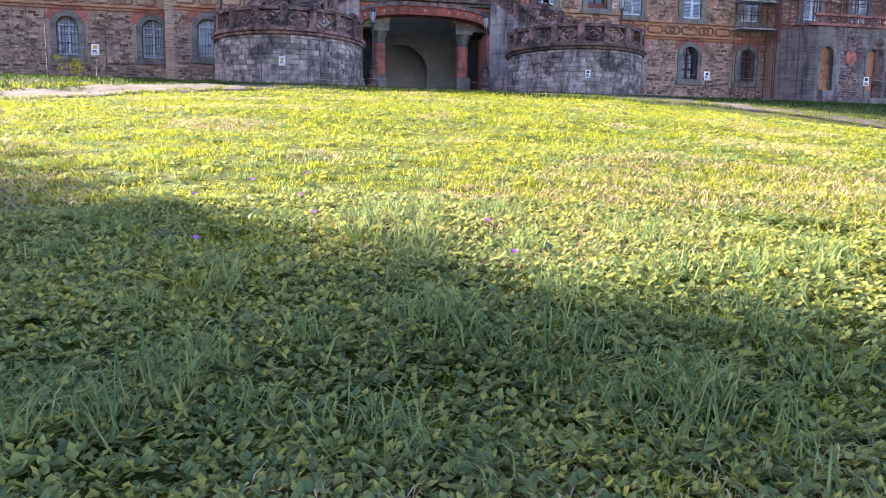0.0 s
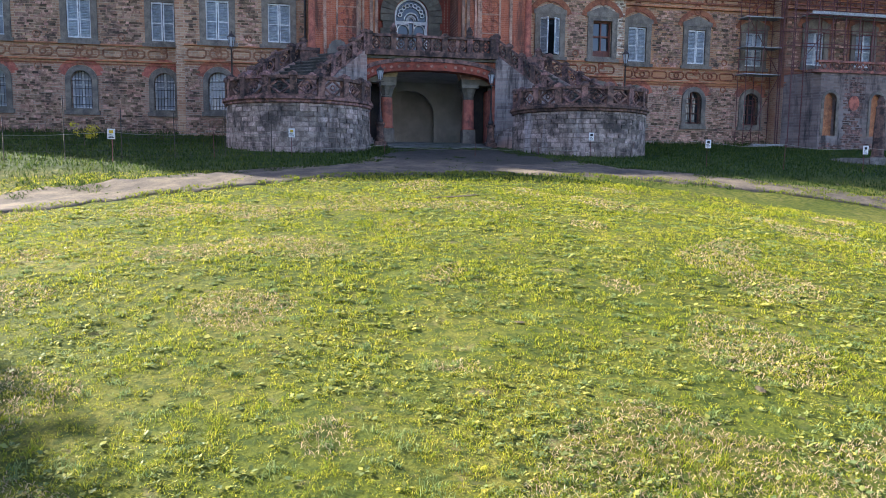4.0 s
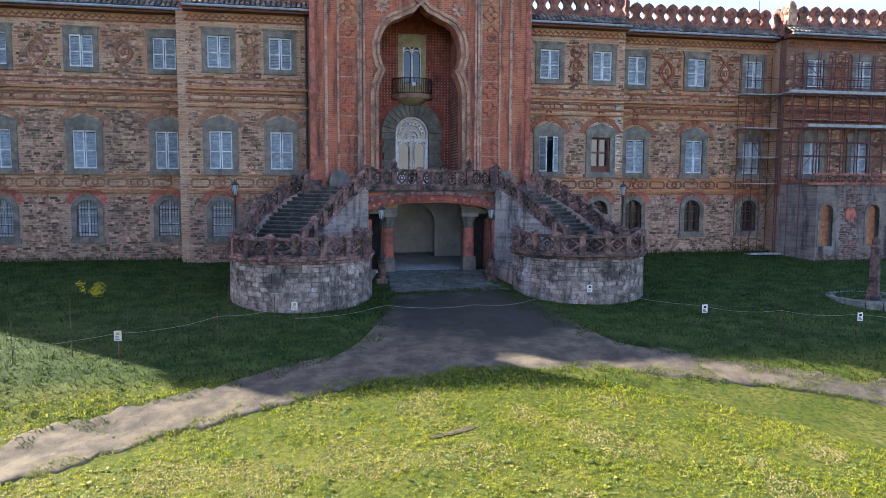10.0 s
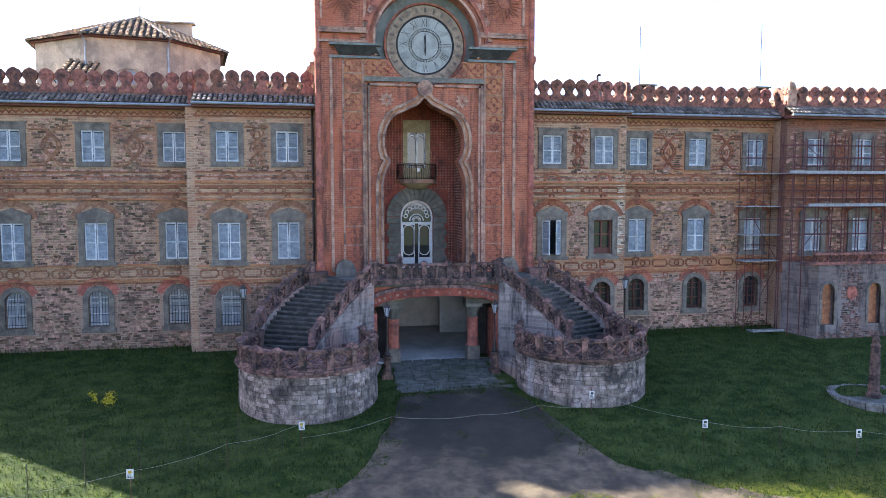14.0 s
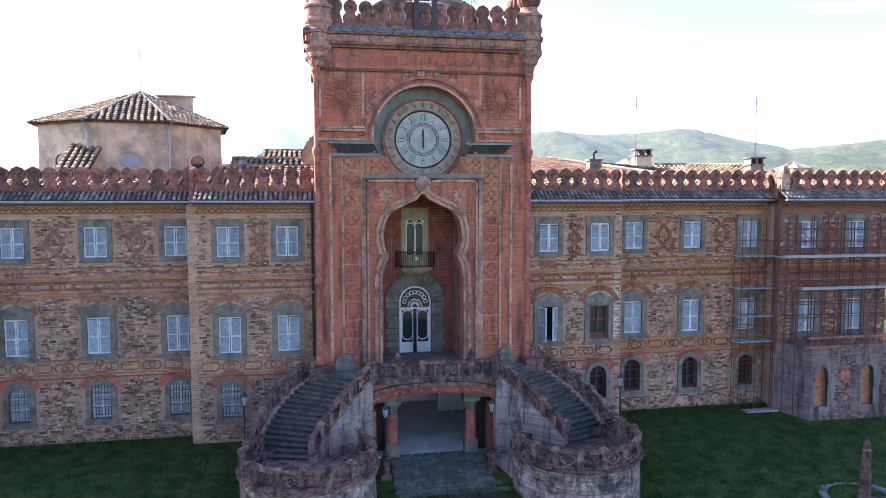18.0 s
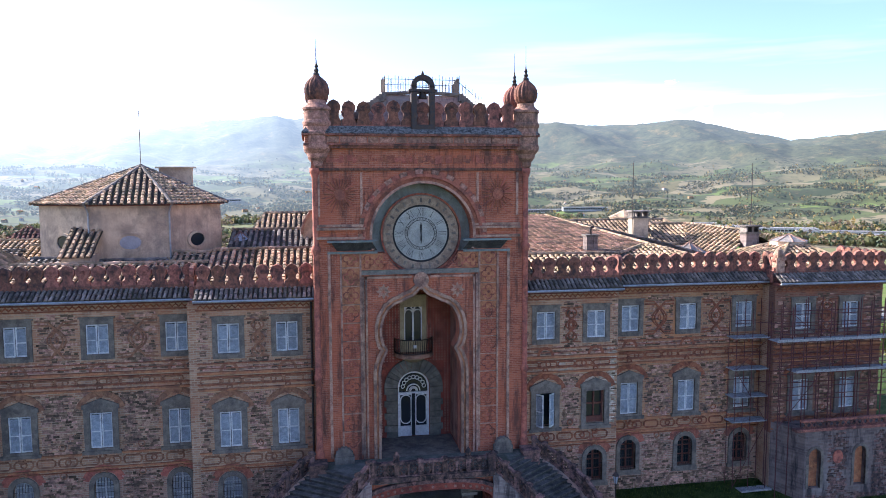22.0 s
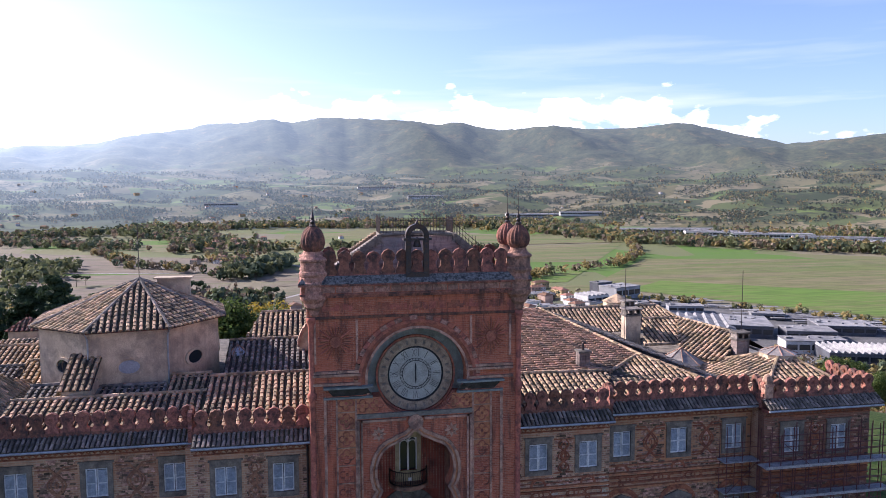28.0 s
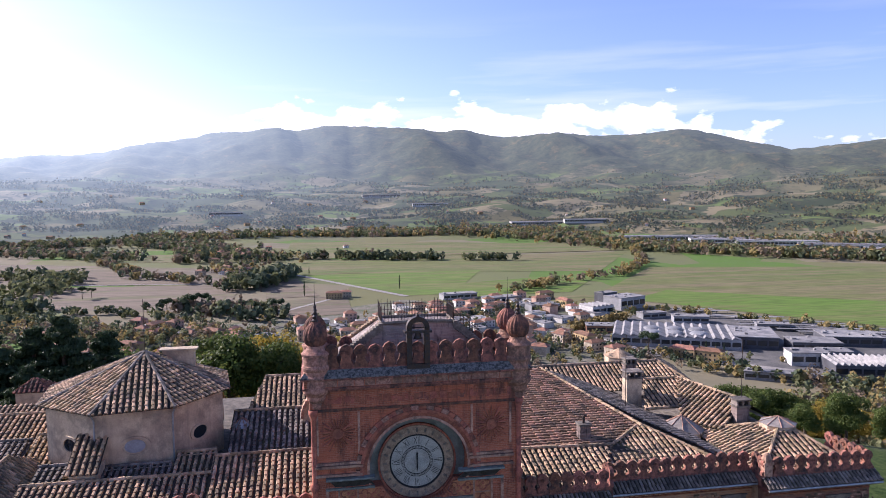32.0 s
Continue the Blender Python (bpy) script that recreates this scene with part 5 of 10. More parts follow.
for s in (-1, 1):
    cx = TC + s * 3.72
    z = 5.9
    while z < 16.0:
        cpart(quatrefoil(cx, z, 0.42), "quatrefoil", M_TERRACOTTA)
        z += 0.98
    mb = MB()
    for o in (3.2, 4.22):
        mb.box(TC + s * o - 0.05, TC + s * o + 0.05, -0.09, 0.05, 5.1, 16.05)
    z = 6.39
    while z < 15.9:
        mb.box(cx - 0.46, cx + 0.46, -0.05, 0.05, z - 0.03, z + 0.03)
        z += 0.98
    cpart(mb, "panel_frame", M_PALE, label="pale terracotta panel framing")
    for x in (2.1, 2.85):
        cpart(quatrefoil(TC + s * x, 15.5, 0.38), "quatrefoil", M_TERRACOTTA)
    cpart(MB().box(min(TC + s * 3.25, TC + s * 4.17), max(TC + s * 3.25, TC + s * 4.17), -0.014, 0.05, 12.8, 16.0), "ochre_panel", M_ORANGE)
    cpart(MB().box(min(TC + s * 2.02, TC + s * 3.15), max(TC + s * 2.02, TC + s * 3.15), -0.014, 0.05, 15.08, 15.94), "ochre_panel", M_ORANGE)
    cpart(MB().box(min(TC + s * 3.1, TC + s * 5.3), max(TC + s * 3.1, TC + s * 5.3), -0.014, 0.05, 17.95, 20.15), "sun_panel", M_TOWER, label="dark red panel behind the carved sun")
    mb = MB()
    for q in (3.1, 5.3):
        mb.box(TC + s * q - 0.06, TC + s * q + 0.06, -0.06, 0.05, 17.9, 20.2)
    cpart(mb, "panel_frame", M_PALE)
    mb = MB().box(min(TC + s * 4.75, TC + s * 4.9), max(TC + s * 4.75, TC + s * 4.9), -0.08, 0.05, 5.0, 16.1)
    cpart(mb, "panel_frame", M_PALE)
    # corner shafts with base, rings and capital
    ex = TX0 + 0.12 if s < 0 else TX1 - 0.12
    shaft = MB().lathe(ex, -0.02, [(0.26, 4.6), (0.26, 5.3), (0.18, 5.5), (0.16, 9.2), (0.24, 9.3), (0.24, 9.5), (0.16, 9.6), (0.16, 15.9), (0.25, 16.1), (0.25, 16.3), (0.15, 16.4), (0.15, 19.9), (0.26, 20.2), (0.26, 20.4)], 12)
    cpart(shaft, "corner_shaft", M_TERRACOTTA, label="slender terracotta corner shaft", smooth=True)
    # sloping grey sill under the recess and cornice returns
    x1, x0 = TC + s * 2.3, TC + s * 4.9
    mb = MB()
    mb.slab([(min(x0, x1), -0.4), (max(x0, x1), -0.4), (max(x0, x1), 0.05), (min(x0, x1), 0.05)], 16.56, 16.66)
    mb.box(min(x0, x1), max(x0, x1), -0.14, 0.05, 15.95, 16.06)
    cpart(mb, "sill", M_RECESS)
    n = [(x0 - s * 0.2, -0.36, 16.555), (x1 + s * 0.3, -0.36, 16.555), (x1, -0.02, 16.1), (x0 - s * 0.5, -0.02, 16.1)]
    # dark step stone puts the sill's shadow into the soffit's colour
    cpart(MB().face(n if s < 0 else n[::-1]), "sill_soffit", M_STEP, label="raking soffit under the grey sill, shade put into its colour")
    for z, d in ((17.2, 0.22), (17.36, 0.14), (16.72, 0.18)):
        cpart(MB().box(min(TC + s * 2.95, TC + s * 5.45), max(TC + s * 2.95, TC + s * 5.45), -d, 0.05, z, z + 0.13), "cornice", M_PALE)
    # sun of rays in the spandrel
    sc = (TC + s * 4.22, 19.05)
    for k in range(28):
        a = 2 * math.pi * k / 28
        l = 1.05 if k % 2 else 0.8
        if abs(l * math.cos(a)) > 0.98:
            l = 0.95
        p = [(sc[0] + r * math.cos(a + da), sc[1] + r * math.sin(a + da)) for r, da in ((0.36, -0.09), (l, -0.03), (l, 0.03), (0.36, 0.09))]
        cpart(MB().prism(p, -0.09, 0.02), "sun_ray", M_TERRACOTTA if k % 2 else M_BRICKLINE)
    mb = MB().ring(*sc, 0.0, 0.3, -0.1, 0.02, 0, 360, 14).ring(*sc, 0.34, 0.42, -0.06, 0.02, 0, 360, 18)
    cpart(mb, "sun_disc", M_TERRACOTTA)
# arch mouldings round the recess
for r0, r1, d, mat in ((CR, 2.85, 0.1, M_PALE), (2.85, 3.05, 0.05, M_TERRACOTTA), (3.05, 3.22, 0.16, M_TERRACOTTA), (3.22, 3.45, 0.1, M_PALE)):
    if mat is M_PALE and r0 > 3:
        for k in range(26):                    # voussoirs, alternately pale and red
            a0 = -6 + 192 * k / 26
            cpart(MB().ring(0, CZ, r0, r1, -d - (k % 2) * 0.03, 0.05, a0 + 0.3, a0 + 192 / 26 - 0.3, 3), "voussoir", M_TURRET if k % 2 else M_TERRACOTTA)
    else:
        cpart(MB().ring(0, CZ, r0, r1, -d, 0.05, -16 if r0 < 3.0 else -6, 196 if r0 < 3.0 else 186, 40), "arch_moulding", mat)
# clock
clock = empty("tower_clock", (0, 0.9, CZ), "round white tower clock with black Roman numerals", "clock")
MB().ring(0, 0, 1.56, 2.06, -0.14, 0.0, 0, 360, 48).part("stone_ring", M_RINGSTONE, clock, "worn stone ring with dark marks")
for k in range(24):
    mk = MB()
    a = 2 * math.pi * k / 24
    mk.prism([(r * math.cos(a + da), r * math.sin(a + da)) for r, da in ((1.7, -0.03), (1.93, -0.03), (1.93, 0.03), (1.7, 0.03))], -0.17, -0.1)
    mk.part("ring_mark", M_STONE, clock)
MB().ring(0, 0, 2.1, 2.2, -0.2, 0.0, 0, 360, 48).part("outer_moulding", M_TERRACOTTA, clock)
MB().ring(0, 0, 0.0, 1.56, -0.06, 0.0, 0, 360, 48).part("dial", M_CLOCK, clock)
for r0, r1 in ((1.46, 1.56), (0.72, 0.75), (0.86, 0.88)):
    MB().ring(0, 0, r0, r1, -0.09, -0.05, 0, 360, 48).part("dial_ring", M_BLACK, clock)
for h, txt in enumerate(("XII", "I", "II", "III", "IIII", "V", "VI", "VII", "VIII", "IX", "X", "XI")):
    cu = bpy.data.curves.new("numeral", "FONT")
    cu.body, cu.align_x, cu.align_y, cu.size, cu.extrude, cu.offset = txt, "CENTER", "CENTER", 0.56, 0.01, -0.013
    cu.materials.append(M_BLACK)
    ob = new("numeral", cu)
    a = radians(90 - 30 * h)
    ob.parent = clock
    ob.matrix_local = pose(1.16 * math.cos(a), -0.075, 1.16 * math.sin(a), 90, 0, 0) @ pose(0, 0, 0, 0, 0, -30 * h) @ Matrix.Diagonal((0.62, 1.2, 1, 1))
tick = MB()
for k in range(60):
    a = 2 * math.pi * k / 60
    tick.prism([(r * math.cos(a + da), r * math.sin(a + da)) for r, da in ((0.77, -0.012), (0.85, -0.012), (0.85, 0.012), (0.77, 0.012))], -0.075, -0.05)
tick.part("minute_marks", M_BLACK, clock)
MB().prism([(-0.03, 0), (0.03, 0), (0.05, 0.42), (0.0, 0.62), (-0.05, 0.42)], -0.12, -0.1).part("short_pointer", M_BLACK, clock)
MB().prism([(-0.02, 0.1), (0.02, 0.1), (0.045, -0.3), (0.0, -0.6), (-0.045, -0.3)][::-1], -0.15, -0.13).part("long_pointer", M_BLACK, clock)

# cornice, inscribed frieze, tile skirt and crest
for z0, z1, o in ((20.28, 20.42, 0.12), (21.42, 21.56, 0.28), (21.56, 21.66, 0.42), (22.06, 22.16, 0.5)):
    cpart(MB().box(TX0 - o, TX1 + o, -o, TD + o, z0, z1), "cornice", M_MERLON, label="weathered projecting cornice")
for z0, z1, o in ((20.42, 21.42, 0.06), (21.66, 22.06, 0.34)):
    cpart(MB().box(TX0 - o, TX1 + o, -o, TD + o, z0, z1), "frieze", M_TOWER, label="red frieze band with worn carved panels")
mb = MB()
x = TX0 + 0.25
while x < TX1 - 0.5:
    w = random.uniform(0.5, 0.9)
    mb.box(x, x + w - 0.05, -0.38, -0.3, 21.7, 22.02)
    x += w
cpart(mb, "carved_panel", M_TURRET, kind="stuff")
mb = MB()
x = TX0 + 0.7
while x < TX1 - 0.7:
    z0 = 20.6
    for k in range(random.randint(1, 3)):
        w = random.uniform(0.06, 0.28)
        mb.box(x, x + w, -0.1, -0.05, z0 + random.uniform(0, 0.2), z0 + random.uniform(0.28, 0.5))
        x += w * 0.7 + 0.05
    x += 0.05
cpart(mb, "script_relief", M_TERRACOTTA, label="worn raised script-like relief", kind="stuff")
# corbels under the corner turrets
for sx, ex in ((-1, TX0), (1, TX1)):
    for ey in (0.0, 2.5):
        cx, cy = ex - sx * (0.3 if sx < 0 else 0.1), ey + (0.15 if ey < 1 else -0.15)
        tur = empty("corner_turret", Vector((cx, cy, 20.4)) - C0, "", "")
        for key in ("label", "category"):
            if key in tur:
                del tur[key]
        tur.parent = castle
        b = 20.4
        MB().lathe(0, 0, [(0.2, 0), (0.3, 0.12), (0.34, 0.35), (0.5, 0.55), (0.54, 0.75), (0.7, 0.95), (0.73, 1.06), (0.73, 1.22), (0.68, 1.26), (0.68, 1.66), (0.75, 1.7), (0.77, 1.78), (0.75, 1.86), (0.69, 1.9), (0.67, 2.12), (0.73, 2.2), (0.75, 2.3), (0.72, 2.4), (0.67, 2.44), (0.67, 2.92), (0.74, 2.96), (0.75, 3.06), (0.7, 3.1), (0.56, 3.2), (0.46, 3.34), (0.44, 3.46)], 32).part("drum", M_TURRET, tur, "ringed and streaked terracotta drum")
        MB().lathe(0, 0, [(0.42, 3.44), (0.46, 3.5), (0.56, 3.6), (0.63, 3.8), (0.645, 4.0), (0.6, 4.22), (0.48, 4.42), (0.32, 4.57), (0.18, 4.68), (0.13, 4.76)], 64, 16, 0.13).part("onion_dome", M_MERLON, tur, "ribbed terracotta onion dome", True)
        MB().lathe(0, 0, [(0.17, 4.72), (0.17, 4.8), (0.09, 4.86), (0.13, 4.98), (0.07, 5.08), (0.1, 5.2), (0.04, 5.32), (0.014, 5.6), (0.009, 6.5)], 10).part("finial", M_IRON, tur, "dark metal spike")
# crest merlons: keyhole-shaped plates with a rosette
def merlon_mesh(w, h, neck_w):
    r = w * 0.48
    mb = MB()
    zc = h - r
    nk = w * neck_w
    neck = h * 0.36
    pts = [(-w / 2, 0), (w / 2, 0), (w / 2, h * 0.16), (nk, neck * 0.85), (nk, neck)]
    for d in (-52, -22, 14, 50):
        pts.append((r * 1.06 * math.cos(radians(d)), zc + r * 1.0 * math.sin(radians(d))))
    pts.append((0, h + 0.03))
    pts += [(-x, z) for x, z in reversed(pts[5:-1])] + [(-nk, neck), (-nk, neck * 0.85), (-w / 2, h * 0.16)]
    mb.prism(pts, -0.11, 0.11)
    for y0, y1 in ((-0.16, -0.1), (0.1, 0.16)):
        mb.ring(0, zc, r * 0.28, r * 0.4, y0, y1, 0, 360, 10).ring(0, zc, 0, r * 0.16, y0, y1, 0, 360, 8)
    return mb.mesh("merlon", M_MERLON)


MER_T, MER_W = merlon_mesh(0.73, 1.25, 0.36), merlon_mesh(0.71, 1.1, 0.29)


def crest(me, x0, x1, y, z, pitch, along="x"):
    n = max(1, round((x1 - x0) / pitch))
    for i in range(n):
        u = x0 + (x1 - x0) * (i + 0.5) / n
        p = (u, y, z + random.uniform(-0.015, 0.015)) if along == "x" else (y, u, z)
        ob = shared("merlon", me, castle, Vector(p) - C0, (0 if along == "x" else math.pi / 2) + random.uniform(-0.03, 0.03), (random.uniform(0.97, 1.03), 1, random.uniform(0.97, 1.03)))


mb = MB().box(TX0 + 0.5, TX1 - 0.5, -0.12, 0.18, 22.16, 22.62).box(TX0 + 0.5, TX1 - 0.5, 2.3, 2.5, 22.16, 22.62).box(TX0 - 0.1, TX0 + 0.2, 0.6, 2.0, 22.16, 22.62).box(TX1 - 0.2, TX1 + 0.1, 0.6, 2.0, 22.16, 22.62)
cpart(mb, "parapet", M_MERLON)
crest(MER_T, TX0 + 0.75, TX1 - 0.75, 0.03, 22.6, 0.76)
crest(MER_T, TX0 + 0.75, TX0 + 2.4, 2.4, 22.6, 0.76)
crest(MER_T, TX1 - 2.4, TX1 - 0.75, 2.4, 22.6, 0.76)
crest(MER_T, 0.85, 1.7, TX0 + 0.05, 22.6, 0.76, "y")
crest(MER_T, 0.85, 1.7, TX1 - 0.05, 22.6, 0.76, "y")
# roof deck behind, with railed walk, and bell frame
mb = MB()
mb.box(TX0 + 0.2, TX1 - 0.2, 0.2, TD, 22.1, 22.4)
b = [(-4.6, 1.7), (4.7, 1.7), (4.7, 4.6), (-4.6, 4.6)]
t = [(-1.75, 2.1), (2.4, 2.1), (2.4, 4.3), (-1.75, 4.3)]
ZB, ZT = 22.5, 24.45
for i in range(4):
    j = (i + 1) % 4
    mb.face([(*b[i], ZB), (*b[j], ZB), (*t[j], ZT), (*t[i], ZT)])
mb.face([(*p, ZT) for p in t]).box(TX0 + 0.6, TX1 - 0.6, 1.6, TD + 0.2, 22.3, ZB + 0.02)
cpart(mb, "tower_roof", M_STAIRWALL, label="low hipped tower roof with flat top")
# pale worn copings round the flat top and stepped up the hips
cp = MB()
cp.tube([(t[0][0], t[0][1], ZT + 0.05), (0.35, 2.0, ZT + 0.16), (t[1][0], t[1][1], ZT + 0.05), (*t[2], ZT + 0.05), (*t[3], ZT + 0.05), (t[0][0], t[0][1], ZT + 0.05)], 0.11, 6)
cpart(cp, "roof_coping", M_STONE, label="pale worn stone coping")
for s in (0, 1, 3):
    for i in range(18):
        k0 = (i + 0.5) / 18
        x, y, z = b[s][0] + (t[s][0] - b[s][0]) * k0, b[s][1] + (t[s][1] - b[s][1]) * k0, ZB + (ZT - ZB) * k0
        st = MB().box(-0.13, 0.13, -0.3, 0.3, -0.25, 0.16, 0.01)
        st.v = [(x + p_, y + q_, z + r_) for p_, q_, r_ in st.v]
        cpart(st, "coping_step", M_STONE if s < 2 else M_TILE)
rl = MB()
def fence(p, q, zp, zq, n, h=1.0):
    for i in range(n + 1):
        s = i / n
        x, y, z = p[0] + (q[0] - p[0]) * s, p[1] + (q[1] - p[1]) * s, zp + (zq - zp) * s
        rl.tube([(x, y, z), (x, y, z + h + random.uniform(-0.08, 0.2))], 0.014, 4)
    rl.tube([(*p, zp + h * 0.9), (*q, zq + h * 0.9)], 0.014, 4)
for i in range(4):
    fence(t[i], t[(i + 1) % 4], ZT, ZT, 22 if i % 2 == 0 else 16, 0.95)
    if i in (1, 2):
        fence(b[i], t[i], ZB, ZT, 13, 0.8)
cpart(rl, "roof_railing", M_IRON, label="thin iron railing on the roof")
bell = empty("bell_frame", (0, -0.05, 22.16), "dark bell cote with a small hanging bell", "bell")
fr = MB()
for s in (-1, 1):
    fr.box(min(s * 0.34, s * 0.62), max(s * 0.34, s * 0.62), -0.2, 0.25, 0, 2.5)
fr.ring(0, 2.45, 0.36, 0.62, -0.2, 0.25, 0, 180, 16).box(-0.75, 0.75, -0.26, 0.3, 2.2, 2.32).box(-0.62, 0.62, -0.24, 0.28, 0, 0.5)
fr.prism([(-0.1, 3.05), (0.1, 3.05), (0.0, 3.3)], -0.1, 0.1)
fr.part("cote", M_IRON, bell, "blackened stone arch")
MB().lathe(0, 0, [(0.24, 1.85), (0.2, 1.95), (0.15, 2.15), (0.1, 2.32), (0.03, 2.36)], 12).part("bell", M_IRON, bell, "bronze bell", True)
MB().tube([(-0.6, 0, 2.45), (0.6, 0, 2.45)], 0.03, 5).part("headstock", M_IRON, bell)

# door, window and balcony in the niche
door = empty("tower_door", (TC, ND, 4.8), "arched double door with white tracery and dark glass", "door")
MB().box(-0.92, 0.92, 0.2, 0.25, 0, 3.9).part("pane", M_GLASS, door)
wt_ = MB()
wt_.box(-0.92, -0.84, 0.05, 0.15, 0, 2.96).box(0.84, 0.92, 0.05, 0.15, 0, 2.96).box(-0.84, 0.84, 0.05, 0.15, 2.55, 2.64)
wt_.ring(0, 2.96, 0.82, 0.92, 0.05, 0.15, 0, 180, 18).ring(0, 2.7, 0.36, 0.42, 0.05, 0.15, 0, 180, 14)
for k in range(9):
    a = radians(10 + 20 * k)
    wt_.ring(0.63 * math.cos(a), 2.86 + 0.66 * math.sin(a), 0.085, 0.125, 0.06, 0.14, 0, 360, 10)
    wt_.ring(0.2 * math.cos(a), 2.7 + 0.2 * math.sin(a), 0.05, 0.08, 0.06, 0.14, 0, 360, 8)
wt_.part("fanlight", M_WHITE, door, "white pierced fanlight")
for s in (-1, 1):
    lf = MB()
    x = lambda u: s * u
    for u0, u1, z0, z1 in ((0.1, 0.15, 0, 2.55), (0.78, 0.84, 0, 2.55), (0.12, 0.78, 0, 0.6), (0.12, 0.78, 2.47, 2.55)):
        lf.box(min(x(u0), x(u1)), max(x(u0), x(u1)), 0.06, 0.14, z0, z1)
    lf.ring(x(0.45), 2.15, 0.28, 0.33, 0.06, 0.14, 0, 180, 14).ring(x(0.45), 1.05, 0.28, 0.33, 0.06, 0.14, 180, 360, 14)
    lf.box(min(x(0.12), x(0.17)), max(x(0.12), x(0.17)), 0.06, 0.14, 1.05, 2.15).box(min(x(0.73), x(0.78)), max(x(0.73), x(0.78)), 0.06, 0.14, 1.05, 2.15)
    lf.part("leaf", M_WHITE, door, "white door leaf with oval light")
for k in range(15):                              # voussoirs of the door arch
    a0 = 180 * k / 15
    cpart(MB().ring(TC, 7.76, 0.95, 1.72, ND - 0.12 - 0.03 * (k % 2), ND + 0.05, a0 + 0.5, a0 + 11.5, 3), "voussoir", M_GREEN)
for s in (-1, 1):
    for k in range(8):
        x0, x1 = sorted((TC + s * 0.95, TC + s * (1.72 if k % 2 else 1.6)))
        cpart(MB().box(x0, x1, ND - 0.1 - 0.04 * (k % 2), ND + 0.05, 4.8 + k * 0.37, 5.15 + k * 0.37), "quoin", M_GREEN)
yp = MB()
walled(yp, TC - 0.78, TC + 0.78, 9.5, 13.2, ND - 0.06, ND + 0.02, [(TC - 0.52, TC + 0.52, 10.5, 12.5)])
cpart(yp, "plaster_panel", M_YELLOW, label="faded yellow plaster")
uw = empty("balcony_window", (TC, ND, 10.5), "twin arched balcony window with white frames", "window")
MB().box(-0.52, 0.52, 0.15, 0.2, 0, 2.0).part("pane", M_GLASS, uw)
f = MB().box(-0.05, 0.05, 0.0, 0.1, 0, 1.9).box(-0.52, -0.46, 0.02, 0.1, 0, 2.0).box(0.46, 0.52, 0.02, 0.1, 0, 2.0)
for s in (-1, 1):
    f.ring(s * 0.25, 1.6, 0.2, 0.26, 0.0, 0.1, 0, 180, 10)
    spandrel(f, s * 0.255, 1.65, 0.2, 0.02, 0.1, 2.0, 6)
f.part("frame", M_WHITE, uw, "white arched frame")
bal = empty("balcony", (TC, ND, 9.85), "small curved iron balcony", "balcony")
pl = [(1.15 * math.cos(a), -1.0 * math.sin(a)) for a in np.linspace(0, math.pi, 19)]
MB().slab([(x, y) for x, y in pl][::-1], -0.22, 0.0).part("slab", M_PALE, bal)
MB().lathe(0, 0, [(0.35, -0.55), (0.5, -0.48), (0.7, -0.36), (0.85, -0.28), (0.95, -0.22)], 20).part("corbel", M_YELLOW, bal)
for x, y in [(1.1 * math.cos(a), -0.95 * math.sin(a)) for a in np.linspace(0, math.pi, 27)]:
    MB().tube([(x, y, 0), (x * 1.04, y * 1.04, 0.4), (x, y, 0.85)], 0.016, 4).part("baluster", M_IRON, bal)
for z in (0.06, 0.85):
    MB().tube([(1.1 * math.cos(a), -0.95 * math.sin(a), z) for a in np.linspace(0, math.pi, 19)], 0.03, 5).part("rail", M_IRON, bal, "iron rail")
MB().box(-0.12, 0.06, -1.0, -0.97, 0.42, 0.6).part("plate", M_WHITE, bal, "small white plate")

# ---------- entrance: twin curved stairs, bastions, terrace, portal ----------
def beam(mb, p, q, w, h0, h1):
    """A bar from p to q (points on its foot line), w wide, from h0 to h1 above that line."""
    p, q = Vector(p), Vector(q)
    d = Vector((q.x - p.x, q.y - p.y, 0)).normalized()
    s = Vector((-d.y, d.x, 0)) * w / 2
    n = len(mb.v)
    for a in (p, q):
        for side, h in ((-1, h0), (1, h0), (1, h1), (-1, h1)):
            mb.v.append(tuple(a + s * side + Vector((0, 0, h))))
    mb.f += [tuple(n + i for i in f) for f in ((0, 1, 2, 3), (7, 6, 5, 4), (0, 4, 5, 1), (1, 5, 6, 2), (2, 6, 7, 3), (3, 7, 4, 0))]
    return mb


def post_mesh(h=0.9):
    mb = MB().box(-0.17, 0.17, -0.17, 0.17, -0.05, 0.12).box(-0.13, 0.13, -0.13, 0.13, 0.12, h - 0.12).box(-0.18, 0.18, -0.18, 0.18, h - 0.12, h, 0.02)
    mb.lathe(0, 0, [(0.15, h), (0.12, h + 0.04), (0.04, h + 0.08)], 8)
    return mb.mesh("post", M_RAIL)


POST = post_mesh()
# lighter than the riser stone, whose dark tone holds the shade between steps
M_TREAD = material("worn_tread", (0.16, 0.15, 0.135), (0.09, 0.085, 0.075), 0.9, 3, 30, 0.3, (0.035, 0.035, 0.03), 0.8, 1.3, per_piece=0.15)


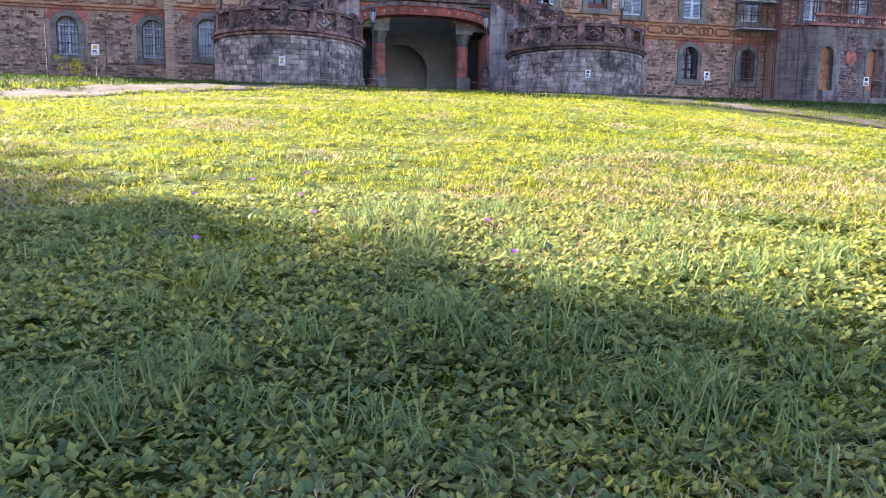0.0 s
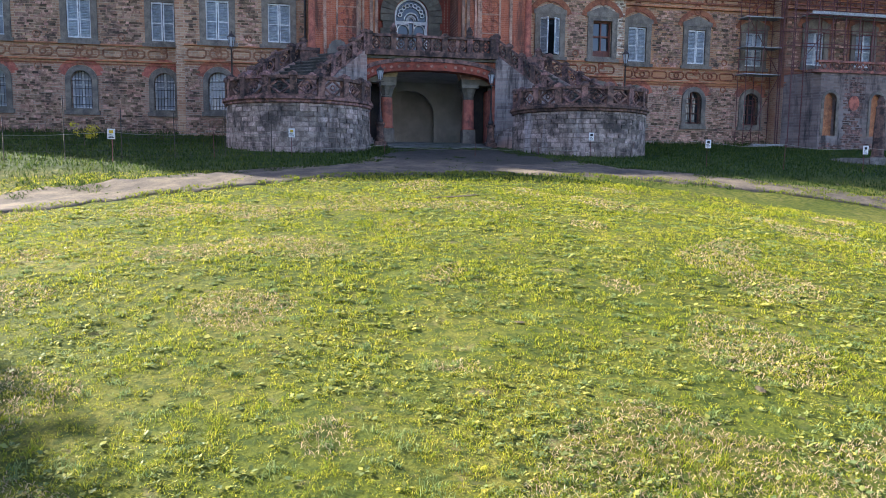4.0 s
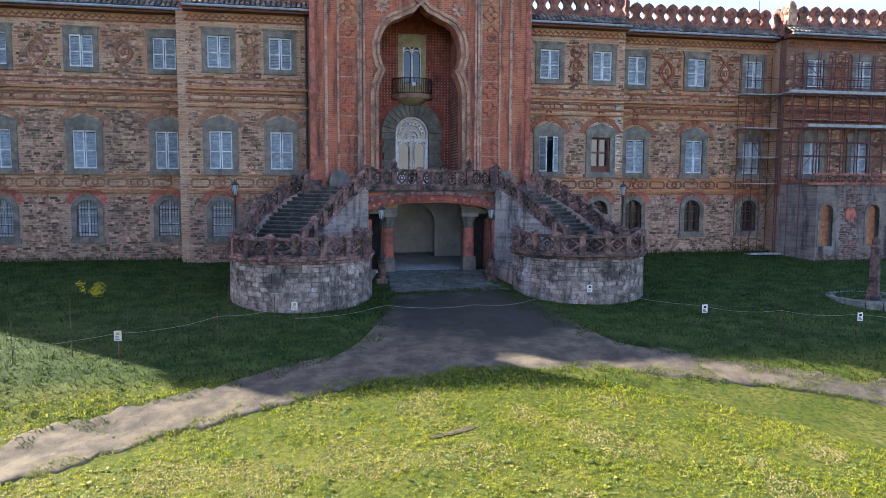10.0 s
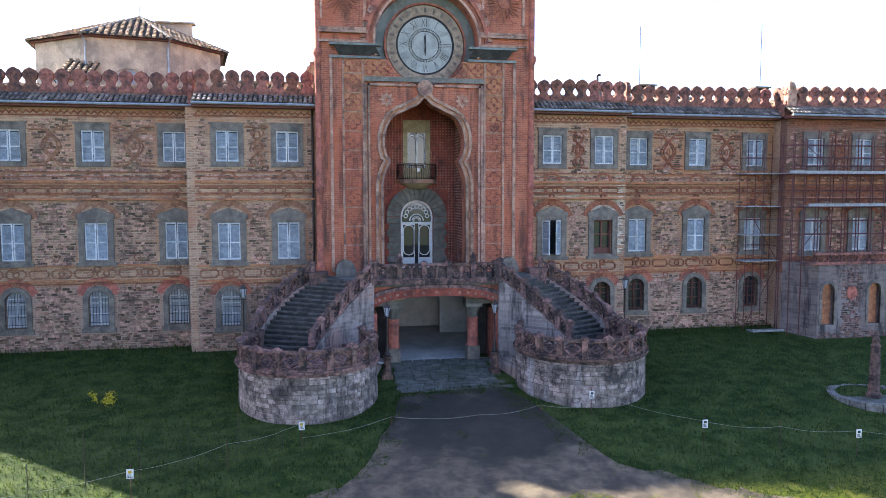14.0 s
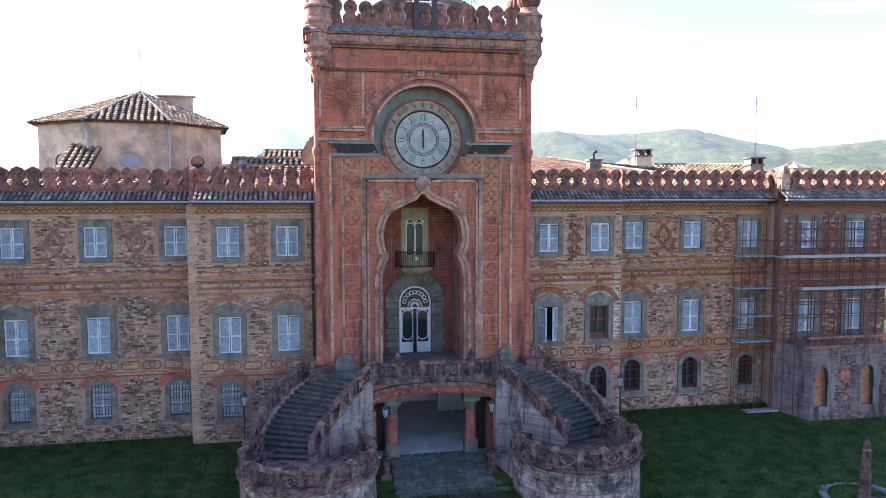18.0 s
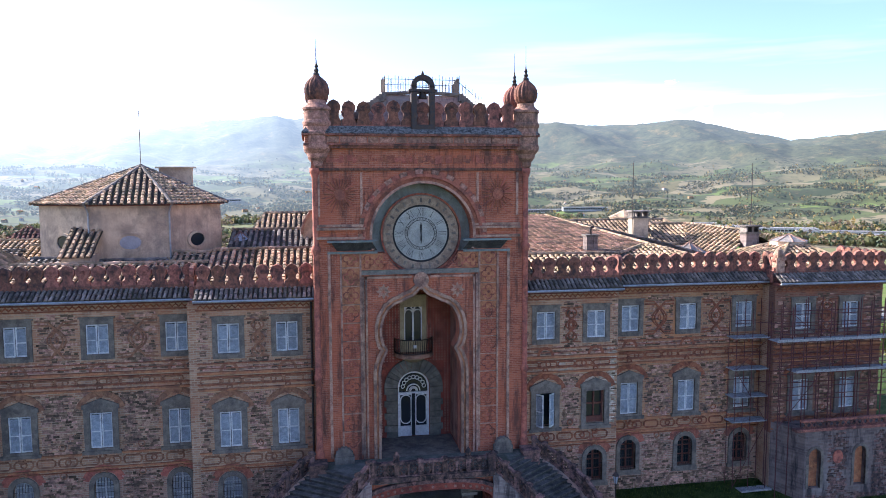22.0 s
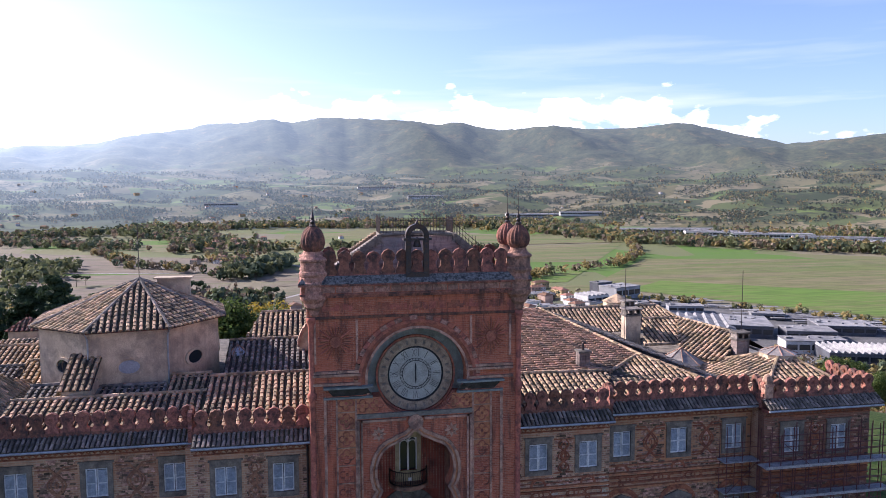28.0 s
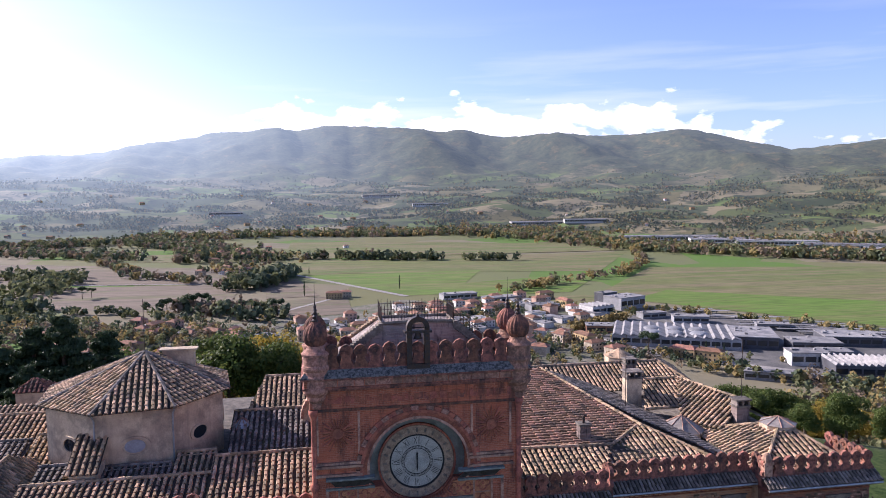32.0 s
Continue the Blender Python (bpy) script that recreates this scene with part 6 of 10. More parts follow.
def balustrade(points, parent, origin, finials=()):
    """Posts at the points with pierced panels between; points are foot points in world coordinates."""
    for i, p in enumerate(points):
        q = points[min(i + 1, len(points) - 1)]
        o = points[max(i - 1, 0)]
        shared("post", POST, parent, Vector(p) - origin, math.atan2(q[1] - o[1], q[0] - o[0]), (1, 1, random.uniform(0.97, 1.03)))
    for p, q in zip(points, points[1:]):
        P, Q = Vector(p) - origin, Vector(q) - origin
        d = (Q - P)
        ln = Vector((d.x, d.y, 0)).length
        a, b = P + d * (0.13 / ln), Q - d * (0.13 / ln)
        mb = MB()
        beam(mb, a, b, 0.22, 0.0, 0.12)
        beam(mb, a, b, 0.26, 0.70, 0.82)
        m = (a + b) / 2
        k = 2 if ln > 1.1 else 1
        for j in range(k):
            c0, c1 = a + (b - a) * (j / k), a + (b - a) * ((j + 1) / k)
            cm = (c0 + c1) / 2
            for u, v, w0, w1 in ((0.0, 0.5, 0.41, 0.70), (0.5, 1.0, 0.70, 0.41), (0.0, 0.5, 0.41, 0.12), (0.5, 1.0, 0.12, 0.41)):
                s, e = c0 + (c1 - c0) * u, c0 + (c1 - c0) * v
                mb.tube([s + Vector((0, 0, w0)), e + Vector((0, 0, w1))], 0.055, 5)
            dirv = (c1 - c0).normalized()
            mb.tube([cm + dirv * 0.09 * math.cos(t) + Vector((0, 0, 0.41 + 0.09 * math.sin(t))) for t in np.linspace(0, 2 * math.pi, 9)[:-1]], 0.035, 4, True)
            if j:
                beam(mb, c0 - dirv * 0.06, c0 + dirv * 0.06, 0.16, 0.1, 0.72)
        mb.part("balustrade_panel", M_RAIL, parent)


TERR, BAST = 4.8, 1.5
NSTEP = 18
for s in (-1, 1):
    org = Vector((s * 6.25, -6.0, 0.0))
    st = empty("curved_staircase", org, "curved stone stair rising from a round bastion, blackened balustrade", "staircase", "twin entrance stairs")
    loc = lambda x, y: (s * x - org.x, y - org.y)
    I = [bezier((6.1, -5.05), (4.95, -3.5), (3.2, -2.72), k / NSTEP) for k in range(NSTEP + 1)]
    O = [bezier((8.85, -4.4), (8.6, -1.0), (5.75, -0.45), k / NSTEP) for k in range(NSTEP + 1)]
    rise = (TERR - BAST) / NSTEP
    kerb = [2.0 + (TERR - 2.0) * k / NSTEP for k in range(NSTEP + 1)]          # foot of the raking balustrades
    for k in range(NSTEP):
        z = BAST + rise * (k + 1)
        a, b, c, d = I[k], I[k + 1], O[k + 1], O[k]
        q = [loc(*a), loc(*d), loc(*c), loc(*b)]
        mb = MB().slab(q if s > 0 else q[::-1], z - rise - 0.1, z - 0.05)
        f = [loc(a[0] - (b[0] - a[0]) * 0.2, a[1] - (b[1] - a[1]) * 0.2), loc(d[0] - (c[0] - d[0]) * 0.2, d[1] - (c[1] - d[1]) * 0.2), loc(*c), loc(*b)]
        stp = mb.part("step", M_STEP, st)
        MB().slab(f if s > 0 else f[::-1], z - 0.05, z).part("tread", M_TREAD, stp, "worn grey tread")
    for line, nm in ((I, "inner_wall_block"), (O, "outer_wall_block")):
        for k in range(NSTEP):
            mb = MB()
            z0, z1 = kerb[k], kerb[k + 1]
            p, q = loc(*line[k]), loc(*line[k + 1])
            d = Vector((q[0] - p[0], q[1] - p[1], 0)).normalized() * 0.2
            n_ = Vector((-d.y, d.x, 0))
            v = [(p[0] + n_.x, p[1] + n_.y), (p[0] - n_.x, p[1] - n_.y), (q[0] - n_.x, q[1] - n_.y), (q[0] + n_.x, q[1] + n_.y)]
            b = len(mb.v)
            mb.v += [(v[0][0], v[0][1], -0.6), (v[1][0], v[1][1], -0.6), (v[2][0], v[2][1], -0.6), (v[3][0], v[3][1], -0.6), (v[0][0], v[0][1], z0 + 0.06), (v[1][0], v[1][1], z0 + 0.06), (v[2][0], v[2][1], z1 + 0.06), (v[3][0], v[3][1], z1 + 0.06)]
            mb.f += [tuple(b + i for i in f) for f in ((4, 5, 6, 7), (0, 1, 5, 4), (1, 2, 6, 5), (2, 3, 7, 6), (3, 0, 4, 7))]
            mb.part(nm, M_STAIRWALL, st)
    # bastion drum, cornice and floor
    MB().lathe(0, 0, [(3.0, -1.0), (2.96, 0.5), (2.9, 1.75), (2.62, 1.75), (2.62, 1.38)], 56).part("bastion_wall", M_BASTION, st, "round grey stone bastion wall", True)
    MB().lathe(0, 0, [(2.9, 1.72), (3.04, 1.78), (3.04, 1.86), (3.12, 1.9), (3.12, 2.0), (2.6, 2.0), (2.6, 1.42)], 56).part("cornice", M_RAIL, st, "dark moulded stone cornice")
    # floor takes the dark step tone to put in the well's shade
    MB().lathe(0, 0, [(2.58, 1.3), (2.58, 1.5)], 56).part("bastion_floor", M_STEP, st, "bastion floor darkened for the shade within the walls")
    posts = []
    for k in range(13):
        a = radians(140 + (392 - 140) * k / 12)
        x, y = 2.88 * math.cos(a), 2.88 * math.sin(a)
        posts.append((org.x - s * x, org.y + y, 1.98))
    balustrade(posts, st, org)
    pin = [(s * I[k][0], I[k][1], kerb[k] + 0.06) for k in (0, 3, 6, 9, 12, 15, 18)]
    pout = [(s * O[k][0], O[k][1], kerb[k] + 0.06) for k in (0, 3, 6, 9, 12, 15, 17)]
    balustrade(pin, st, org)
    balustrade(pout, st, org)
    # pier at the stair's head, carved stone block
    mb = MB().box(-0.45, 0.45, -0.4, 0.4, 0, 1.05).box(-0.5, 0.5, -0.45, 0.45, 1.05, 1.2)
    mb.v = [(x + s * 5.75 - org.x, y - 0.75 - org.y, z + TERR - 0.9) for x, y, z in mb.v]
    mb.part("pier", M_RAIL, st, "blackened stone pier")
    # low curved wall from the bastion to the portal
    mb = MB()
    for k in range(6):
        p0, p1 = (3.55 - 0.11 * k, -5.0 + 0.42 * k), (3.55 - 0.11 * (k + 1), -5.0 + 0.42 * (k + 1))
        beam(mb, (*loc(*p0), 0), (*loc(*p1), 0), 0.3, -0.5, 1.25 - 0.12 * k)
    mb.part("low_wall", M_STAIRWALL, st)
    # fan-shaped carved acroterion standing on the stair head against the tower
    ac = empty("carved_acroterion", (s * 4.35, -0.3, TERR), "pale carved stone palmette with a stepped base", "ornament")
    MB().box(-0.52, 0.52, -0.22, 0.22, 0, 0.4).part("base", M_STONE, ac)
    MB().prism([(0.5 * math.cos(a) * (1 - 0.1 * (i % 2)), 0.38 + 0.5 * math.sin(a) * (1 - 0.1 * (i % 2))) for i, a in enumerate(np.linspace(0, math.pi, 15))], -0.15, 0.15).part("palmette", M_STONE, ac)

# terrace deck
terr = empty("entrance_terrace", (0, -1.5, 0.5), "stone terrace over a wide arched portal", "terrace")
T0 = Vector(terr.location)
def tpart(mb, name, mat, label="", smooth=False):
    mb.v = [tuple(Vector(p) - T0) for p in mb.v]
    return mb.part(name, mat, terr, label, smooth)
tpart(MB().slab([(-3.2, -2.75), (3.2, -2.75), (5.7, -0.5), (5.7, -0.005), (-5.7, -0.005), (-5.7, -0.5)], 4.5, TERR), "deck", M_FLAG)
tpart(MB().box(-3.3, 3.3, -2.95, -2.5, 4.62, 4.86), "coping", M_RAIL, "dark weathered coping")
# arch: wide segmental band over the portal
AH, AR = 3.35, 1.15          # half span and rise
def seg(h, r, z, n=24):
    return [(-h * math.copysign(abs(math.cos(t)) ** 0.8, math.cos(t)), z + r * math.sin(t) ** 0.62) for t in np.linspace(0, math.pi, n + 1)]
low, mid_, top = seg(3.2, 1.0, 3.0), seg(3.62, 1.44, 2.95), seg(3.82, 1.62, 2.95)
tpart(MB().band(low, [(x, 4.62) for x, z in low], -2.6, -2.1), "arch_wall", M_TOWER, "red plastered spandrel")
tpart(MB().band(low, mid_, -2.78, -2.5), "arch_band", M_DARKRED, "red arch band with round studs")
tpart(MB().band(mid_, top, -2.86, -2.5), "arch_moulding", M_RAIL)
for i in range(1, 24):
    (x0, z0), (x1, z1) = low[i], mid_[i]
    tpart(MB().ring((x0 + x1) / 2, (z0 + z1) / 2, 0.0, 0.075, -2.84, -2.7, 0, 360, 10), "stud", M_TURRET)
for s in (-1, 1):
    tpart(MB().box(min(s * 3.3, s * 4.1), max(s * 3.3, s * 4.1), -2.62, -0.05, -0.3, 3.9), "pier_wall", M_STAIRWALL)
    tpart(MB().box(min(s * 2.95, s * 3.35), max(s * 2.95, s * 3.35), -2.7, -1.3, 0.2, 3.2), "jamb", M_TERRACOTTA, "red plastered jamb")
    col = empty("portal_column", (s * 2.05, -1.75, 0.55), "red column with grey base and carved capital", "column", "portal columns")
    MB().box(-0.34, 0.34, -0.34, 0.34, -0.2, 0.72, 0.03).part("base", M_STONE, col, "pale grey stone base")
    MB().lathe(0, 0, [(0.32, 0.7), (0.34, 0.76), (0.29, 0.84), (0.28, 1.9), (0.27, 2.2)], 18).part("shaft", M_TERRACOTTA, col, "red painted shaft", True)
    MB().lathe(0, 0, [(0.25, 2.2), (0.28, 2.26), (0.25, 2.3), (0.3, 2.5), (0.42, 2.75)], 16, 8, 0.12).box(-0.42, 0.42, -0.42, 0.42, 2.75, 2.92).part("capital", M_GREEN, col, "grey-green carved capital")
    tpart(MB().box(min(s * 1.62, s * 3.3), max(s * 1.62, s * 3.3), -2.1, -1.35, 3.45, 3.72), "entablature", M_GREEN, "mossy green-grey stone beam")
    tpart(MB().band([(s * x, z) for x, z in ((1.62, 3.72), (1.5, 4.0), (1.2, 4.3))][::s], [(s * x, z) for x, z in ((3.3, 3.72), (3.3, 4.0), (3.3, 4.55))][::s], -2.05, -1.45), "haunch", M_YELLOW if s < 0 else M_PALE)
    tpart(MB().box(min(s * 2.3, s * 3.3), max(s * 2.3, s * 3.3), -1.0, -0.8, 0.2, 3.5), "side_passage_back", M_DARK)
tpart(MB().box(-3.3, 3.3, -2.1, 0.2, 4.35, 4.5), "soffit", M_INNER)
# portal hall inside the tower's foot
hall = MB()
hall.box(-3.5, -3.2, -1.2, 8, 0.2, 4.5).box(3.2, 3.5, -1.2, 8, 0.2, 4.5).box(-3.5, 3.5, 0.2, 8, 4.36, 4.49)
tpart(hall, "hall_wall", M_INNER, "pale hall walls")
hb = MB()
walled(hb, -3.2, 3.2, 0.2, 4.36, 5.2, 5.6, [(-1.55, 1.55, 0.5, 3.9)])
spandrel(hb, 0, 2.5, 1.55, 5.203, 5.55, 3.9, 10)
hb.box(-3.2, 3.2, 7.6, 8, 0.2, 4.36)
tpart(hb, "hall_arch", M_INNER, "pale inner arch")
tpart(MB().box(-3.2, 3.2, -1.9, 8, 0.3, 0.58), "hall_floor", M_INNER, "pale worn paving")
wall_b = MB().box(TX0, -3.5, 0.0, 0.9, -0.5, 4.8).box(3.5, TX1, 0.0, 0.9, -0.5, 4.8)
cpart(wall_b, "tower_base", M_TOWER)
# terrace balustrade
tb = empty("terrace_balustrade", (0, -2.7, TERR), "blackened pierced stone balustrade", "balustrade")
tb0 = Vector(tb.location)
balustrade([(x, -2.72, TERR) for x in (-3.0, -1.85, -0.62, 0.62, 1.85, 3.0)], tb, tb0)
for x in (-1.85, 1.85):
    MB().lathe(x, -0.02, [(0.12, 0.93), (0.15, 1.0), (0.16, 1.12), (0.1, 1.22), (0.03, 1.34)], 10).part("finial", M_RAIL, tb)

# lamp standards
def street_lamp(at, h, label):
    lamp = empty("street_lamp", at, label, "lamp", "old lamp standards")
    MB().lathe(0, 0, [(0.14, 0), (0.14, 0.12), (0.09, 0.2), (0.07, 0.5), (0.045, 0.6), (0.035, h - 0.75), (0.06, h - 0.72), (0.03, h - 0.66)], 10).part("post", M_IRON, lamp, "slim cast-iron post", True)
    MB().lathe(0, 0, [(0.08, h - 0.62), (0.16, h - 0.22)], 6).part("pane", M_CURTAIN, lamp, "dusty lantern glass")
    MB().lathe(0, 0, [(0.2, h - 0.22), (0.08, h - 0.08), (0.03, h - 0.04), (0.02, h + 0.05)], 6).part("cap", M_IRON, lamp, "dark six-sided lantern cap")
    for k in range(6):
        a = 2 * math.pi * k / 6
        MB().tube([(0.085 * math.cos(a), 0.085 * math.sin(a), h - 0.64), (0.165 * math.cos(a), 0.165 * math.sin(a), h - 0.2)], 0.012, 4).part("bar", M_IRON, lamp)
    MB().tube([(-0.18, 0, h - 0.7), (0.18, 0, h - 0.7)], 0.015, 4).part("ladder_bar", M_IRON, lamp)
    return lamp


for s in (-1, 1):
    ped = empty("lamp_pedestal", (s * 2.62, -4.1, ground_z(s * 2.62, -4.1)), "worn stone lamp pedestal", "pedestal", "lamp pedestals")
    MB().box(-0.26, 0.26, -0.26, 0.26, -0.1, 0.2).lathe(0, 0, [(0.2, 0.2), (0.22, 0.35), (0.17, 0.5), (0.17, 0.9), (0.22, 0.98), (0.22, 1.05)], 12).part("body", M_RAIL, ped)
    street_lamp((s * 2.62, -4.1, ground_z(s * 2.62, -4.1) + 1.05), 2.55, "iron lamp standard on a stone pedestal")
    street_lamp((s * 9.1, -4.6, 2.0), 3.05, "tall iron lamp standard on the bastion")
# flagstone apron before the portal
apron = empty("flagstone_apron", (0, -3.5, 0.4), "mossy flagstone paving before the portal", "paving", kind="structure")

# ---------- roofs ----------
def tiled(poly, eave_a, eave_b, name, mat, pitch=0.38, r=0.112, step=0.46, parent=castle, sub=None):
    """Lays rows of half-round tiles up the slope of a plane polygon; the eave runs from eave_a to eave_b."""
    P = [Vector(p) for p in poly]
    u = (Vector(eave_b) - Vector(eave_a)).normalized()
    nrm = Vector((0, 0, 0))
    for i in range(1, len(P) - 1):
        nrm += (P[i] - P[0]).cross(P[i + 1] - P[0])
    nrm.normalize()
    if nrm.z < 0:
        nrm = -nrm
    v = nrm.cross(u)
    if v.z < 0:
        v = -v
    o = P[0]
    flat = [((p - o).dot(u), (p - o).dot(v)) for p in P]
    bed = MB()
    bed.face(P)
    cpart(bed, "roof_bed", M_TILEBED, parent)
    mb = MB()
    lo = min(f[0] for f in flat) + pitch / 2
    hi = max(f[0] for f in flat)
    arc = [(r * math.cos(a), r * 1.05 * math.sin(a)) for a in (math.pi, math.pi * 0.7, math.pi * 0.3, 0)]
    x = lo
    while x < hi:
        cuts = []
        for (ax, ay), (bx, by) in zip(flat, flat[1:] + flat[:1]):
            if (ax - x) * (bx - x) < 0:
                cuts.append(ay + (by - ay) * (x - ax) / (bx - ax))
        cuts.sort()
        for c0, c1 in zip(cuts[::2], cuts[1::2]):
            y = c0
            while y < c1 - 0.05:
                y1 = min(y + step, c1)
                jit, lift, skew = random.uniform(-0.018, 0.018), random.uniform(0, 0.02), random.uniform(-0.02, 0.02)
                n = len(mb.v)
                for yy, k, sk in ((y, 1.12, -skew), (y1, 0.9, skew)):
                    for a, h in arc:
                        mb.v.append(tuple(o + u * (x + a * k + jit + sk) + v * yy + nrm * (h * k + lift + (0.03 if k > 1 else 0.0))))
                mb.f += [(n + i, n + 4 + i, n + 5 + i, n + 1 + i) for i in range(3)]
                mb.f.append((n, n + 1, n + 2, n + 3))
                y = y1
        x += pitch
    return cpart(mb, name, mat, parent, kind="stuff")


def ridge(a, b, mat=None):
    mb = MB()
    a, b = Vector(a), Vector(b)
    n = max(2, int((b - a).length / 0.45))
    for i in range(n):
        p, q = a + (b - a) * (i / n), a + (b - a) * ((i + 1) / n)
        mb.tube([p + Vector((0, 0, 0.02)), q + Vector((0, 0, 0.05))], random.uniform(0.11, 0.13), 6)
    return cpart(mb, "ridge_tiles", mat or M_TILE, kind="stuff")


# eaves skirts with gutter, parapet and crest
SKIRTS = [(-22.6, -11.9, OUTER), (-11.9, -5.75, INNER), (5.55, 11.6, INNER), (11.6, 21.5, OUTER), (21.4, 29.3, WINGY), (-32.1, -22.5, WINGY)]
for x0, x1, py in SKIRTS:
    y0, y1, z0, z1 = py - 0.75, py + 0.02, 13.66, 14.12
    tiled([(x0, y0, z0), (x1, y0, z0), (x1, y1, z1), (x0, y1, z1)], (x0, y0, z0), (x1, y0, z0), "eaves_tiles", M_TILE_OLD, 0.25, 0.085, 0.4)
    mb = MB().box(x0, x1, y0 + 0.12, py + 0.3, 13.42, 13.56).box(x0, x1, y0 + 0.05, py + 0.2, 13.56, 13.62)
    cpart(mb, "eaves_board", M_BROWNWOOD)
    mb = MB().tube([(x0, y0 - 0.03, 13.6), (x1, y0 - 0.03, 13.58)], 0.07, 8)
    cpart(mb, "gutter", M_ZINC, label="grey metal gutter")
    cpart(MB().box(x0, x1, py + 0.02, py + 0.3, 13.4, 14.3), "parapet", M_MERLON)
    crest(MER_W, x0 + 0.05, x1 - 0.05, py + 0.16, 14.27, 0.745)
for x, y0, y1 in ((-12.05, INNER, OUTER), (11.75, INNER, OUTER), (21.75, WINGY, OUTER)):
    cpart(MB().box(x - 0.15, x + 0.15, y0 + 0.3, y1 + 0.3, 13.4, 14.3), "parapet", M_MERLON)
    crest(MER_W, y0 + 0.2, y1 + 0.2, x, 14.27, 0.7, "y")
cpart(MB().box(28.75, 29.05, WINGY + 0.3, 4.9, 13.4, 14.3), "parapet", M_MERLON)
crest(MER_W, WINGY + 0.4, 4.8, 28.9, 14.27, 0.745, "y")
for x, y in ((21.85, WINGY + 0.16),):
    mb = MB().box(-0.28, 0.28, -0.2, 0.2, 0, 0.75).box(-0.33, 0.33, -0.25, 0.25, 0.75, 0.9).lathe(0, 0, [(0.3, 0.9), (0.32, 1.1), (0.2, 1.35), (0.05, 1.45)], 8)
    mb.v = [(a + x, b + y, c + 14.2) for a, b, c in mb.v]
    cpart(mb, "corner_merlon", M_PALE, label="pale corner merlon")
# drainpipes
mb = MB()
for x, y, z0, z1 in ((-5.95, INNER - 0.12, 4.9, 13.5), (5.75, INNER - 0.12, 4.9, 13.5), (-22.3, OUTER - 0.12, 0.8, 13.5)):
    mb.tube([(x, y - 0.4, z1), (x, y, z1 - 0.4), (x, y, z0)], 0.06, 8)
cpart(mb, "drainpipe", M_IRON, label="dark metal drainpipes")

# roofs right of the tower
def plane(pts, a, b, mat=None, name="roof"):
    return tiled(pts, a, b, name, mat or M_TILE)


F0 = 14.0
plane([(5.5, 1.6, F0), (11.4, 1.6, F0), (13.8, 5.9, 15.0), (5.5, 6.5, 15.05)], (5.5, 1.6, F0), (11.4, 1.6, F0))
plane([(11.4, 2.7, F0), (20.6, 2.7, F0), (20.3, 3.5, 14.2), (17.0, 8.3, 15.36), (13.8, 5.9, 15.0)], (11.4, 2.7, F0), (20.6, 2.7, F0))
plane([(5.5, 6.5, 15.0), (13.8, 5.9, 15.0), (17.0, 8.3, 15.35), (13.2, 19.5, 16.9), (5.5, 19.5, 16.9)], (5.5, 19.5, 16.9), (5.5, 6.5, 15.0), M_TILE_RED)
ridge((13.2, 19.5, 16.95), (17.0, 8.2, 15.4)); ridge((17.0, 8.2, 15.4), (20.4, 3.3, 14.3)); ridge((5.5, 6.4, 15.1), (13.8, 5.9, 15.05)); ridge((13.8, 5.9, 15.05), (16.6, 8.2, 15.4))
plane([(13.2, 19.5, 16.9), (17.0, 8.3, 15.35), (20.4, 3.4, 14.2), (21.2, 4.5, 13.9), (20.2, 15, 14.2), (19.5, 19.5, 14.6)], (20.4, 3.4, 14.0), (19.5, 19.5, 14.0), M_TILE_OLD)
plane([(12.5, 18.4, 14.9), (27, 18.4, 14.9), (25.3, 22.4, 16.3), (13, 22.4, 16.3)], (12.5, 18.4, 14.9), (27, 18.4, 14.9))
plane([(27, 18.4, 14.9), (28.6, 26, 14.9), (26, 26, 16.3), (25.3, 22.4, 16.3)], (27, 18.4, 14.9), (28.6, 26, 14.9))
ridge((12.8, 22.4, 16.35), (25.3, 22.4, 16.35)); ridge((25.3, 22.4, 16.35), (27, 18.4, 14.95))
plane([(19.6, 13.0, 14.9), (24.2, 13.0, 14.9), (24.2, 16.6, 16.25), (21.2, 16.6, 16.25)], (19.6, 13, 14.9), (24.2, 13, 14.9))
plane([(24.2, 16.6, 16.25), (26.2, 10.6, 16.0), (28.5, 9.5, 14.6), (28.5, 19.0, 14.6)], (28.5, 9.5, 14.6), (28.5, 19, 14.6), M_TILE_OLD)
plane([(21.6, 11.2, 14.6), (23.2, 8.2, 14.5), (26.2, 10.6, 16.0), (24.2, 16.6, 16.25)], (21.6, 11.2, 14.5), (23.2, 8.2, 14.5))
ridge((24.2, 16.6, 16.3), (26.2, 10.6, 16.05)); ridge((19.6, 13.0, 14.95), (24.2, 13.0, 14.95)); ridge((21.2, 16.6, 16.3), (24.2, 16.6, 16.3))
# corner pavilion roof
ap = (26.2, 6.0, 15.7)
c = [(21.9, 1.5, F0), (28.7, 1.5, F0), (28.7, 10.4, F0), (21.9, 10.4, F0)]
for i in range(4):
    j = (i + 1) % 4
    plane([c[i], c[j], ap], c[i], c[j])
    ridge((*c[i][:2], F0 + 0.05), (ap[0], ap[1], ap[2] + 0.05))
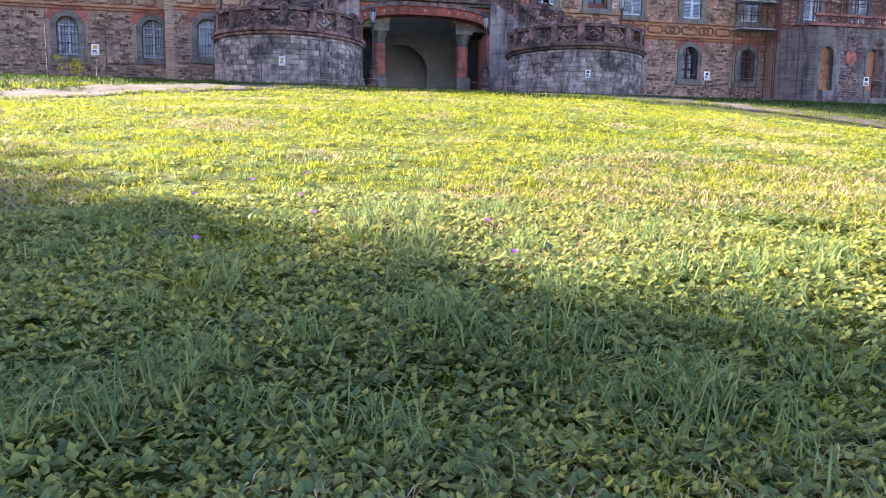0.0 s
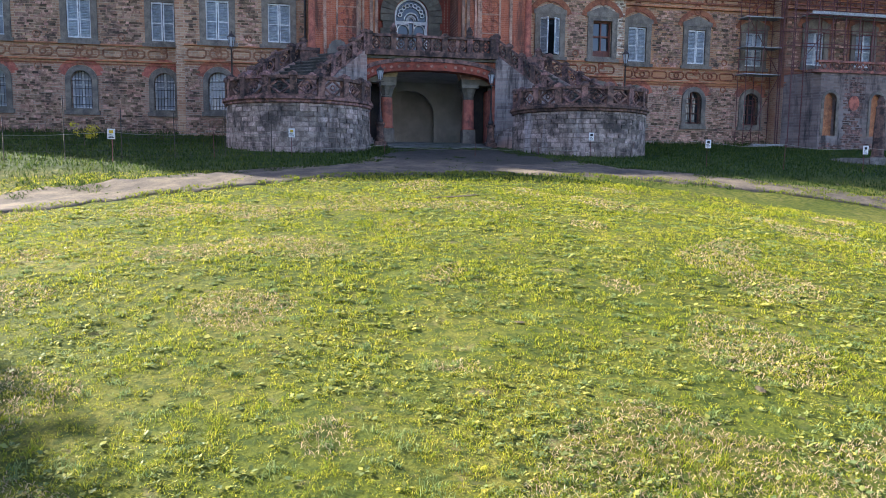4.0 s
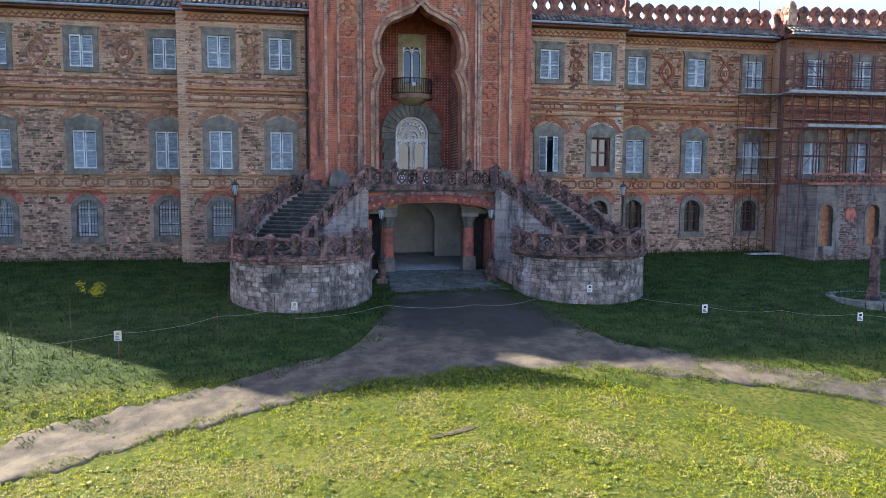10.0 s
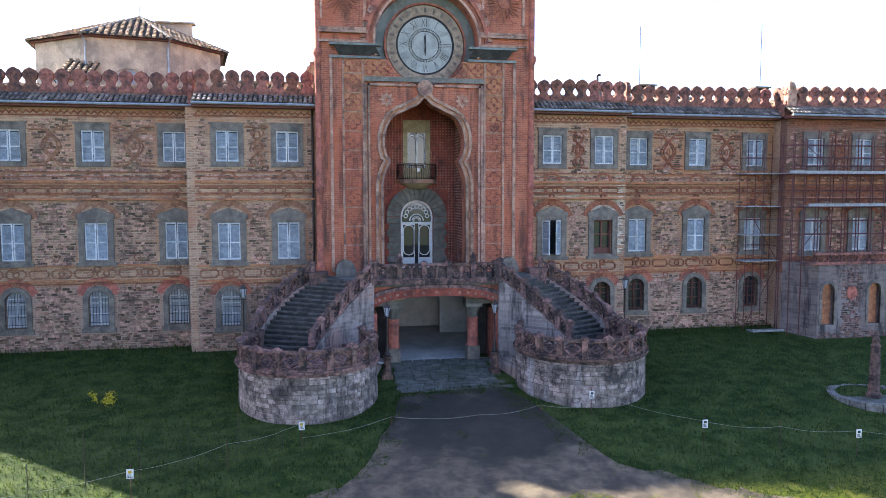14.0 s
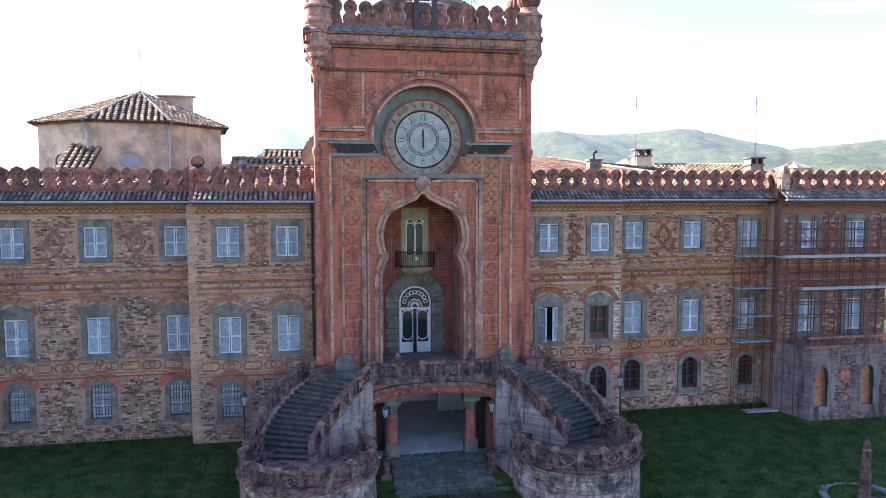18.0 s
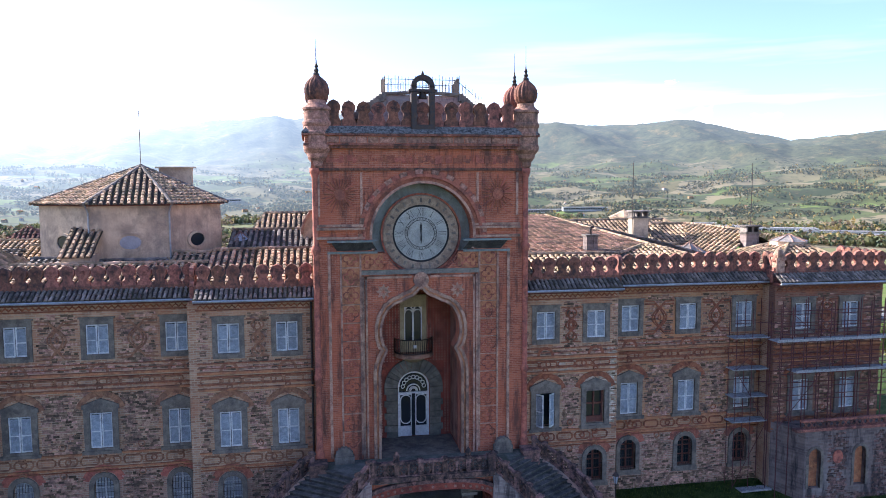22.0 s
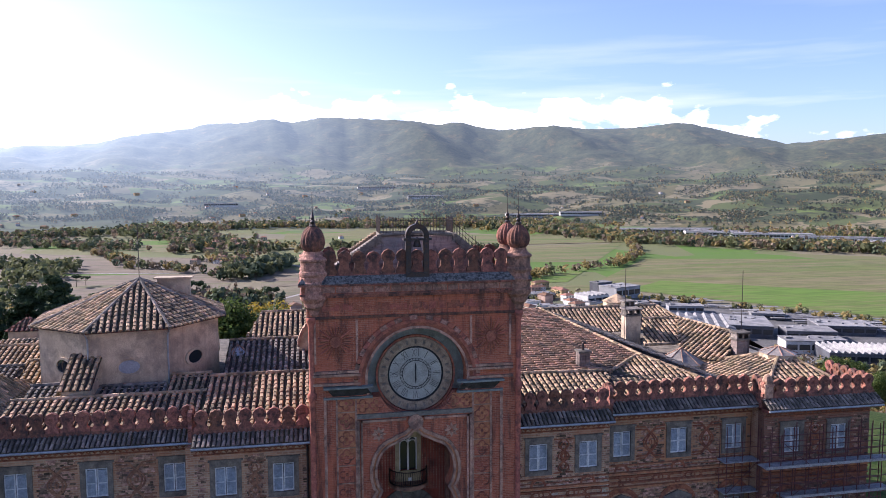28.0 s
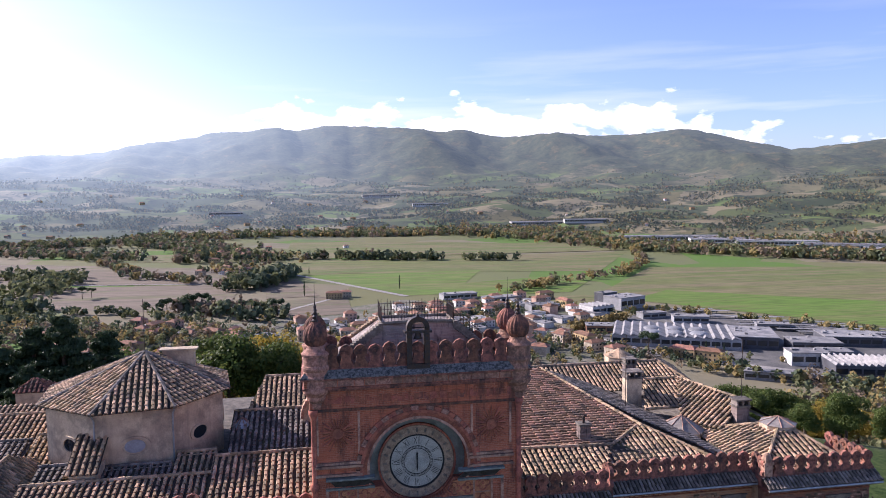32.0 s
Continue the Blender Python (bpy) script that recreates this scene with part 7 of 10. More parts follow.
# roofs left of the tower
plane([(-22.6, 2.7, F0), (-11.8, 2.7, F0), (-11.8, 6.2, 15.0), (-22.6, 6.2, 15.0)], (-22.6, 2.7, F0), (-11.8, 2.7, F0))
plane([(-11.8, 1.6, F0), (-5.6, 1.6, F0), (-5.6, 7.4, 15.6), (-11.8, 7.4, 15.6)], (-11.8, 1.6, F0), (-5.6, 1.6, F0))
plane([(-31.8, 1.5, F0), (-22.6, 1.5, F0), (-24.5, 7.5, 15.6), (-29.8, 7.5, 15.6)], (-31.8, 1.5, F0), (-22.6, 1.5, F0))
plane([(-22.6, 1.5, F0), (-22.6, 13.5, F0), (-24.5, 10, 15.6), (-24.5, 7.5, 15.6)], (-22.6, 1.5, F0), (-22.6, 13.5, F0))
plane([(-11.3, 9.0, 15.0), (-5.6, 9.0, 15.0), (-5.6, 14.0, 16.4), (-11.3, 14.0, 16.4)], (-11.3, 9.0, 15.0), (-5.6, 9.0, 15.0), M_TILE_OLD)
plane([(-10.8, 14.4, 15.6), (-5.6, 14.4, 15.6), (-5.6, 20.0, 17.3), (-9.5, 20.0, 17.3)], (-10.8, 14.4, 15.6), (-5.6, 14.4, 15.6))
plane([(-5.6, 4.6, 15.1), (5.5, 4.6, 15.1), (5.5, 19.5, 16.9), (-5.6, 19.5, 16.9)], (-5.6, 4.6, 15.1), (5.5, 4.6, 15.1))
cpart(MB().box(-5.6, 5.5, 4.5, 26, 13, 14.6), "roof_deck", M_TILE_OLD)
plane([(-33, 14.6, 14.0), (-23.1, 14.6, 14.0), (-23.4, 19.6, 15.5), (-33, 19.6, 15.5)], (-33, 14.6, 14.0), (-23.1, 14.6, 14.0))
plane([(-33, 19.7, 14.4), (-23.5, 19.7, 14.4), (-24.5, 23.2, 15.3), (-33, 23.2, 15.3)], (-33, 19.7, 14.4), (-23.5, 19.7, 14.4))
ridge((-33, 19.6, 15.55), (-23.4, 19.6, 15.55)); ridge((-24.5, 7.5, 15.65), (-22.6, 1.6, 14.05)); ridge((-24.5, 7.5, 15.65), (-24.5, 10, 15.65))
# jumble of small roofs beside the pavilion
for x0, y0, x1, y1, z0, z1, m_ in ((-24.3, 10.2, -22.2, 14.2, 14.2, 15.5, M_TILE), (-22.5, 6.3, -20.7, 9.0, 14.35, 15.1, M_TILE_OLD), (-28.2, 10.4, -24.6, 14.2, 14.1, 15.2, M_TILE_OLD), (-18.6, 6.3, -14.6, 8.6, 14.4, 14.95, M_TILE_OLD), (-14.4, 6.3, -11.9, 9.4, 14.4, 15.3, M_TILE)):
    plane([(x0, y0, z0), (x1, y0, z0), (x1, y1, z1), (x0, y1, z1)], (x0, y0, z0), (x1, y0, z0), m_)
    cpart(MB().box(x0 + 0.1, x1 - 0.1, y0 + 0.15, y1 - 0.1, 13.6, z0 + 0.02).box(x0 + 0.1, x1 - 0.1, y1 - 0.3, y1 - 0.1, 13.6, z1 - 0.05), "roof_shed", M_PLASTER)
    ridge((x0, y1, z1 + 0.05), (x1, y1, z1 + 0.05), m_)
red = [(-31.0, 27.5), (-28.2, 27.5), (-28.2, 30.3), (-31.0, 30.3)]
for i in range(4):
    plane([(*red[i], 15.1), (*red[(i + 1) % 4], 15.1), (-29.6, 28.9, 16.1)], (*red[i], 15.1), (*red[(i + 1) % 4], 15.1), M_MERLON)
cpart(MB().slab([(-30.8, 27.7), (-28.4, 27.7), (-28.4, 30.1), (-30.8, 30.1)], 12, 15.1), "roof_shed", M_PLASTER)
ridge((-11.8, 7.4, 15.65), (-5.6, 7.4, 15.65)); ridge((-22.6, 6.2, 15.05), (-11.8, 6.2, 15.05)); ridge((-9.5, 20, 17.35), (-5.6, 20, 17.35)); ridge((-11.3, 14.0, 16.45), (-5.6, 14.0, 16.45))
mb = MB().box(-22.6, -5.7, 6.2, 9.0, 13.0, 14.4).box(-22.6, -5.7, 9.0, 26, 13, 14.1).box(5.5, 28.4, 6, 26, 13, 13.9).box(-31.8, -22.6, 2, 26, 13, 13.9)
mb.box(-11.8, -5.7, 7.4, 7.8, 14, 15.5).box(-11.3, -5.7, 14.05, 14.4, 14.5, 16.4)
cpart(mb, "roof_deck", M_TILE_OLD)
# round crested gable peeping out behind the tower's flank
gb = MB().prism([(-4.4 + 2.05 * math.cos(a), 16.2 + 2.15 * math.sin(a)) for a in np.linspace(0, math.pi, 25)] + [(-6.45, 14.0), (-2.35, 14.0)], 12.2, 12.6)
cpart(gb, "gable", M_PLASTER, label="round plastered gable")
cpart(MB().ring(-4.4, 16.2, 2.0, 2.2, 12.0, 12.7, 0, 180, 24), "gable_coping", M_PALE)
for k in range(19):
    a = math.pi * (k + 0.5) / 19
    cpart(MB().ring(-4.4 + 2.1 * math.cos(a), 16.2 + 2.25 * math.sin(a), 0, 0.1, 11.9, 12.05, 0, 360, 10), "bead", M_PALE)
# octagonal lantern house
ocx, ocy, oR = -17.68, 14.5, 5.92
octo = empty("octagonal_pavilion", (ocx, ocy, 14.0), "beige plastered octagonal roof pavilion with tiled roof and oval windows", "pavilion")
ov = [(oR * math.cos(radians(31.5 + 45 * k)), oR * math.sin(radians(31.5 + 45 * k))) for k in range(8)]
MB().slab(ov, -0.6, 4.35).part("wall", M_PLASTER, octo, "stained beige plaster walls")
MB().slab([(x * 1.05, y * 1.05) for x, y in ov], 4.3, 4.42).part("eaves_board", M_BROWNWOOD, octo)
apx = Vector((0.38, 0.3, 6.85))
for k in range(8):
    a, b = ov[k], ov[(k + 1) % 8]
    A, B = Vector((a[0] * 1.09, a[1] * 1.09, 4.38)), Vector((b[0] * 1.09, b[1] * 1.09, 4.38))
    tiled([A, B, apx], A, B, "roof_tiles", M_TILE, 0.38, 0.11, 0.46, octo)
    mb = MB()
    n = 14
    for i in range(n):
        mb.tube([A + (apx - A) * (i / n) + Vector((0, 0, 0.03)), A + (apx - A) * ((i + 1) / n) + Vector((0, 0, 0.06))], 0.12, 6)
    mb.part("hip_tiles", M_TILE_OLD, octo, kind="stuff")
for k, (a, b) in enumerate(zip(ov, ov[1:] + ov[:1])):
    mx, my = (a[0] + b[0]) / 2, (a[1] + b[1]) / 2
    yaw = math.atan2(my, mx) + math.pi / 2
    w = new("oval_window")
    w.parent, w.location, w.rotation_euler = octo, (mx, my, 2.05), (0, 0, yaw)
    el = lambda r, t: (1.0 * r * math.cos(t), 0.68 * r * math.sin(t))
    tt = np.linspace(0, 2 * math.pi, 25)[:-1]
    MB().prism([el(0.62 if k % 2 else 0.75, t) for t in tt], -0.03, 0.05).part("pane", M_GREYPLASTER if k == 5 else M_GLASS, w)
    MB().band([el(0.75 if k == 5 else 0.62, t) for t in tt], [el(0.95 if k == 5 else 0.84, t) for t in tt], -0.1, 0.03, True).part("rim", M_PLASTER, w)
dp = MB()
for k in (5, 6):
    x, y = ov[k]
    dp.tube([(x * 1.06, y * 1.06, 4.3), (x * 1.012, y * 1.012, 3.9), (x * 1.012, y * 1.012, 0.2)], 0.055, 6)
dp.part("drainpipe", M_ZINC, octo, "pale metal drainpipes")
MB().tube([(0.38, 0.3, 6.8), (0.38, 0.3, 10.6)], 0.025, 5).part("lightning_rod", M_IRON, octo)
MB().box(1.4, 3.6, 1.0, 1.5, 4.8, 6.75).slab([(1.2, 0.8), (3.8, 0.8), (3.8, 1.7), (1.2, 1.7)], 6.75, 6.85).part("parapet_stub", M_PLASTER, octo)
# small tiled shed roof in front of the pavilion
mb = MB().box(-20.0, -18.5, 6.6, 8.6, 14, 15.5)
cpart(mb, "roof_shed", M_PLASTER)
plane([(-20.2, 6.3, 15.4), (-18.3, 6.3, 15.4), (-18.3, 9.2, 17.0), (-20.2, 9.2, 17.0)], (-20.2, 6.3, 15.4), (-18.3, 6.3, 15.4))

# chimneys, skylights
def chimney(x, y, z, w, d, h, mat, label, cowl=False):
    ch = empty("chimney", (x, y, z), label, "chimney", "roof chimneys")
    MB().box(-w / 2, w / 2, -d / 2, d / 2, -0.8, h).part("shaft", mat, ch)
    MB().box(-w / 2 - 0.08, w / 2 + 0.08, -d / 2 - 0.08, d / 2 + 0.08, h, h + 0.12).part("cap", M_TILE_OLD, ch)
    if cowl:
        MB().box(-w / 2, -w / 2 + 0.1, -d / 2, d / 2, h + 0.12, h + 0.5).box(w / 2 - 0.1, w / 2, -d / 2, d / 2, h + 0.12, h + 0.5).box(-0.06, 0.06, -d / 2, d / 2, h + 0.12, h + 0.5).slab([(-w / 2 - 0.12, -d / 2 - 0.12), (w / 2 + 0.12, -d / 2 - 0.12), (w / 2 + 0.12, d / 2 + 0.12), (-w / 2 - 0.12, d / 2 + 0.12)], h + 0.5, h + 0.6).part("cowl", M_TILE_OLD, ch)
    else:
        MB().tube([(0, 0, h + 0.1), (0, 0, h + 0.5), (0.05, 0, h + 0.6), (0.2, 0, h + 0.62)], 0.09, 8).part("flue", M_IRON, ch)


chimney(12.3, 7.2, 15.0, 0.75, 0.7, 1.1, M_BASTION, "grey stone chimney with a bent metal flue")
chimney(19.6, 15.4, 15.4, 1.25, 0.9, 1.45, M_PLASTER, "beige chimney with a terracotta cowl", True)
chimney(21.7, 20.5, 15.4, 0.9, 0.8, 1.2, M_BASTION, "dark brick chimney with a cowl", True)
chimney(25.3, 9.3, 15.2, 1.0, 0.8, 0.75, M_BASTION, "dark chimney beside the corner roof", True)
M_SKYLIGHT = material("dusty_skylight_glass", (0.34, 0.30, 0.26), (0.25, 0.22, 0.20), 0.4, 3, 30, 0.05, (0.18, 0.16, 0.14), 0.6, 2)
def skylight(x, y, z, r, h, label, mat=None):
    s_ = empty("skylight", (x, y, z), label, "skylight", "roof skylights")
    q = [(r * math.cos(radians(22.5 + 45 * k)), r * math.sin(radians(22.5 + 45 * k))) for k in range(8)]
    MB().slab(q, -0.5, 0.15).part("curb", M_PLASTER, s_)
    for k in range(8):
        a, b = q[k], q[(k + 1) % 8]
        MB().face([(a[0] * 1.05, a[1] * 1.05, 0.15), (b[0] * 1.05, b[1] * 1.05, 0.15), (0, 0, h)]).part("pane", mat or M_SKYLIGHT, s_)
    mb = MB()
    for a in q:
        mb.tube([(a[0] * 1.06, a[1] * 1.06, 0.16), (0, 0, h + 0.02)], 0.03, 5)
    mb.part("bar", M_PALE, s_)
skylight(21.0, 10.0, 14.2, 1.6, 1.15, "octagonal glazed skylight on the tiled roof")
skylight(26.2, 6.2, 15.5, 1.2, 0.6, "flat octagonal lantern on the corner roof")
skylight(-10.6, 12.6, 15.6, 0.8, 0.8, "small pale conical skylight", M_ZINC)
dome = empty("roof_turret", (22.5, 24.5, 16.2), "small red tiled turret roof", "turret")
q = [(1.3 * math.cos(radians(22.5 + 45 * k)), 1.3 * math.sin(radians(22.5 + 45 * k))) for k in range(8)]
MB().slab(q, -1.5, 0.3).part("wall", M_PLASTER, dome)
mb = MB()
for k in range(8):
    a, b = q[k], q[(k + 1) % 8]
    mb.face([(a[0] * 1.1, a[1] * 1.1, 0.3), (b[0] * 1.1, b[1] * 1.1, 0.3), (0, 0, 1.0)])
mb.part("roof", M_TILE, dome)
for x, y, z in ((17.5, 12.0, 15.6), (25.5, 9.5, 15.5)):
    MB().tube([(0, 0, 0), (0, 0, 5.5)], 0.025, 5).thing("lightning_rod", M_IRON, "thin lightning rod on the roof", "rod", "roof rods").location = (x, y, z)
sk = MB()
sk.v = [(TX0 - 0.5, -0.52, 22.165), (TX1 + 0.5, -0.52, 22.165), (TX1 + 0.5, -0.05, 22.165), (TX0 - 0.5, -0.05, 22.165), (TX0 - 0.5, -0.5, 22.22), (TX1 + 0.5, -0.5, 22.22), (TX1 + 0.2, -0.1, 22.58), (TX0 - 0.2, -0.1, 22.58)]
sk.f = [(4, 5, 6, 7), (0, 1, 5, 4), (1, 2, 6, 5), (3, 0, 4, 7), (2, 3, 7, 6), (0, 3, 2, 1)]
cpart(sk, "sloping_coping", M_LICHEN, label="sloping coping grey with lichen")

# ---------- yard: paving, fence, signs, basin, scaffolding ----------
ap0 = Vector(apron.location)
random.seed(5)
y = -6.15
while y < -1.95:
    h = random.uniform(0.26, 0.4)
    x = -2.35 + random.uniform(0, 0.2)
    while x < 2.35:
        w = random.uniform(0.5, 0.95)
        z = ground_z(x, y)
        m = MB().box(x, x + w - 0.03, y, y + h - 0.03, -0.2, 0.0, 0.012)
        m.v = [(a - ap0.x, b - ap0.y, c + ground_z(a, b) + 0.045 + random.uniform(-0.004, 0.004) - ap0.z) for a, b, c in m.v]
        m.part("flagstone", M_FLAG, apron)
        x += w
    y += h
FENCE = [(-21, -16.2), (-16, -15.2), (-11.8, -13.95), (-9, -12.4), (-6.5, -11.0), (-3.0, -9.6), (0.5, -9.9), (3.3, -9.2), (5.4, -9.6), (8.62, -12.93), (11.2, -13.8), (13.95, -14.5), (18, -15.6)]
fence_t = empty("rope_fence", (0, -11, -0.4), "low rope barrier on thin rusty rods", "fence")
fo = Vector(fence_t.location)
for i, (x, y) in enumerate(FENCE):
    z = ground_z(x, y)
    lean = random.uniform(-0.04, 0.04)
    MB().tube([(x - fo.x, y - fo.y, z - fo.z - 0.1), (x - fo.x + lean, y - fo.y, z - fo.z + (1.15 if abs(x) > 4 else 0.5))], 0.012, 5).part("rod", M_RUST, fence_t)
for lvl in (0.95, 0.45):
    for (x0, y0), (x1, y1) in zip(FENCE, FENCE[1:]):
        near = abs(x0) < 4 or abs(x1) < 4
        if lvl < 0.5 and not near:
            continue
        if near and lvl > 0.5:
            continue
        pts = []
        for k in range(9):
            s = k / 8
            x, y = x0 + (x1 - x0) * s, y0 + (y1 - y0) * s
            pts.append((x - fo.x, y - fo.y, ground_z(x, y) + (lvl if not near else 0.4) - 0.12 * math.sin(math.pi * s) - fo.z))
        MB().tube(pts, 0.007, 5).part("rope", M_ROPE, fence_t)
# wire mesh fence panels behind the drive
wire = empty("wire_mesh_fence", (-14, -12.5, -0.4), "thin wire mesh fence on iron stakes", "fence")
wo = Vector(wire.location)
W0, W1 = (-21.0, -15.9), (-7.2, -11.2)
for i in range(10):
    s = i / 9
    x, y = W0[0] + (W1[0] - W0[0]) * s, W0[1] + (W1[1] - W0[1]) * s
    z = ground_z(x, y)
    MB().tube([(x - wo.x, y - wo.y, z - 0.1 - wo.z), (x - wo.x + random.uniform(-0.03, 0.03), y - wo.y, z + random.uniform(1.3, 2.0) - wo.z)], 0.014, 5).part("stake", M_IRON, wire)
wm_ = MB()
for i in range(70):
    s = i / 69
    x, y = W0[0] + (W1[0] - W0[0]) * s, W0[1] + (W1[1] - W0[1]) * s
    z = ground_z(x, y)
    wm_.tube([(x - wo.x, y - wo.y, z - wo.z), (x - wo.x, y - wo.y, z + 1.15 - wo.z)], 0.0035, 3)
for h in np.arange(0.1, 1.2, 0.2):
    wm_.tube([(W0[0] + (W1[0] - W0[0]) * k / 12 - wo.x, W0[1] + (W1[1] - W0[1]) * k / 12 - wo.y, ground_z(W0[0] + (W1[0] - W0[0]) * k / 12, W0[1] + (W1[1] - W0[1]) * k / 12) + h - wo.z) for k in range(13)], 0.0035, 3)
wm_.part("mesh_panel", M_IRON, wire, kind="stuff")
for x, y in ((-11.8, -13.98), (-6.5, -11.03), (5.4, -9.63), (8.62, -12.96), (13.95, -14.53)):
    z = ground_z(x, y)
    sg = empty("warning_sign", (x, y - 0.02, z + 0.72), "small white warning sign with yellow mark on the fence", "sign", "fence signs")
    sg.scale = (0.78, 1, 0.78)
    MB().box(-0.14, 0.14, -0.012, 0.0, 0, 0.4).part("board", M_SIGN, sg)
    MB().box(-0.07, 0.07, -0.016, -0.011, 0.22, 0.34).part("mark", M_SIGN_INK if x < 0 else M_BLACK, sg)
    for k in range(3):
        MB().box(-0.1, 0.1 - 0.03 * k, -0.016, -0.011, 0.05 + 0.05 * k, 0.075 + 0.05 * k).part("print_bar", M_BLACK, sg)
# round basin with a weathered stone pillar
bz = ground_z(19.0, -9.5)
basin = empty("round_basin", (19.0, -9.5, bz), "low round stone basin rim with a weathered pillar", "basin")
for k in range(18):
    a0, a1 = 2 * math.pi * k / 18 + 0.01, 2 * math.pi * (k + 1) / 18 - 0.01
    q = [(r * math.cos(a), r * math.sin(a)) for r, a in ((1.55, a0), (1.9, a0), (1.9, (a0 + a1) / 2), (1.9, a1), (1.55, a1), (1.55, (a0 + a1) / 2))]
    MB().slab(q, -0.3, 0.16 + random.uniform(-0.02, 0.02)).part("rim_stone", M_BASIN, basin)
MB().lathe(0, 0, [(1.56, -0.2), (1.56, 0.02)], 32).part("bed", M_FLAG, basin)
MB().lathe(0, 0, [(0.32, 0), (0.32, 0.2), (0.24, 0.3), (0.22, 1.5), (0.18, 2.3), (0.22, 2.4), (0.14, 2.5), (0.17, 2.68), (0.06, 2.9)], 8).part("pillar", M_RAIL, basin, "lichen-stained stone pillar")
MB().lathe(0.9, -1.9, [(0.06, -0.2), (0.05, 0.5), (0.03, 0.75)], 6).part("spout", M_IRON, basin)

# scaffolding round the projecting wing
scaf = empty("scaffolding", (24, 0, 0.7), "rusty tube scaffolding with grey plank decks", "scaffolding")
so = Vector(scaf.location)
def stub(p, q, r=0.026, name="tube", mat=None):
    MB().tube([Vector(p) - so, Vector(q) - so], r, 6).part(name, mat or M_RUST, scaf)
for x in (21.2, 22.0, 22.8, 23.7, 24.6, 25.5, 26.4, 27.3, 28.2, 29.0, 29.6):
    for y in (0.62, -0.25):
        zb = 5.0 if 22 < x < 28.3 else 0.6
        stub((x + random.uniform(-0.04, 0.04), y, zb), (x + random.uniform(-0.05, 0.05), y, 12.4 + random.uniform(-0.2, 0.4)), 0.032, name="standard")
for z in (8.3, 8.8, 9.3, 10.2, 10.7, 11.2, 11.9, 6.7, 7.5):
    for y in (0.62, -0.25):
        stub((21.1, y, z - 0.05), (29.7, y, z - 0.05 + random.uniform(-0.04, 0.04)), 0.027, "ledger")
for a, b in (((21.2, -0.28, 5.0), (24.1, -0.28, 8.3)), ((24.1, -0.28, 10.2), (21.2, -0.28, 12.5)), ((25.6, -0.28, 5.2), (28.5, -0.28, 8.2)), ((28.5, -0.28, 8.3), (25.6, -0.28, 10.2)), ((22.6, -0.28, 8.3), (25.6, -0.28, 10.2))):
    stub(a, b, 0.02, "brace")
for z, x0, x1 in ((10.2, 21.0, 29.8), (8.3, 22.3, 29.8)):
    for k in range(3):
        MB().box(x0 - so.x, x1 - so.x, -0.3 + k * 0.3 - so.y, -0.02 + k * 0.3 - so.y, z - so.z, z + 0.05 - so.z).part("plank", M_PLANK, scaf)
    MB().box(x0 - so.x, x1 - so.x, -0.34 - so.y, -0.31 - so.y, z - so.z, z + 0.17 - so.z).part("toe_board", M_PLANK, scaf)
for x in (19.25, 20.3, 21.35):
    for y in (1.85, 1.05):
        stub((x, y, 0.8), (x, y, 12.5), name="standard")
for z in (10.2, 8.25, 6.55, 5.0):
    MB().box(19.1 - so.x, 21.5 - so.x, 1.02 - so.y, 1.9 - so.y, z - so.z, z + 0.06 - so.z).part("deck", M_PLANK, scaf)
    for y in (1.85, 1.05):
        stub((19.1, y, z + 0.95), (21.5, y, z + 0.95), 0.02, "ledger")
for a, b in (((19.25, 1.02, 1.0), (21.35, 1.02, 4.9)), ((21.35, 1.02, 5.0), (19.25, 1.02, 8.2)), ((19.25, 1.02, 8.3), (21.35, 1.02, 10.2))):
    stub(a, b, 0.02, "brace")
pile = empty("plank_stack", (20.5, 0.75, ground_z(20.5, 0.75)), "grey scaffold planks lying in the grass", "planks")
for k in range(4):
    MB().box(-1.0, 1.0, -0.35 + 0.24 * (k % 3), -0.13 + 0.24 * (k % 3), 0.05 + 0.06 * (k // 3), 0.1 + 0.06 * (k // 3)).part("plank", M_PLANK, pile)

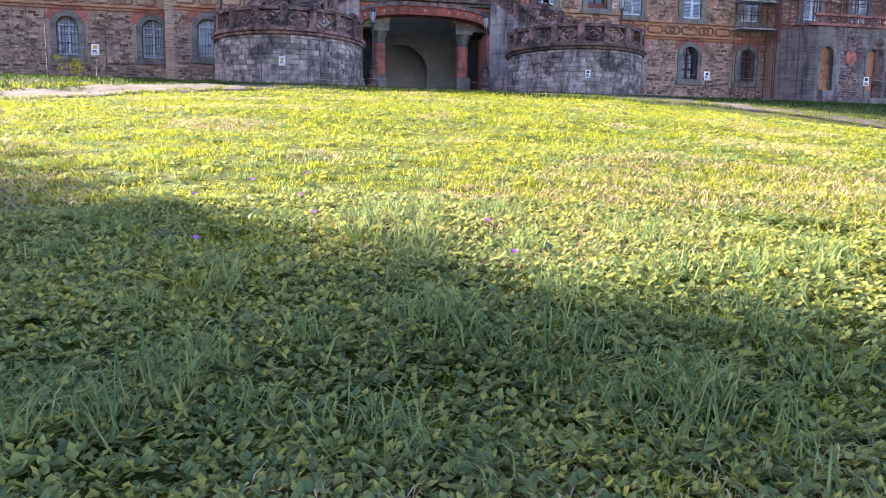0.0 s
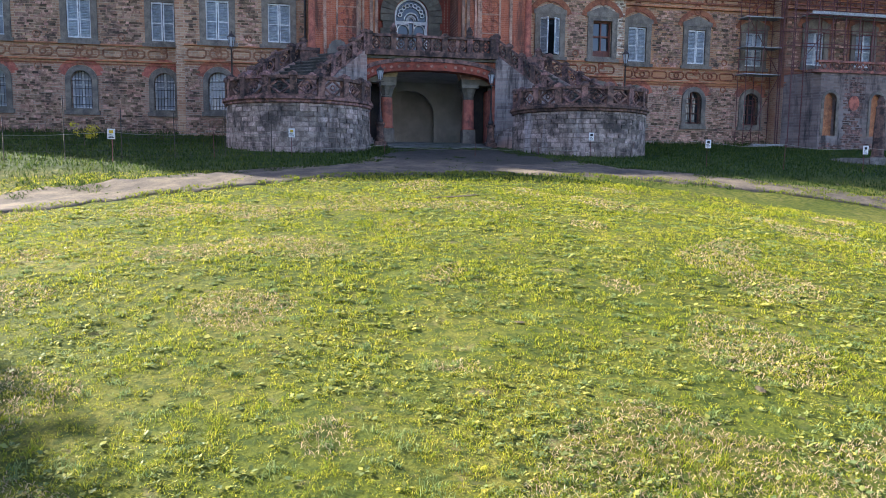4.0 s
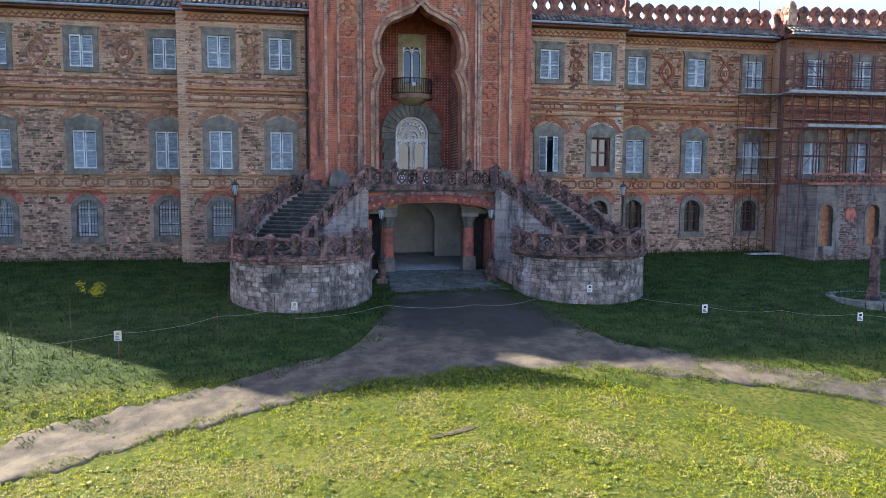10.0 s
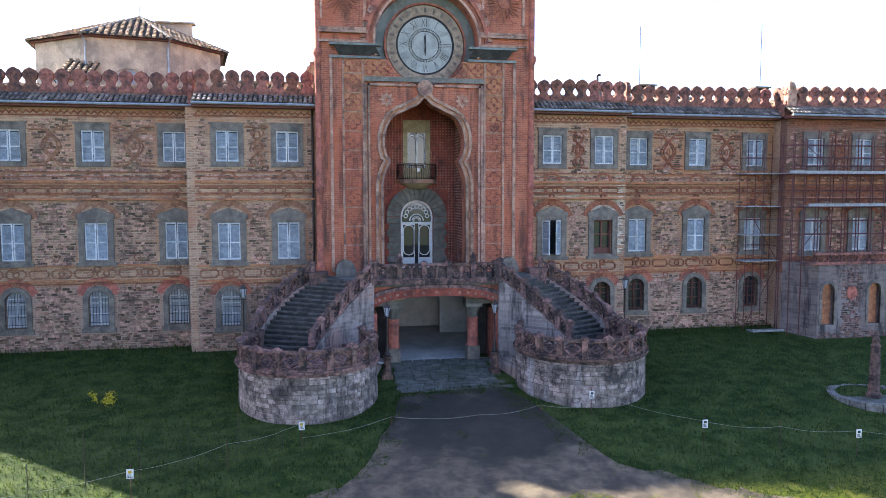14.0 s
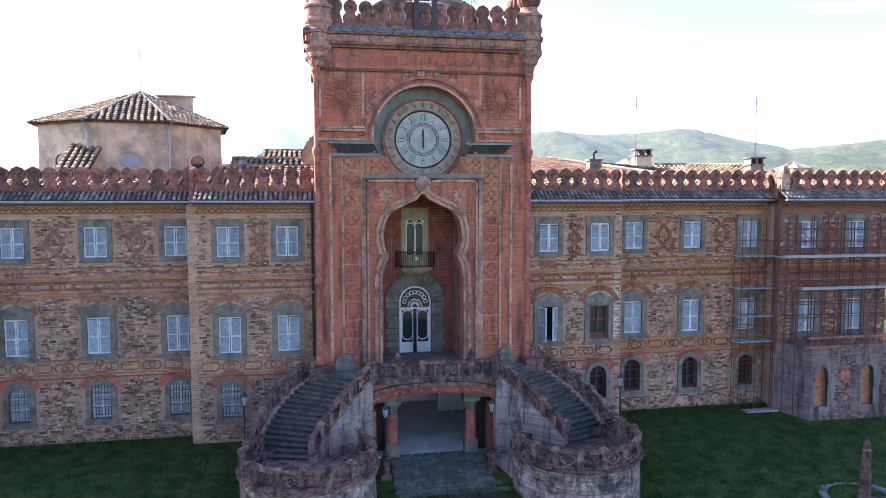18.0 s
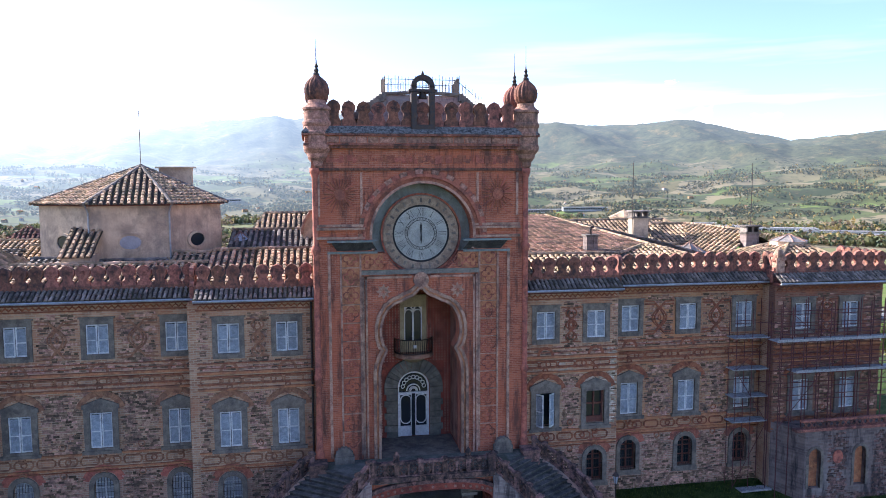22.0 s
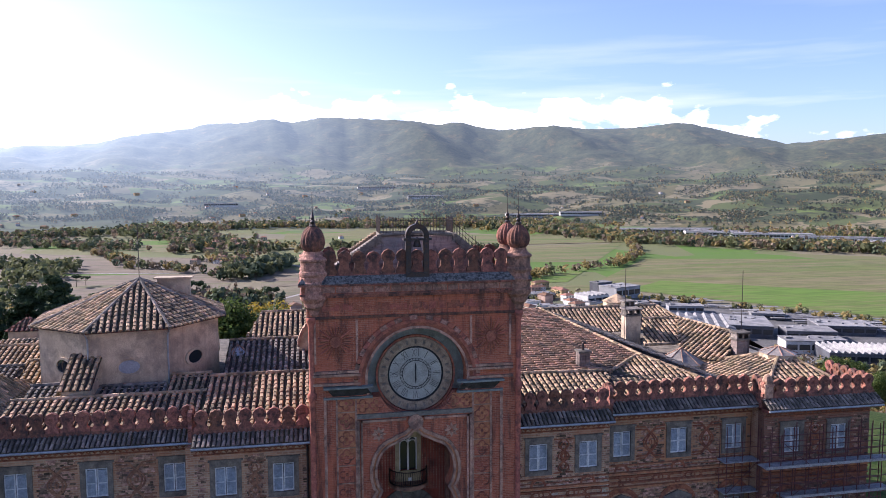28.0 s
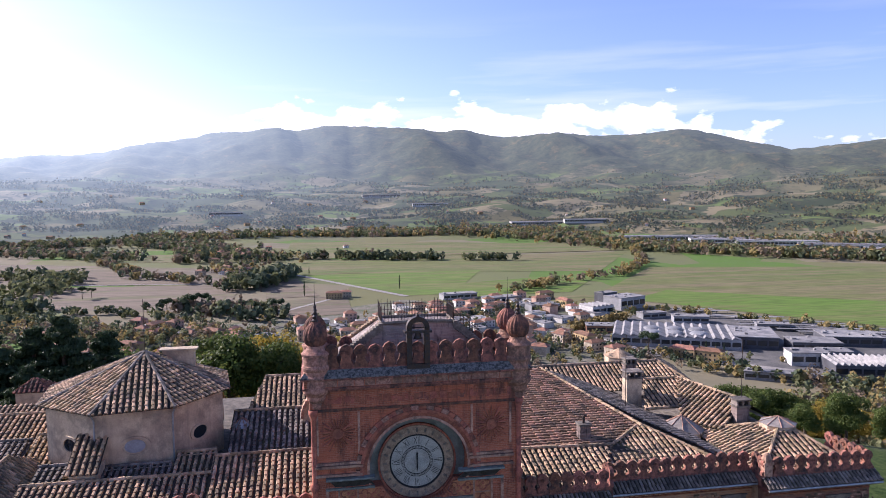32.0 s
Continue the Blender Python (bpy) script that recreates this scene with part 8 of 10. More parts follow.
# ---------- grass, weeds and trees ----------
def leafy(name, tones, rough=0.6, trans=0.45):
    """Leaf material: three tones spread over the leaves, light passing through."""
    m = bpy.data.materials.new(name)
    m.use_nodes = True
    nt = m.node_tree
    bsdf = nt.nodes["Principled BSDF"]
    out = nt.nodes["Material Output"]
    geo = nt.nodes.new("ShaderNodeNewGeometry")
    ramp = nt.nodes.new("ShaderNodeValToRGB")
    ramp.color_ramp.interpolation = "LINEAR"
    while len(ramp.color_ramp.elements) < len(tones):
        ramp.color_ramp.elements.new(0.5)
    for i, c in enumerate(tones):
        ramp.color_ramp.elements[i].position = i / (len(tones) - 1)
        ramp.color_ramp.elements[i].color = (*c, 1)
    tc = nt.nodes.new("ShaderNodeNewGeometry")
    nz = nt.nodes.new("ShaderNodeTexNoise")
    nz.inputs["Scale"].default_value = 0.8
    nt.links.new(tc.outputs["Position"], nz.inputs["Vector"])
    ad = nt.nodes.new("ShaderNodeMath")
    ad.operation = "MULTIPLY_ADD"
    ad.inputs[1].default_value, ad.inputs[2].default_value = 0.75, -0.12
    nt.links.new(geo.outputs["Random Per Island"], ad.inputs[0])
    ad2 = nt.nodes.new("ShaderNodeMath")
    nz2 = nt.nodes.new("ShaderNodeMath")
    nz2.operation = "MULTIPLY"
    nz2.inputs[1].default_value = 0.55
    nt.links.new(nz.outputs["Fac"], nz2.inputs[0])
    nt.links.new(ad.outputs[0], ad2.inputs[0]); nt.links.new(nz2.outputs[0], ad2.inputs[1])
    nt.links.new(ad2.outputs[0], ramp.inputs[0])
    nt.links.new(ramp.outputs[0], bsdf.inputs["Base Color"])
    bsdf.inputs["Roughness"].default_value, bsdf.inputs["Specular IOR Level"].default_value = rough, 0.12
    tr = nt.nodes.new("ShaderNodeBsdfTranslucent")
    nt.links.new(ramp.outputs[0], tr.inputs["Color"])
    mx = nt.nodes.new("ShaderNodeMixShader")
    mx.inputs[0].default_value = trans
    nt.links.new(bsdf.outputs[0], mx.inputs[1]); nt.links.new(tr.outputs[0], mx.inputs[2])
    nt.links.new(mx.outputs[0], out.inputs["Surface"])
    return m


def raw_mesh(name, verts, faces, k, mat):
    """Mesh from arrays: verts (n, 3), faces (m, k)."""
    me = bpy.data.meshes.new(name)
    me.vertices.add(len(verts))
    me.vertices.foreach_set("co", np.asarray(verts, np.float32).ravel())
    me.loops.add(len(faces) * k)
    me.loops.foreach_set("vertex_index", np.asarray(faces, np.int32).ravel())
    me.polygons.add(len(faces))
    me.polygons.foreach_set("loop_start", np.arange(0, len(faces) * k, k, dtype=np.int32))
    me.update(calc_edges=True)
    me.materials.append(mat)
    return me


rng = np.random.default_rng(11)


def blades(base, height, width, lean):
    """Three-triangle grass blades at the base points."""
    n = len(base)
    a = rng.uniform(0, 2 * np.pi, n)
    side = np.stack([np.cos(a), np.sin(a), np.zeros(n)], 1) * width[:, None] / 2
    b = a + np.pi / 2 + rng.normal(0, 0.5, n)
    bend = np.stack([np.cos(b), np.sin(b), np.zeros(n)], 1) * (height * lean)[:, None]
    up = np.stack([np.zeros(n), np.zeros(n), height], 1)
    v = np.stack([base - side, base + side, base + bend * 0.3 + up * 0.55 + side * 0.8, base + bend * 0.3 + up * 0.55 - side * 0.8, base + bend + up * (1 - 0.25 * lean[:, None] ** 2)], 1)
    f = np.arange(n)[:, None, None] * 5 + np.array([[0, 1, 2], [0, 2, 3], [3, 2, 4]])[None]
    return v.reshape(-1, 3), f.reshape(-1, 3)


def on_drive(x, y):
    lo, up = np.interp(x, low_x, low_y), np.interp(x, up_x, up_y)
    return (y > lo) & (y < up)


def lawn_points(n, dmin, dmax, half_deg=40, power=0.0):
    d = (rng.uniform(dmin ** (2 - power), dmax ** (2 - power), n)) ** (1 / (2 - power))
    az = np.radians(11 + rng.uniform(-half_deg, half_deg, n))
    x, y = -6.1 + d * np.sin(az), -37.2 + d * np.cos(az)
    keep = (~on_drive(x, y)) & (y < -15.6)
    x, y, d = x[keep], y[keep], d[keep]
    z = np.array([ground_z(a, b) for a, b in zip(x, y)])
    return np.stack([x, y, z], 1), d


M_GRASS = leafy("grass_blade", [(0.035, 0.08, 0.012), (0.18, 0.235, 0.02), (0.37, 0.375, 0.03), (0.55, 0.47, 0.085)], 0.8, 0.5)
M_WEED = leafy("weed_leaf", [(0.045, 0.085, 0.035), (0.165, 0.215, 0.08), (0.29, 0.315, 0.085), (0.55, 0.47, 0.09)], 0.5, 0.42)
M_TUFT = leafy("tuft_blade", [(0.07, 0.135, 0.05), (0.17, 0.24, 0.08), (0.32, 0.36, 0.12)], 0.6, 0.4)
M_STRAW = leafy("dry_straw", [(0.20, 0.14, 0.08), (0.44, 0.33, 0.19), (0.60, 0.47, 0.29)], 0.7, 0.3)
P, D = lawn_points(480000, 0.9, 22, 40, 1.0)
patch = np.array([noise.noise((a * 0.8, b * 0.8, 9)) for a, b in P[:, :2]])
mat_ = np.array([noise.noise((a * 6.5, b * 6.5, 4)) + 0.5 * noise.noise((a * 17, b * 17, 1)) for a, b in P[:, :2]])
thick = mat_ > -0.22
P, D, patch, mat_ = P[thick], D[thick], patch[thick], mat_[thick]
h = (0.018 + 0.022 * np.clip(patch + 0.3, 0, 1)) * (0.55 + 1.5 * np.clip(mat_ + 0.2, 0, 1)) * rng.uniform(0.5, 1.6, len(P)) * (1 + 0.035 * D)
v, f = blades(P - (0, 0, 0.01), h, 0.0032 * (0.7 + 0.2 * D) * rng.uniform(0.7, 1.4, len(P)), rng.uniform(0.4, 1.6, len(P)))
tagged(new("grass", raw_mesh("grass", v, f, 3, M_GRASS)), "short uneven sunlit lawn grass", "grass", kind="stuff")
# the same lawn, sparser, to the sides and behind
P = np.stack([rng.uniform(-30, 22, 90000), rng.uniform(-56, -18, 90000)], 1)
off = np.degrees(np.arctan2(P[:, 0] + 6.1, P[:, 1] + 37.2)) - 11
P = P[(np.abs(off) > 39) & ~on_drive(P[:, 0], P[:, 1])]
P = np.concatenate([P, np.array([ground_z(a, b) for a, b in P])[:, None]], 1)
v, f = blades(P - (0, 0, 0.01), rng.uniform(0.04, 0.09, len(P)), rng.uniform(0.012, 0.024, len(P)), rng.uniform(0.2, 1.1, len(P)))
tagged(new("grass", raw_mesh("grass", v, f, 3, M_GRASS)), "short uneven lawn grass beside the trees", "grass", kind="stuff")
# tufts of longer grass
C, D = lawn_points(900, 1.2, 21, 40, 1.0)
k = 34
B = np.repeat(C, k, 0) + np.concatenate([rng.normal(0, 0.05, (len(C) * k, 2)), np.zeros((len(C) * k, 1))], 1)
hh = np.repeat(rng.uniform(0.05, 0.12, len(C)) * np.where(D < 3.6, 1.25, 0.62), k) * rng.uniform(0.6, 1.2, len(B))
v, f = blades(B, hh, np.repeat(0.003 + 0.0006 * D, k) * rng.uniform(0.8, 1.5, len(B)), rng.uniform(0.5, 1.7, len(B)))
tagged(new("grass_tufts", raw_mesh("grass_tufts", v, f, 3, M_TUFT)), "taller tufts of lawn grass", "grass", kind="stuff")


def rosettes(C, D, per, smin, smax, mat, name, label, flat=0.5):
    """Low weeds: leaves spread round a point."""
    n = len(C) * per
    base = np.repeat(C, per, 0)
    a = rng.uniform(0, 2 * np.pi, n)
    ln = rng.uniform(smin, smax, n) * np.repeat(1 + 0.09 * D, per)
    el = rng.uniform(0.05, flat, n)
    d = np.stack([np.cos(a) * np.cos(el), np.sin(a) * np.cos(el), np.sin(el)], 1)
    s = np.stack([-np.sin(a), np.cos(a), rng.normal(0, 0.3, n)], 1)
    w = ln * rng.uniform(0.22, 0.42, n)
    st = base + d * (ln * 0.3)[:, None] + (0, 0, 0.012)
    v = np.stack([st, st + d * (ln * 0.4)[:, None] + s * w[:, None], st + d * ln[:, None] - np.array((0, 0, 1)) * (ln * 0.15)[:, None], st + d * (ln * 0.4)[:, None] - s * w[:, None]], 1)
    f = np.arange(n)[:, None] * 4 + np.arange(4)[None]
    tagged(new(name, raw_mesh(name, v.reshape(-1, 3), f, 4, mat)), label, "weeds", kind="stuff")


C, D = lawn_points(11000, 0.9, 3.8, 40, 1.0)
rosettes(C, D, 6, 0.011, 0.026, M_WEED, "clover_mat", "dense mat of small lawn weeds", 1.1)
C, D = lawn_points(13000, 0.9, 20, 40, 1.2)
den = np.array([noise.noise((a * 0.6, b * 0.6, 21)) for a, b in C[:, :2]])
C, D = C[den > 0.02], D[den > 0.02]
rosettes(C, D, 6, 0.011, 0.027, M_WEED, "clover_weeds", "low broad-leaved weeds in the lawn", 0.9)
C, D = lawn_points(900, 1.0, 18, 40, 1.0)
rosettes(C, D, 8, 0.025, 0.05, M_WEED, "plantain_weeds", "plantain rosettes in the lawn", 0.6)
C, D = lawn_points(110000, 1.0, 21, 40, 0.9)
den = np.array([noise.noise((a * 0.5, b * 0.5, 40)) for a, b in C[:, :2]])
thin = den > np.where(D > 6, 0.18, 0.0)
C, D = C[thin], D[thin]
v, f = blades(C, rng.uniform(0.02, 0.055, len(C)) * (1 + 0.02 * D), 0.0024 + 0.0008 * D, rng.uniform(0.8, 2.4, len(C)))
tagged(new("dry_grass", raw_mesh("dry_grass", v, f, 3, M_STRAW)), "dry straw-coloured grass stalks", "grass", kind="stuff")
# purple flowers in the near shade
M_PETAL = leafy("purple_petal", [(0.30, 0.10, 0.42), (0.42, 0.16, 0.55)], 0.5, 0.3)
petal = MB()
for k in range(14):
    a = 2 * math.pi * k / 14
    petal.face([(0, 0, 0.05), (0.008 * math.cos(a - 0.2), 0.008 * math.sin(a - 0.2), 0.058), (0.017 * math.cos(a), 0.017 * math.sin(a), 0.064), (0.008 * math.cos(a + 0.2), 0.008 * math.sin(a + 0.2), 0.058)])
pm, stem = petal.mesh("petals", M_PETAL), MB().tube([(0, 0, -0.01), (0.002, 0, 0.05)], 0.0015, 4).mesh("stem", M_WEED)
for x, y in ((-6.42, -34.55), (-6.0, -34.2), (-5.3, -34.35), (-6.05, -33.75), (-6.55, -33.6), (-6.3, -33.2), (-5.35, -34.9), (-6.0, -32.9)):
    fl = empty("purple_flower", (x, y, ground_z(x, y)), "small purple wild flower in the grass", "flower", "wild flowers")
    shared("petals", pm, fl, (0, 0, 0), x * 7, (1.1, 1.1, 1.3))
    shared("stem", stem, fl, (0, 0, 0), 0, (1, 1, 1.3))

# rough grass in the castle's shade and at the foot of the walls
n = 90000
x, y = rng.uniform(-26, 30, n), rng.uniform(-17.5, 2.0, n)
keep = (~on_drive(x, y)) & (np.hypot(np.abs(x) - 6.25, y + 6) > 3.05) & ~((np.abs(x) < 9) & (y > -5.2)) & ~((np.abs(x) < 2.6) & (y > -6.3)) & ~((x > 21.7) & (y > -1.1)) & ~((x > -12) & (x < 11.6) & (y > 0.9))
x, y = x[keep], y[keep]
z = np.array([ground_z(a, b) for a, b in zip(x, y)])
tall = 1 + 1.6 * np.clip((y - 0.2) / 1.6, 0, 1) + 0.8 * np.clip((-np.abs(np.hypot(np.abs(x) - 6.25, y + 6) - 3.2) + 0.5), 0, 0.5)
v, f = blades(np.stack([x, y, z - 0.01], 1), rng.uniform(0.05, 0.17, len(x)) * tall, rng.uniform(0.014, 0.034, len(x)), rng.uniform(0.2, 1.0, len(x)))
# dark blade tones hold part of the castle's shade in the colour
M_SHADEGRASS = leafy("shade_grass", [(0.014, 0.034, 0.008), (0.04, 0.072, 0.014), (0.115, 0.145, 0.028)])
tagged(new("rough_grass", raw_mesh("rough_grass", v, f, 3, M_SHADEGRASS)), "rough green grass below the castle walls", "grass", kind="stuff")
C = np.stack([x, y, z], 1)[rng.integers(0, len(x), 2600)]
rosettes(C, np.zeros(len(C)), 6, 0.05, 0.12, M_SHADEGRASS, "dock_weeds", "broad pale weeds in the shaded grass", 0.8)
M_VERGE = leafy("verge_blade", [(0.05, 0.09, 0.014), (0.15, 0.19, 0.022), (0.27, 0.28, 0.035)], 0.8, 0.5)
# grass creeping ragged over the drive's edges
n = 170000
x, y = rng.uniform(-16, 15, n), rng.uniform(-22, -5.6, n)
lo_, up_ = np.interp(x, low_x, low_y), np.interp(x, up_x, up_y)
rag = np.array([noise.noise((a * 1.3, b * 1.3, 61)) for a, b in zip(x, y)])
near_ = np.minimum(np.abs(y - up_), np.abs(x - np.interp(y, [-13.8, -11.9, -8.6, -6.2], [5.0, 3.9, 2.9, 2.4]) * np.sign(x)) + (y < -13.8) * 9)
keep = on_drive(x, y) & ((near_ < 0.6 + 1.6 * rag) | ((rag > 0.42) & (y > -13)) | (y - lo_ < 0.3 + 0.9 * rag))
x, y, lo_ = x[keep], y[keep], lo_[keep]
P_ = np.stack([x, y, np.array([land_z(a, b) + 0.02 for a, b in zip(x, y)])], 1)
# lit and shaded blade tones: the castle side gets the darker copy
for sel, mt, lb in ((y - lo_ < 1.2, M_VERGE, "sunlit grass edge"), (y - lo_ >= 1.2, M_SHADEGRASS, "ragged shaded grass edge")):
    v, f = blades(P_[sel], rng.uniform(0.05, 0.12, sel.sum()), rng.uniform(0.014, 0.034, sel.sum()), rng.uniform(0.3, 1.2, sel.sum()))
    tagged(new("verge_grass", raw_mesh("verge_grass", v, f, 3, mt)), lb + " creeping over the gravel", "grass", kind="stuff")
# weeds creeping on the drive
n = 2600
x, y = rng.uniform(-14, 13, n), rng.uniform(-20, -6, n)
den = np.array([noise.noise((a * 0.55, b * 0.55, 77)) for a, b in zip(x, y)])
keep = on_drive(x, y) & (den > 0.16)
x, y = x[keep], y[keep]
C = np.stack([x, y, np.array([land_z(a, b) + 0.02 for a, b in zip(x, y)])], 1)
rosettes(C, np.zeros(len(C)), 7, 0.03, 0.08, M_SHADEGRASS, "drive_weeds", "weeds creeping over the gravel", 0.8)

# bare dark rut and small bare patches in the lawn
M_SOIL = material("bare_soil", (0.11, 0.085, 0.05), (0.06, 0.05, 0.03), 1.0, 8, 40, 0.5)
def soil(cx, cy, rx, ry, rot, label):
    mb = MB()
    pts = []
    for i in range(18):
        a = 2 * math.pi * i / 18
        q = 1 + 0.35 * noise.noise((cx + 2 * math.cos(a), cy + 2 * math.sin(a), 5))
        u, w = rx * q * math.cos(a), ry * q * math.sin(a)
        x, y = cx + u * math.cos(rot) - w * math.sin(rot), cy + u * math.sin(rot) + w * math.cos(rot)
        pts.append((x, y, land_z(x, y) + 0.02))
    c = (cx, cy, land_z(cx, cy) + 0.03)
    for i in range(18):
        mb.face([c, pts[i], pts[(i + 1) % 18]])
    mb.thing("bare_patch", M_SOIL, label, "soil", kind="structure")
soil(-2.4, -19.75, 0.75, 0.1, 0.35, "dark crooked rut in the lawn")
for cx, cy, r in ((-3.5, -29.1, 0.07), (-1.7, -31.3, 0.08), (-6.6, -34.2, 0.07)):
    soil(cx, cy, r, r * 0.6, cx, "small bare patch of dark soil")

# ---------- trees ----------
def crown_mesh(name, blobs, per, size, mat, seed, thin=0.0):
    """A crown of many small leaf clumps set in lumps: blobs (x, y, z, rx, ry, rz)."""
    g = np.random.default_rng(seed)
    pts, nor = [], []
    for bx, by, bz, rx, ry, rz in blobs:
        d = g.normal(0, 1, (per, 3))
        d /= np.linalg.norm(d, axis=1)[:, None]
        r = g.uniform(0.45, 1.08, per) ** 0.6
        pts.append(np.array((bx, by, bz)) + d * r[:, None] * np.array((rx, ry, rz)))
        nor.append(d + g.normal(0, 0.55, (per, 3)))
    p, nn = np.concatenate(pts), np.concatenate(nor)
    nn /= np.linalg.norm(nn, axis=1)[:, None]
    t = np.cross(nn, g.normal(0, 1, nn.shape))
    t /= np.linalg.norm(t, axis=1)[:, None]
    b = np.cross(nn, t)
    s = size * g.uniform(0.5, 1.3, len(p))[:, None]
    v = np.stack([p - t * s, p - b * s * 0.6, p + t * s, p + b * s * 0.7], 1)
    return raw_mesh(name, v.reshape(-1, 3), np.arange(len(p))[:, None] * 4 + np.arange(4)[None], 4, mat)


def trunk_mesh(h, r, limbs, seed, mat):
    g = random.Random(seed)
    mb = MB()
    n = 7
    mb.lathe(0, 0, [(r * (1 - 0.6 * i / n) * (1.25 if i == 0 else 1), h * i / n - 0.3) for i in range(n + 1)], 8)
    for k in range(limbs):
        z = h * g.uniform(0.35, 0.95)
        a = g.uniform(0, 6.28)
        l = h * g.uniform(0.25, 0.45)
        mb.tube([(0, 0, z), (0.5 * l * math.cos(a), 0.5 * l * math.sin(a), z + 0.25 * l), (l * math.cos(a), l * math.sin(a), z + 0.6 * l)], r * 0.25, 5)
    return mb.mesh("trunk", mat)


M_BARK = material("tree_bark", (0.12, 0.09, 0.06), (0.08, 0.06, 0.045), 0.95, 6, 25, 0.6)
M_DARKLEAF = leafy("conifer_needles", [(0.025, 0.042, 0.022), (0.04, 0.065, 0.03), (0.065, 0.09, 0.04)], 0.6, 0.2)
M_GREENLEAF = leafy("green_leaves", [(0.045, 0.075, 0.02), (0.075, 0.11, 0.03), (0.12, 0.14, 0.035)], 0.55, 0.4)
M_GOLDLEAF = leafy("golden_leaves", [(0.13, 0.12, 0.025), (0.24, 0.19, 0.035), (0.30, 0.20, 0.04)], 0.55, 0.45)
M_RUSTLEAF = leafy("rust_leaves", [(0.16, 0.09, 0.04), (0.22, 0.12, 0.05), (0.28, 0.17, 0.07)], 0.55, 0.4)


def tree(name, label, blobs, per, size, leaf, h, r, limbs, seed):
    t = empty(name, (0, 0, 0), label, "tree")
    tk = new("trunk", trunk_mesh(h, r, limbs, seed, M_BARK))
    tk.parent = t
    cr = new("crown", crown_mesh("crown", blobs, per, size, leaf, seed))
    cr.parent = t
    return t


def lumps(n, spread, z0, z1, r, seed, squash=0.8):
    g = random.Random(seed)
    out = []
    for i in range(n):
        a, q = g.uniform(0, 6.28), spread * math.sqrt(g.uniform(0, 1))
        z = g.uniform(z0, z1)
        out.append((q * math.cos(a), q * math.sin(a), z, r * g.uniform(0.7, 1.25), r * g.uniform(0.7, 1.25), r * squash * g.uniform(0.7, 1.2)))
    return out


cedar_b = []
g_ = random.Random(3)
for i in range(26):
    z = 3.5 + i * 0.52
    q = 7.2 * (1 - i / 29) * (1.0 if i % 3 else 0.6)
    for k in range(5):
        a = g_.uniform(0, 6.28)
        cedar_b.append((q * 0.6 * math.cos(a), q * 0.6 * math.sin(a), z + g_.uniform(-0.3, 0.3), q * 0.5, q * 0.5, 0.3))
PROTO = {
    "cedar": tree("cedar_tree", "dark tiered cedar on the slope behind the castle", cedar_b, 190, 0.24, M_DARKLEAF, 17, 0.45, 0, 1),
    "pine": tree("umbrella_pine", "umbrella pine with a flat dark crown", lumps(14, 3.6, 8.2, 9.6, 1.9, 2, 0.55), 120, 0.4, M_DARKLEAF, 9, 0.35, 7, 2),
    "green": tree("broadleaf_tree", "green broad-leaved tree with an uneven crown", lumps(15, 2.7, 3.2, 8.2, 1.9, 3), 520, 0.21, M_GREENLEAF, 7, 0.3, 7, 3),
    "shade": tree("broadleaf_tree", "unseen dense broad-leaved tree added to shade the lawn", lumps(15, 2.7, 3.2, 8.2, 1.9, 3), 800, 0.21, M_GREENLEAF, 7, 0.3, 7, 3),
    "gold": tree("autumn_tree", "yellow-green autumn tree with an uneven crown", lumps(15, 2.6, 3.0, 8.0, 1.9, 4), 330, 0.2, M_GOLDLEAF, 7, 0.28, 7, 4),
    "rust": tree("russet_tree", "russet autumn tree with thinning leaves", lumps(12, 2.2, 2.6, 6.4, 1.6, 5), 280, 0.19, M_RUSTLEAF, 6, 0.25, 6, 5),
    "cypress": tree("cypress", "slim dark cypress near the houses", [(0, 0, 1.5 + i * 0.75, 0.9 * math.sin(0.5 + 2.5 * i / 16), 0.9 * math.sin(0.5 + 2.5 * i / 16), 0.7) for i in range(16)], 50, 0.28, M_DARKLEAF, 12, 0.2, 0, 6),
}
used = set()


def plant(kind, x, y, s, rz=0.0, lift=0.0, tall=0.0):
    grown = random.uniform(0.9, 1.12)
    m = Matrix.LocRotScale((x, y, land_z(x, y) + lift), Euler((0, 0, rz)), (s, s, s * (tall or grown)))
    if kind not in used:
        used.add(kind)
        PROTO[kind].matrix_basis = m
        return PROTO[kind]
    ob = copy_thing(PROTO[kind], Matrix())
    ob.matrix_basis = m
    return ob


# big unseen trees left of the lawn, placed to shade its near end
for x, y, s, rz, tall in ((-22.15, -32.7, 1.8, 0.66, 1.0), (-26.1, -29.3, 1.66, 0.4, 1.12), (-28.8, -24.6, 1.51, 2.25, 1.07), (-30.1, -21.75, 1.37, 2.6, 1.0), (-23.6, -24.6, 1.05, 1.1, 1.15), (-22.6, -36.4, 1.5, 4.1, 1.0), (-26.4, -20.3, 1.02, 1.56, 1.06), (-29.2, -18.1, 1.1, 1.56, 1.06)):
    plant("shade", x, y, s, rz, 0.0, tall)
random.seed(21)
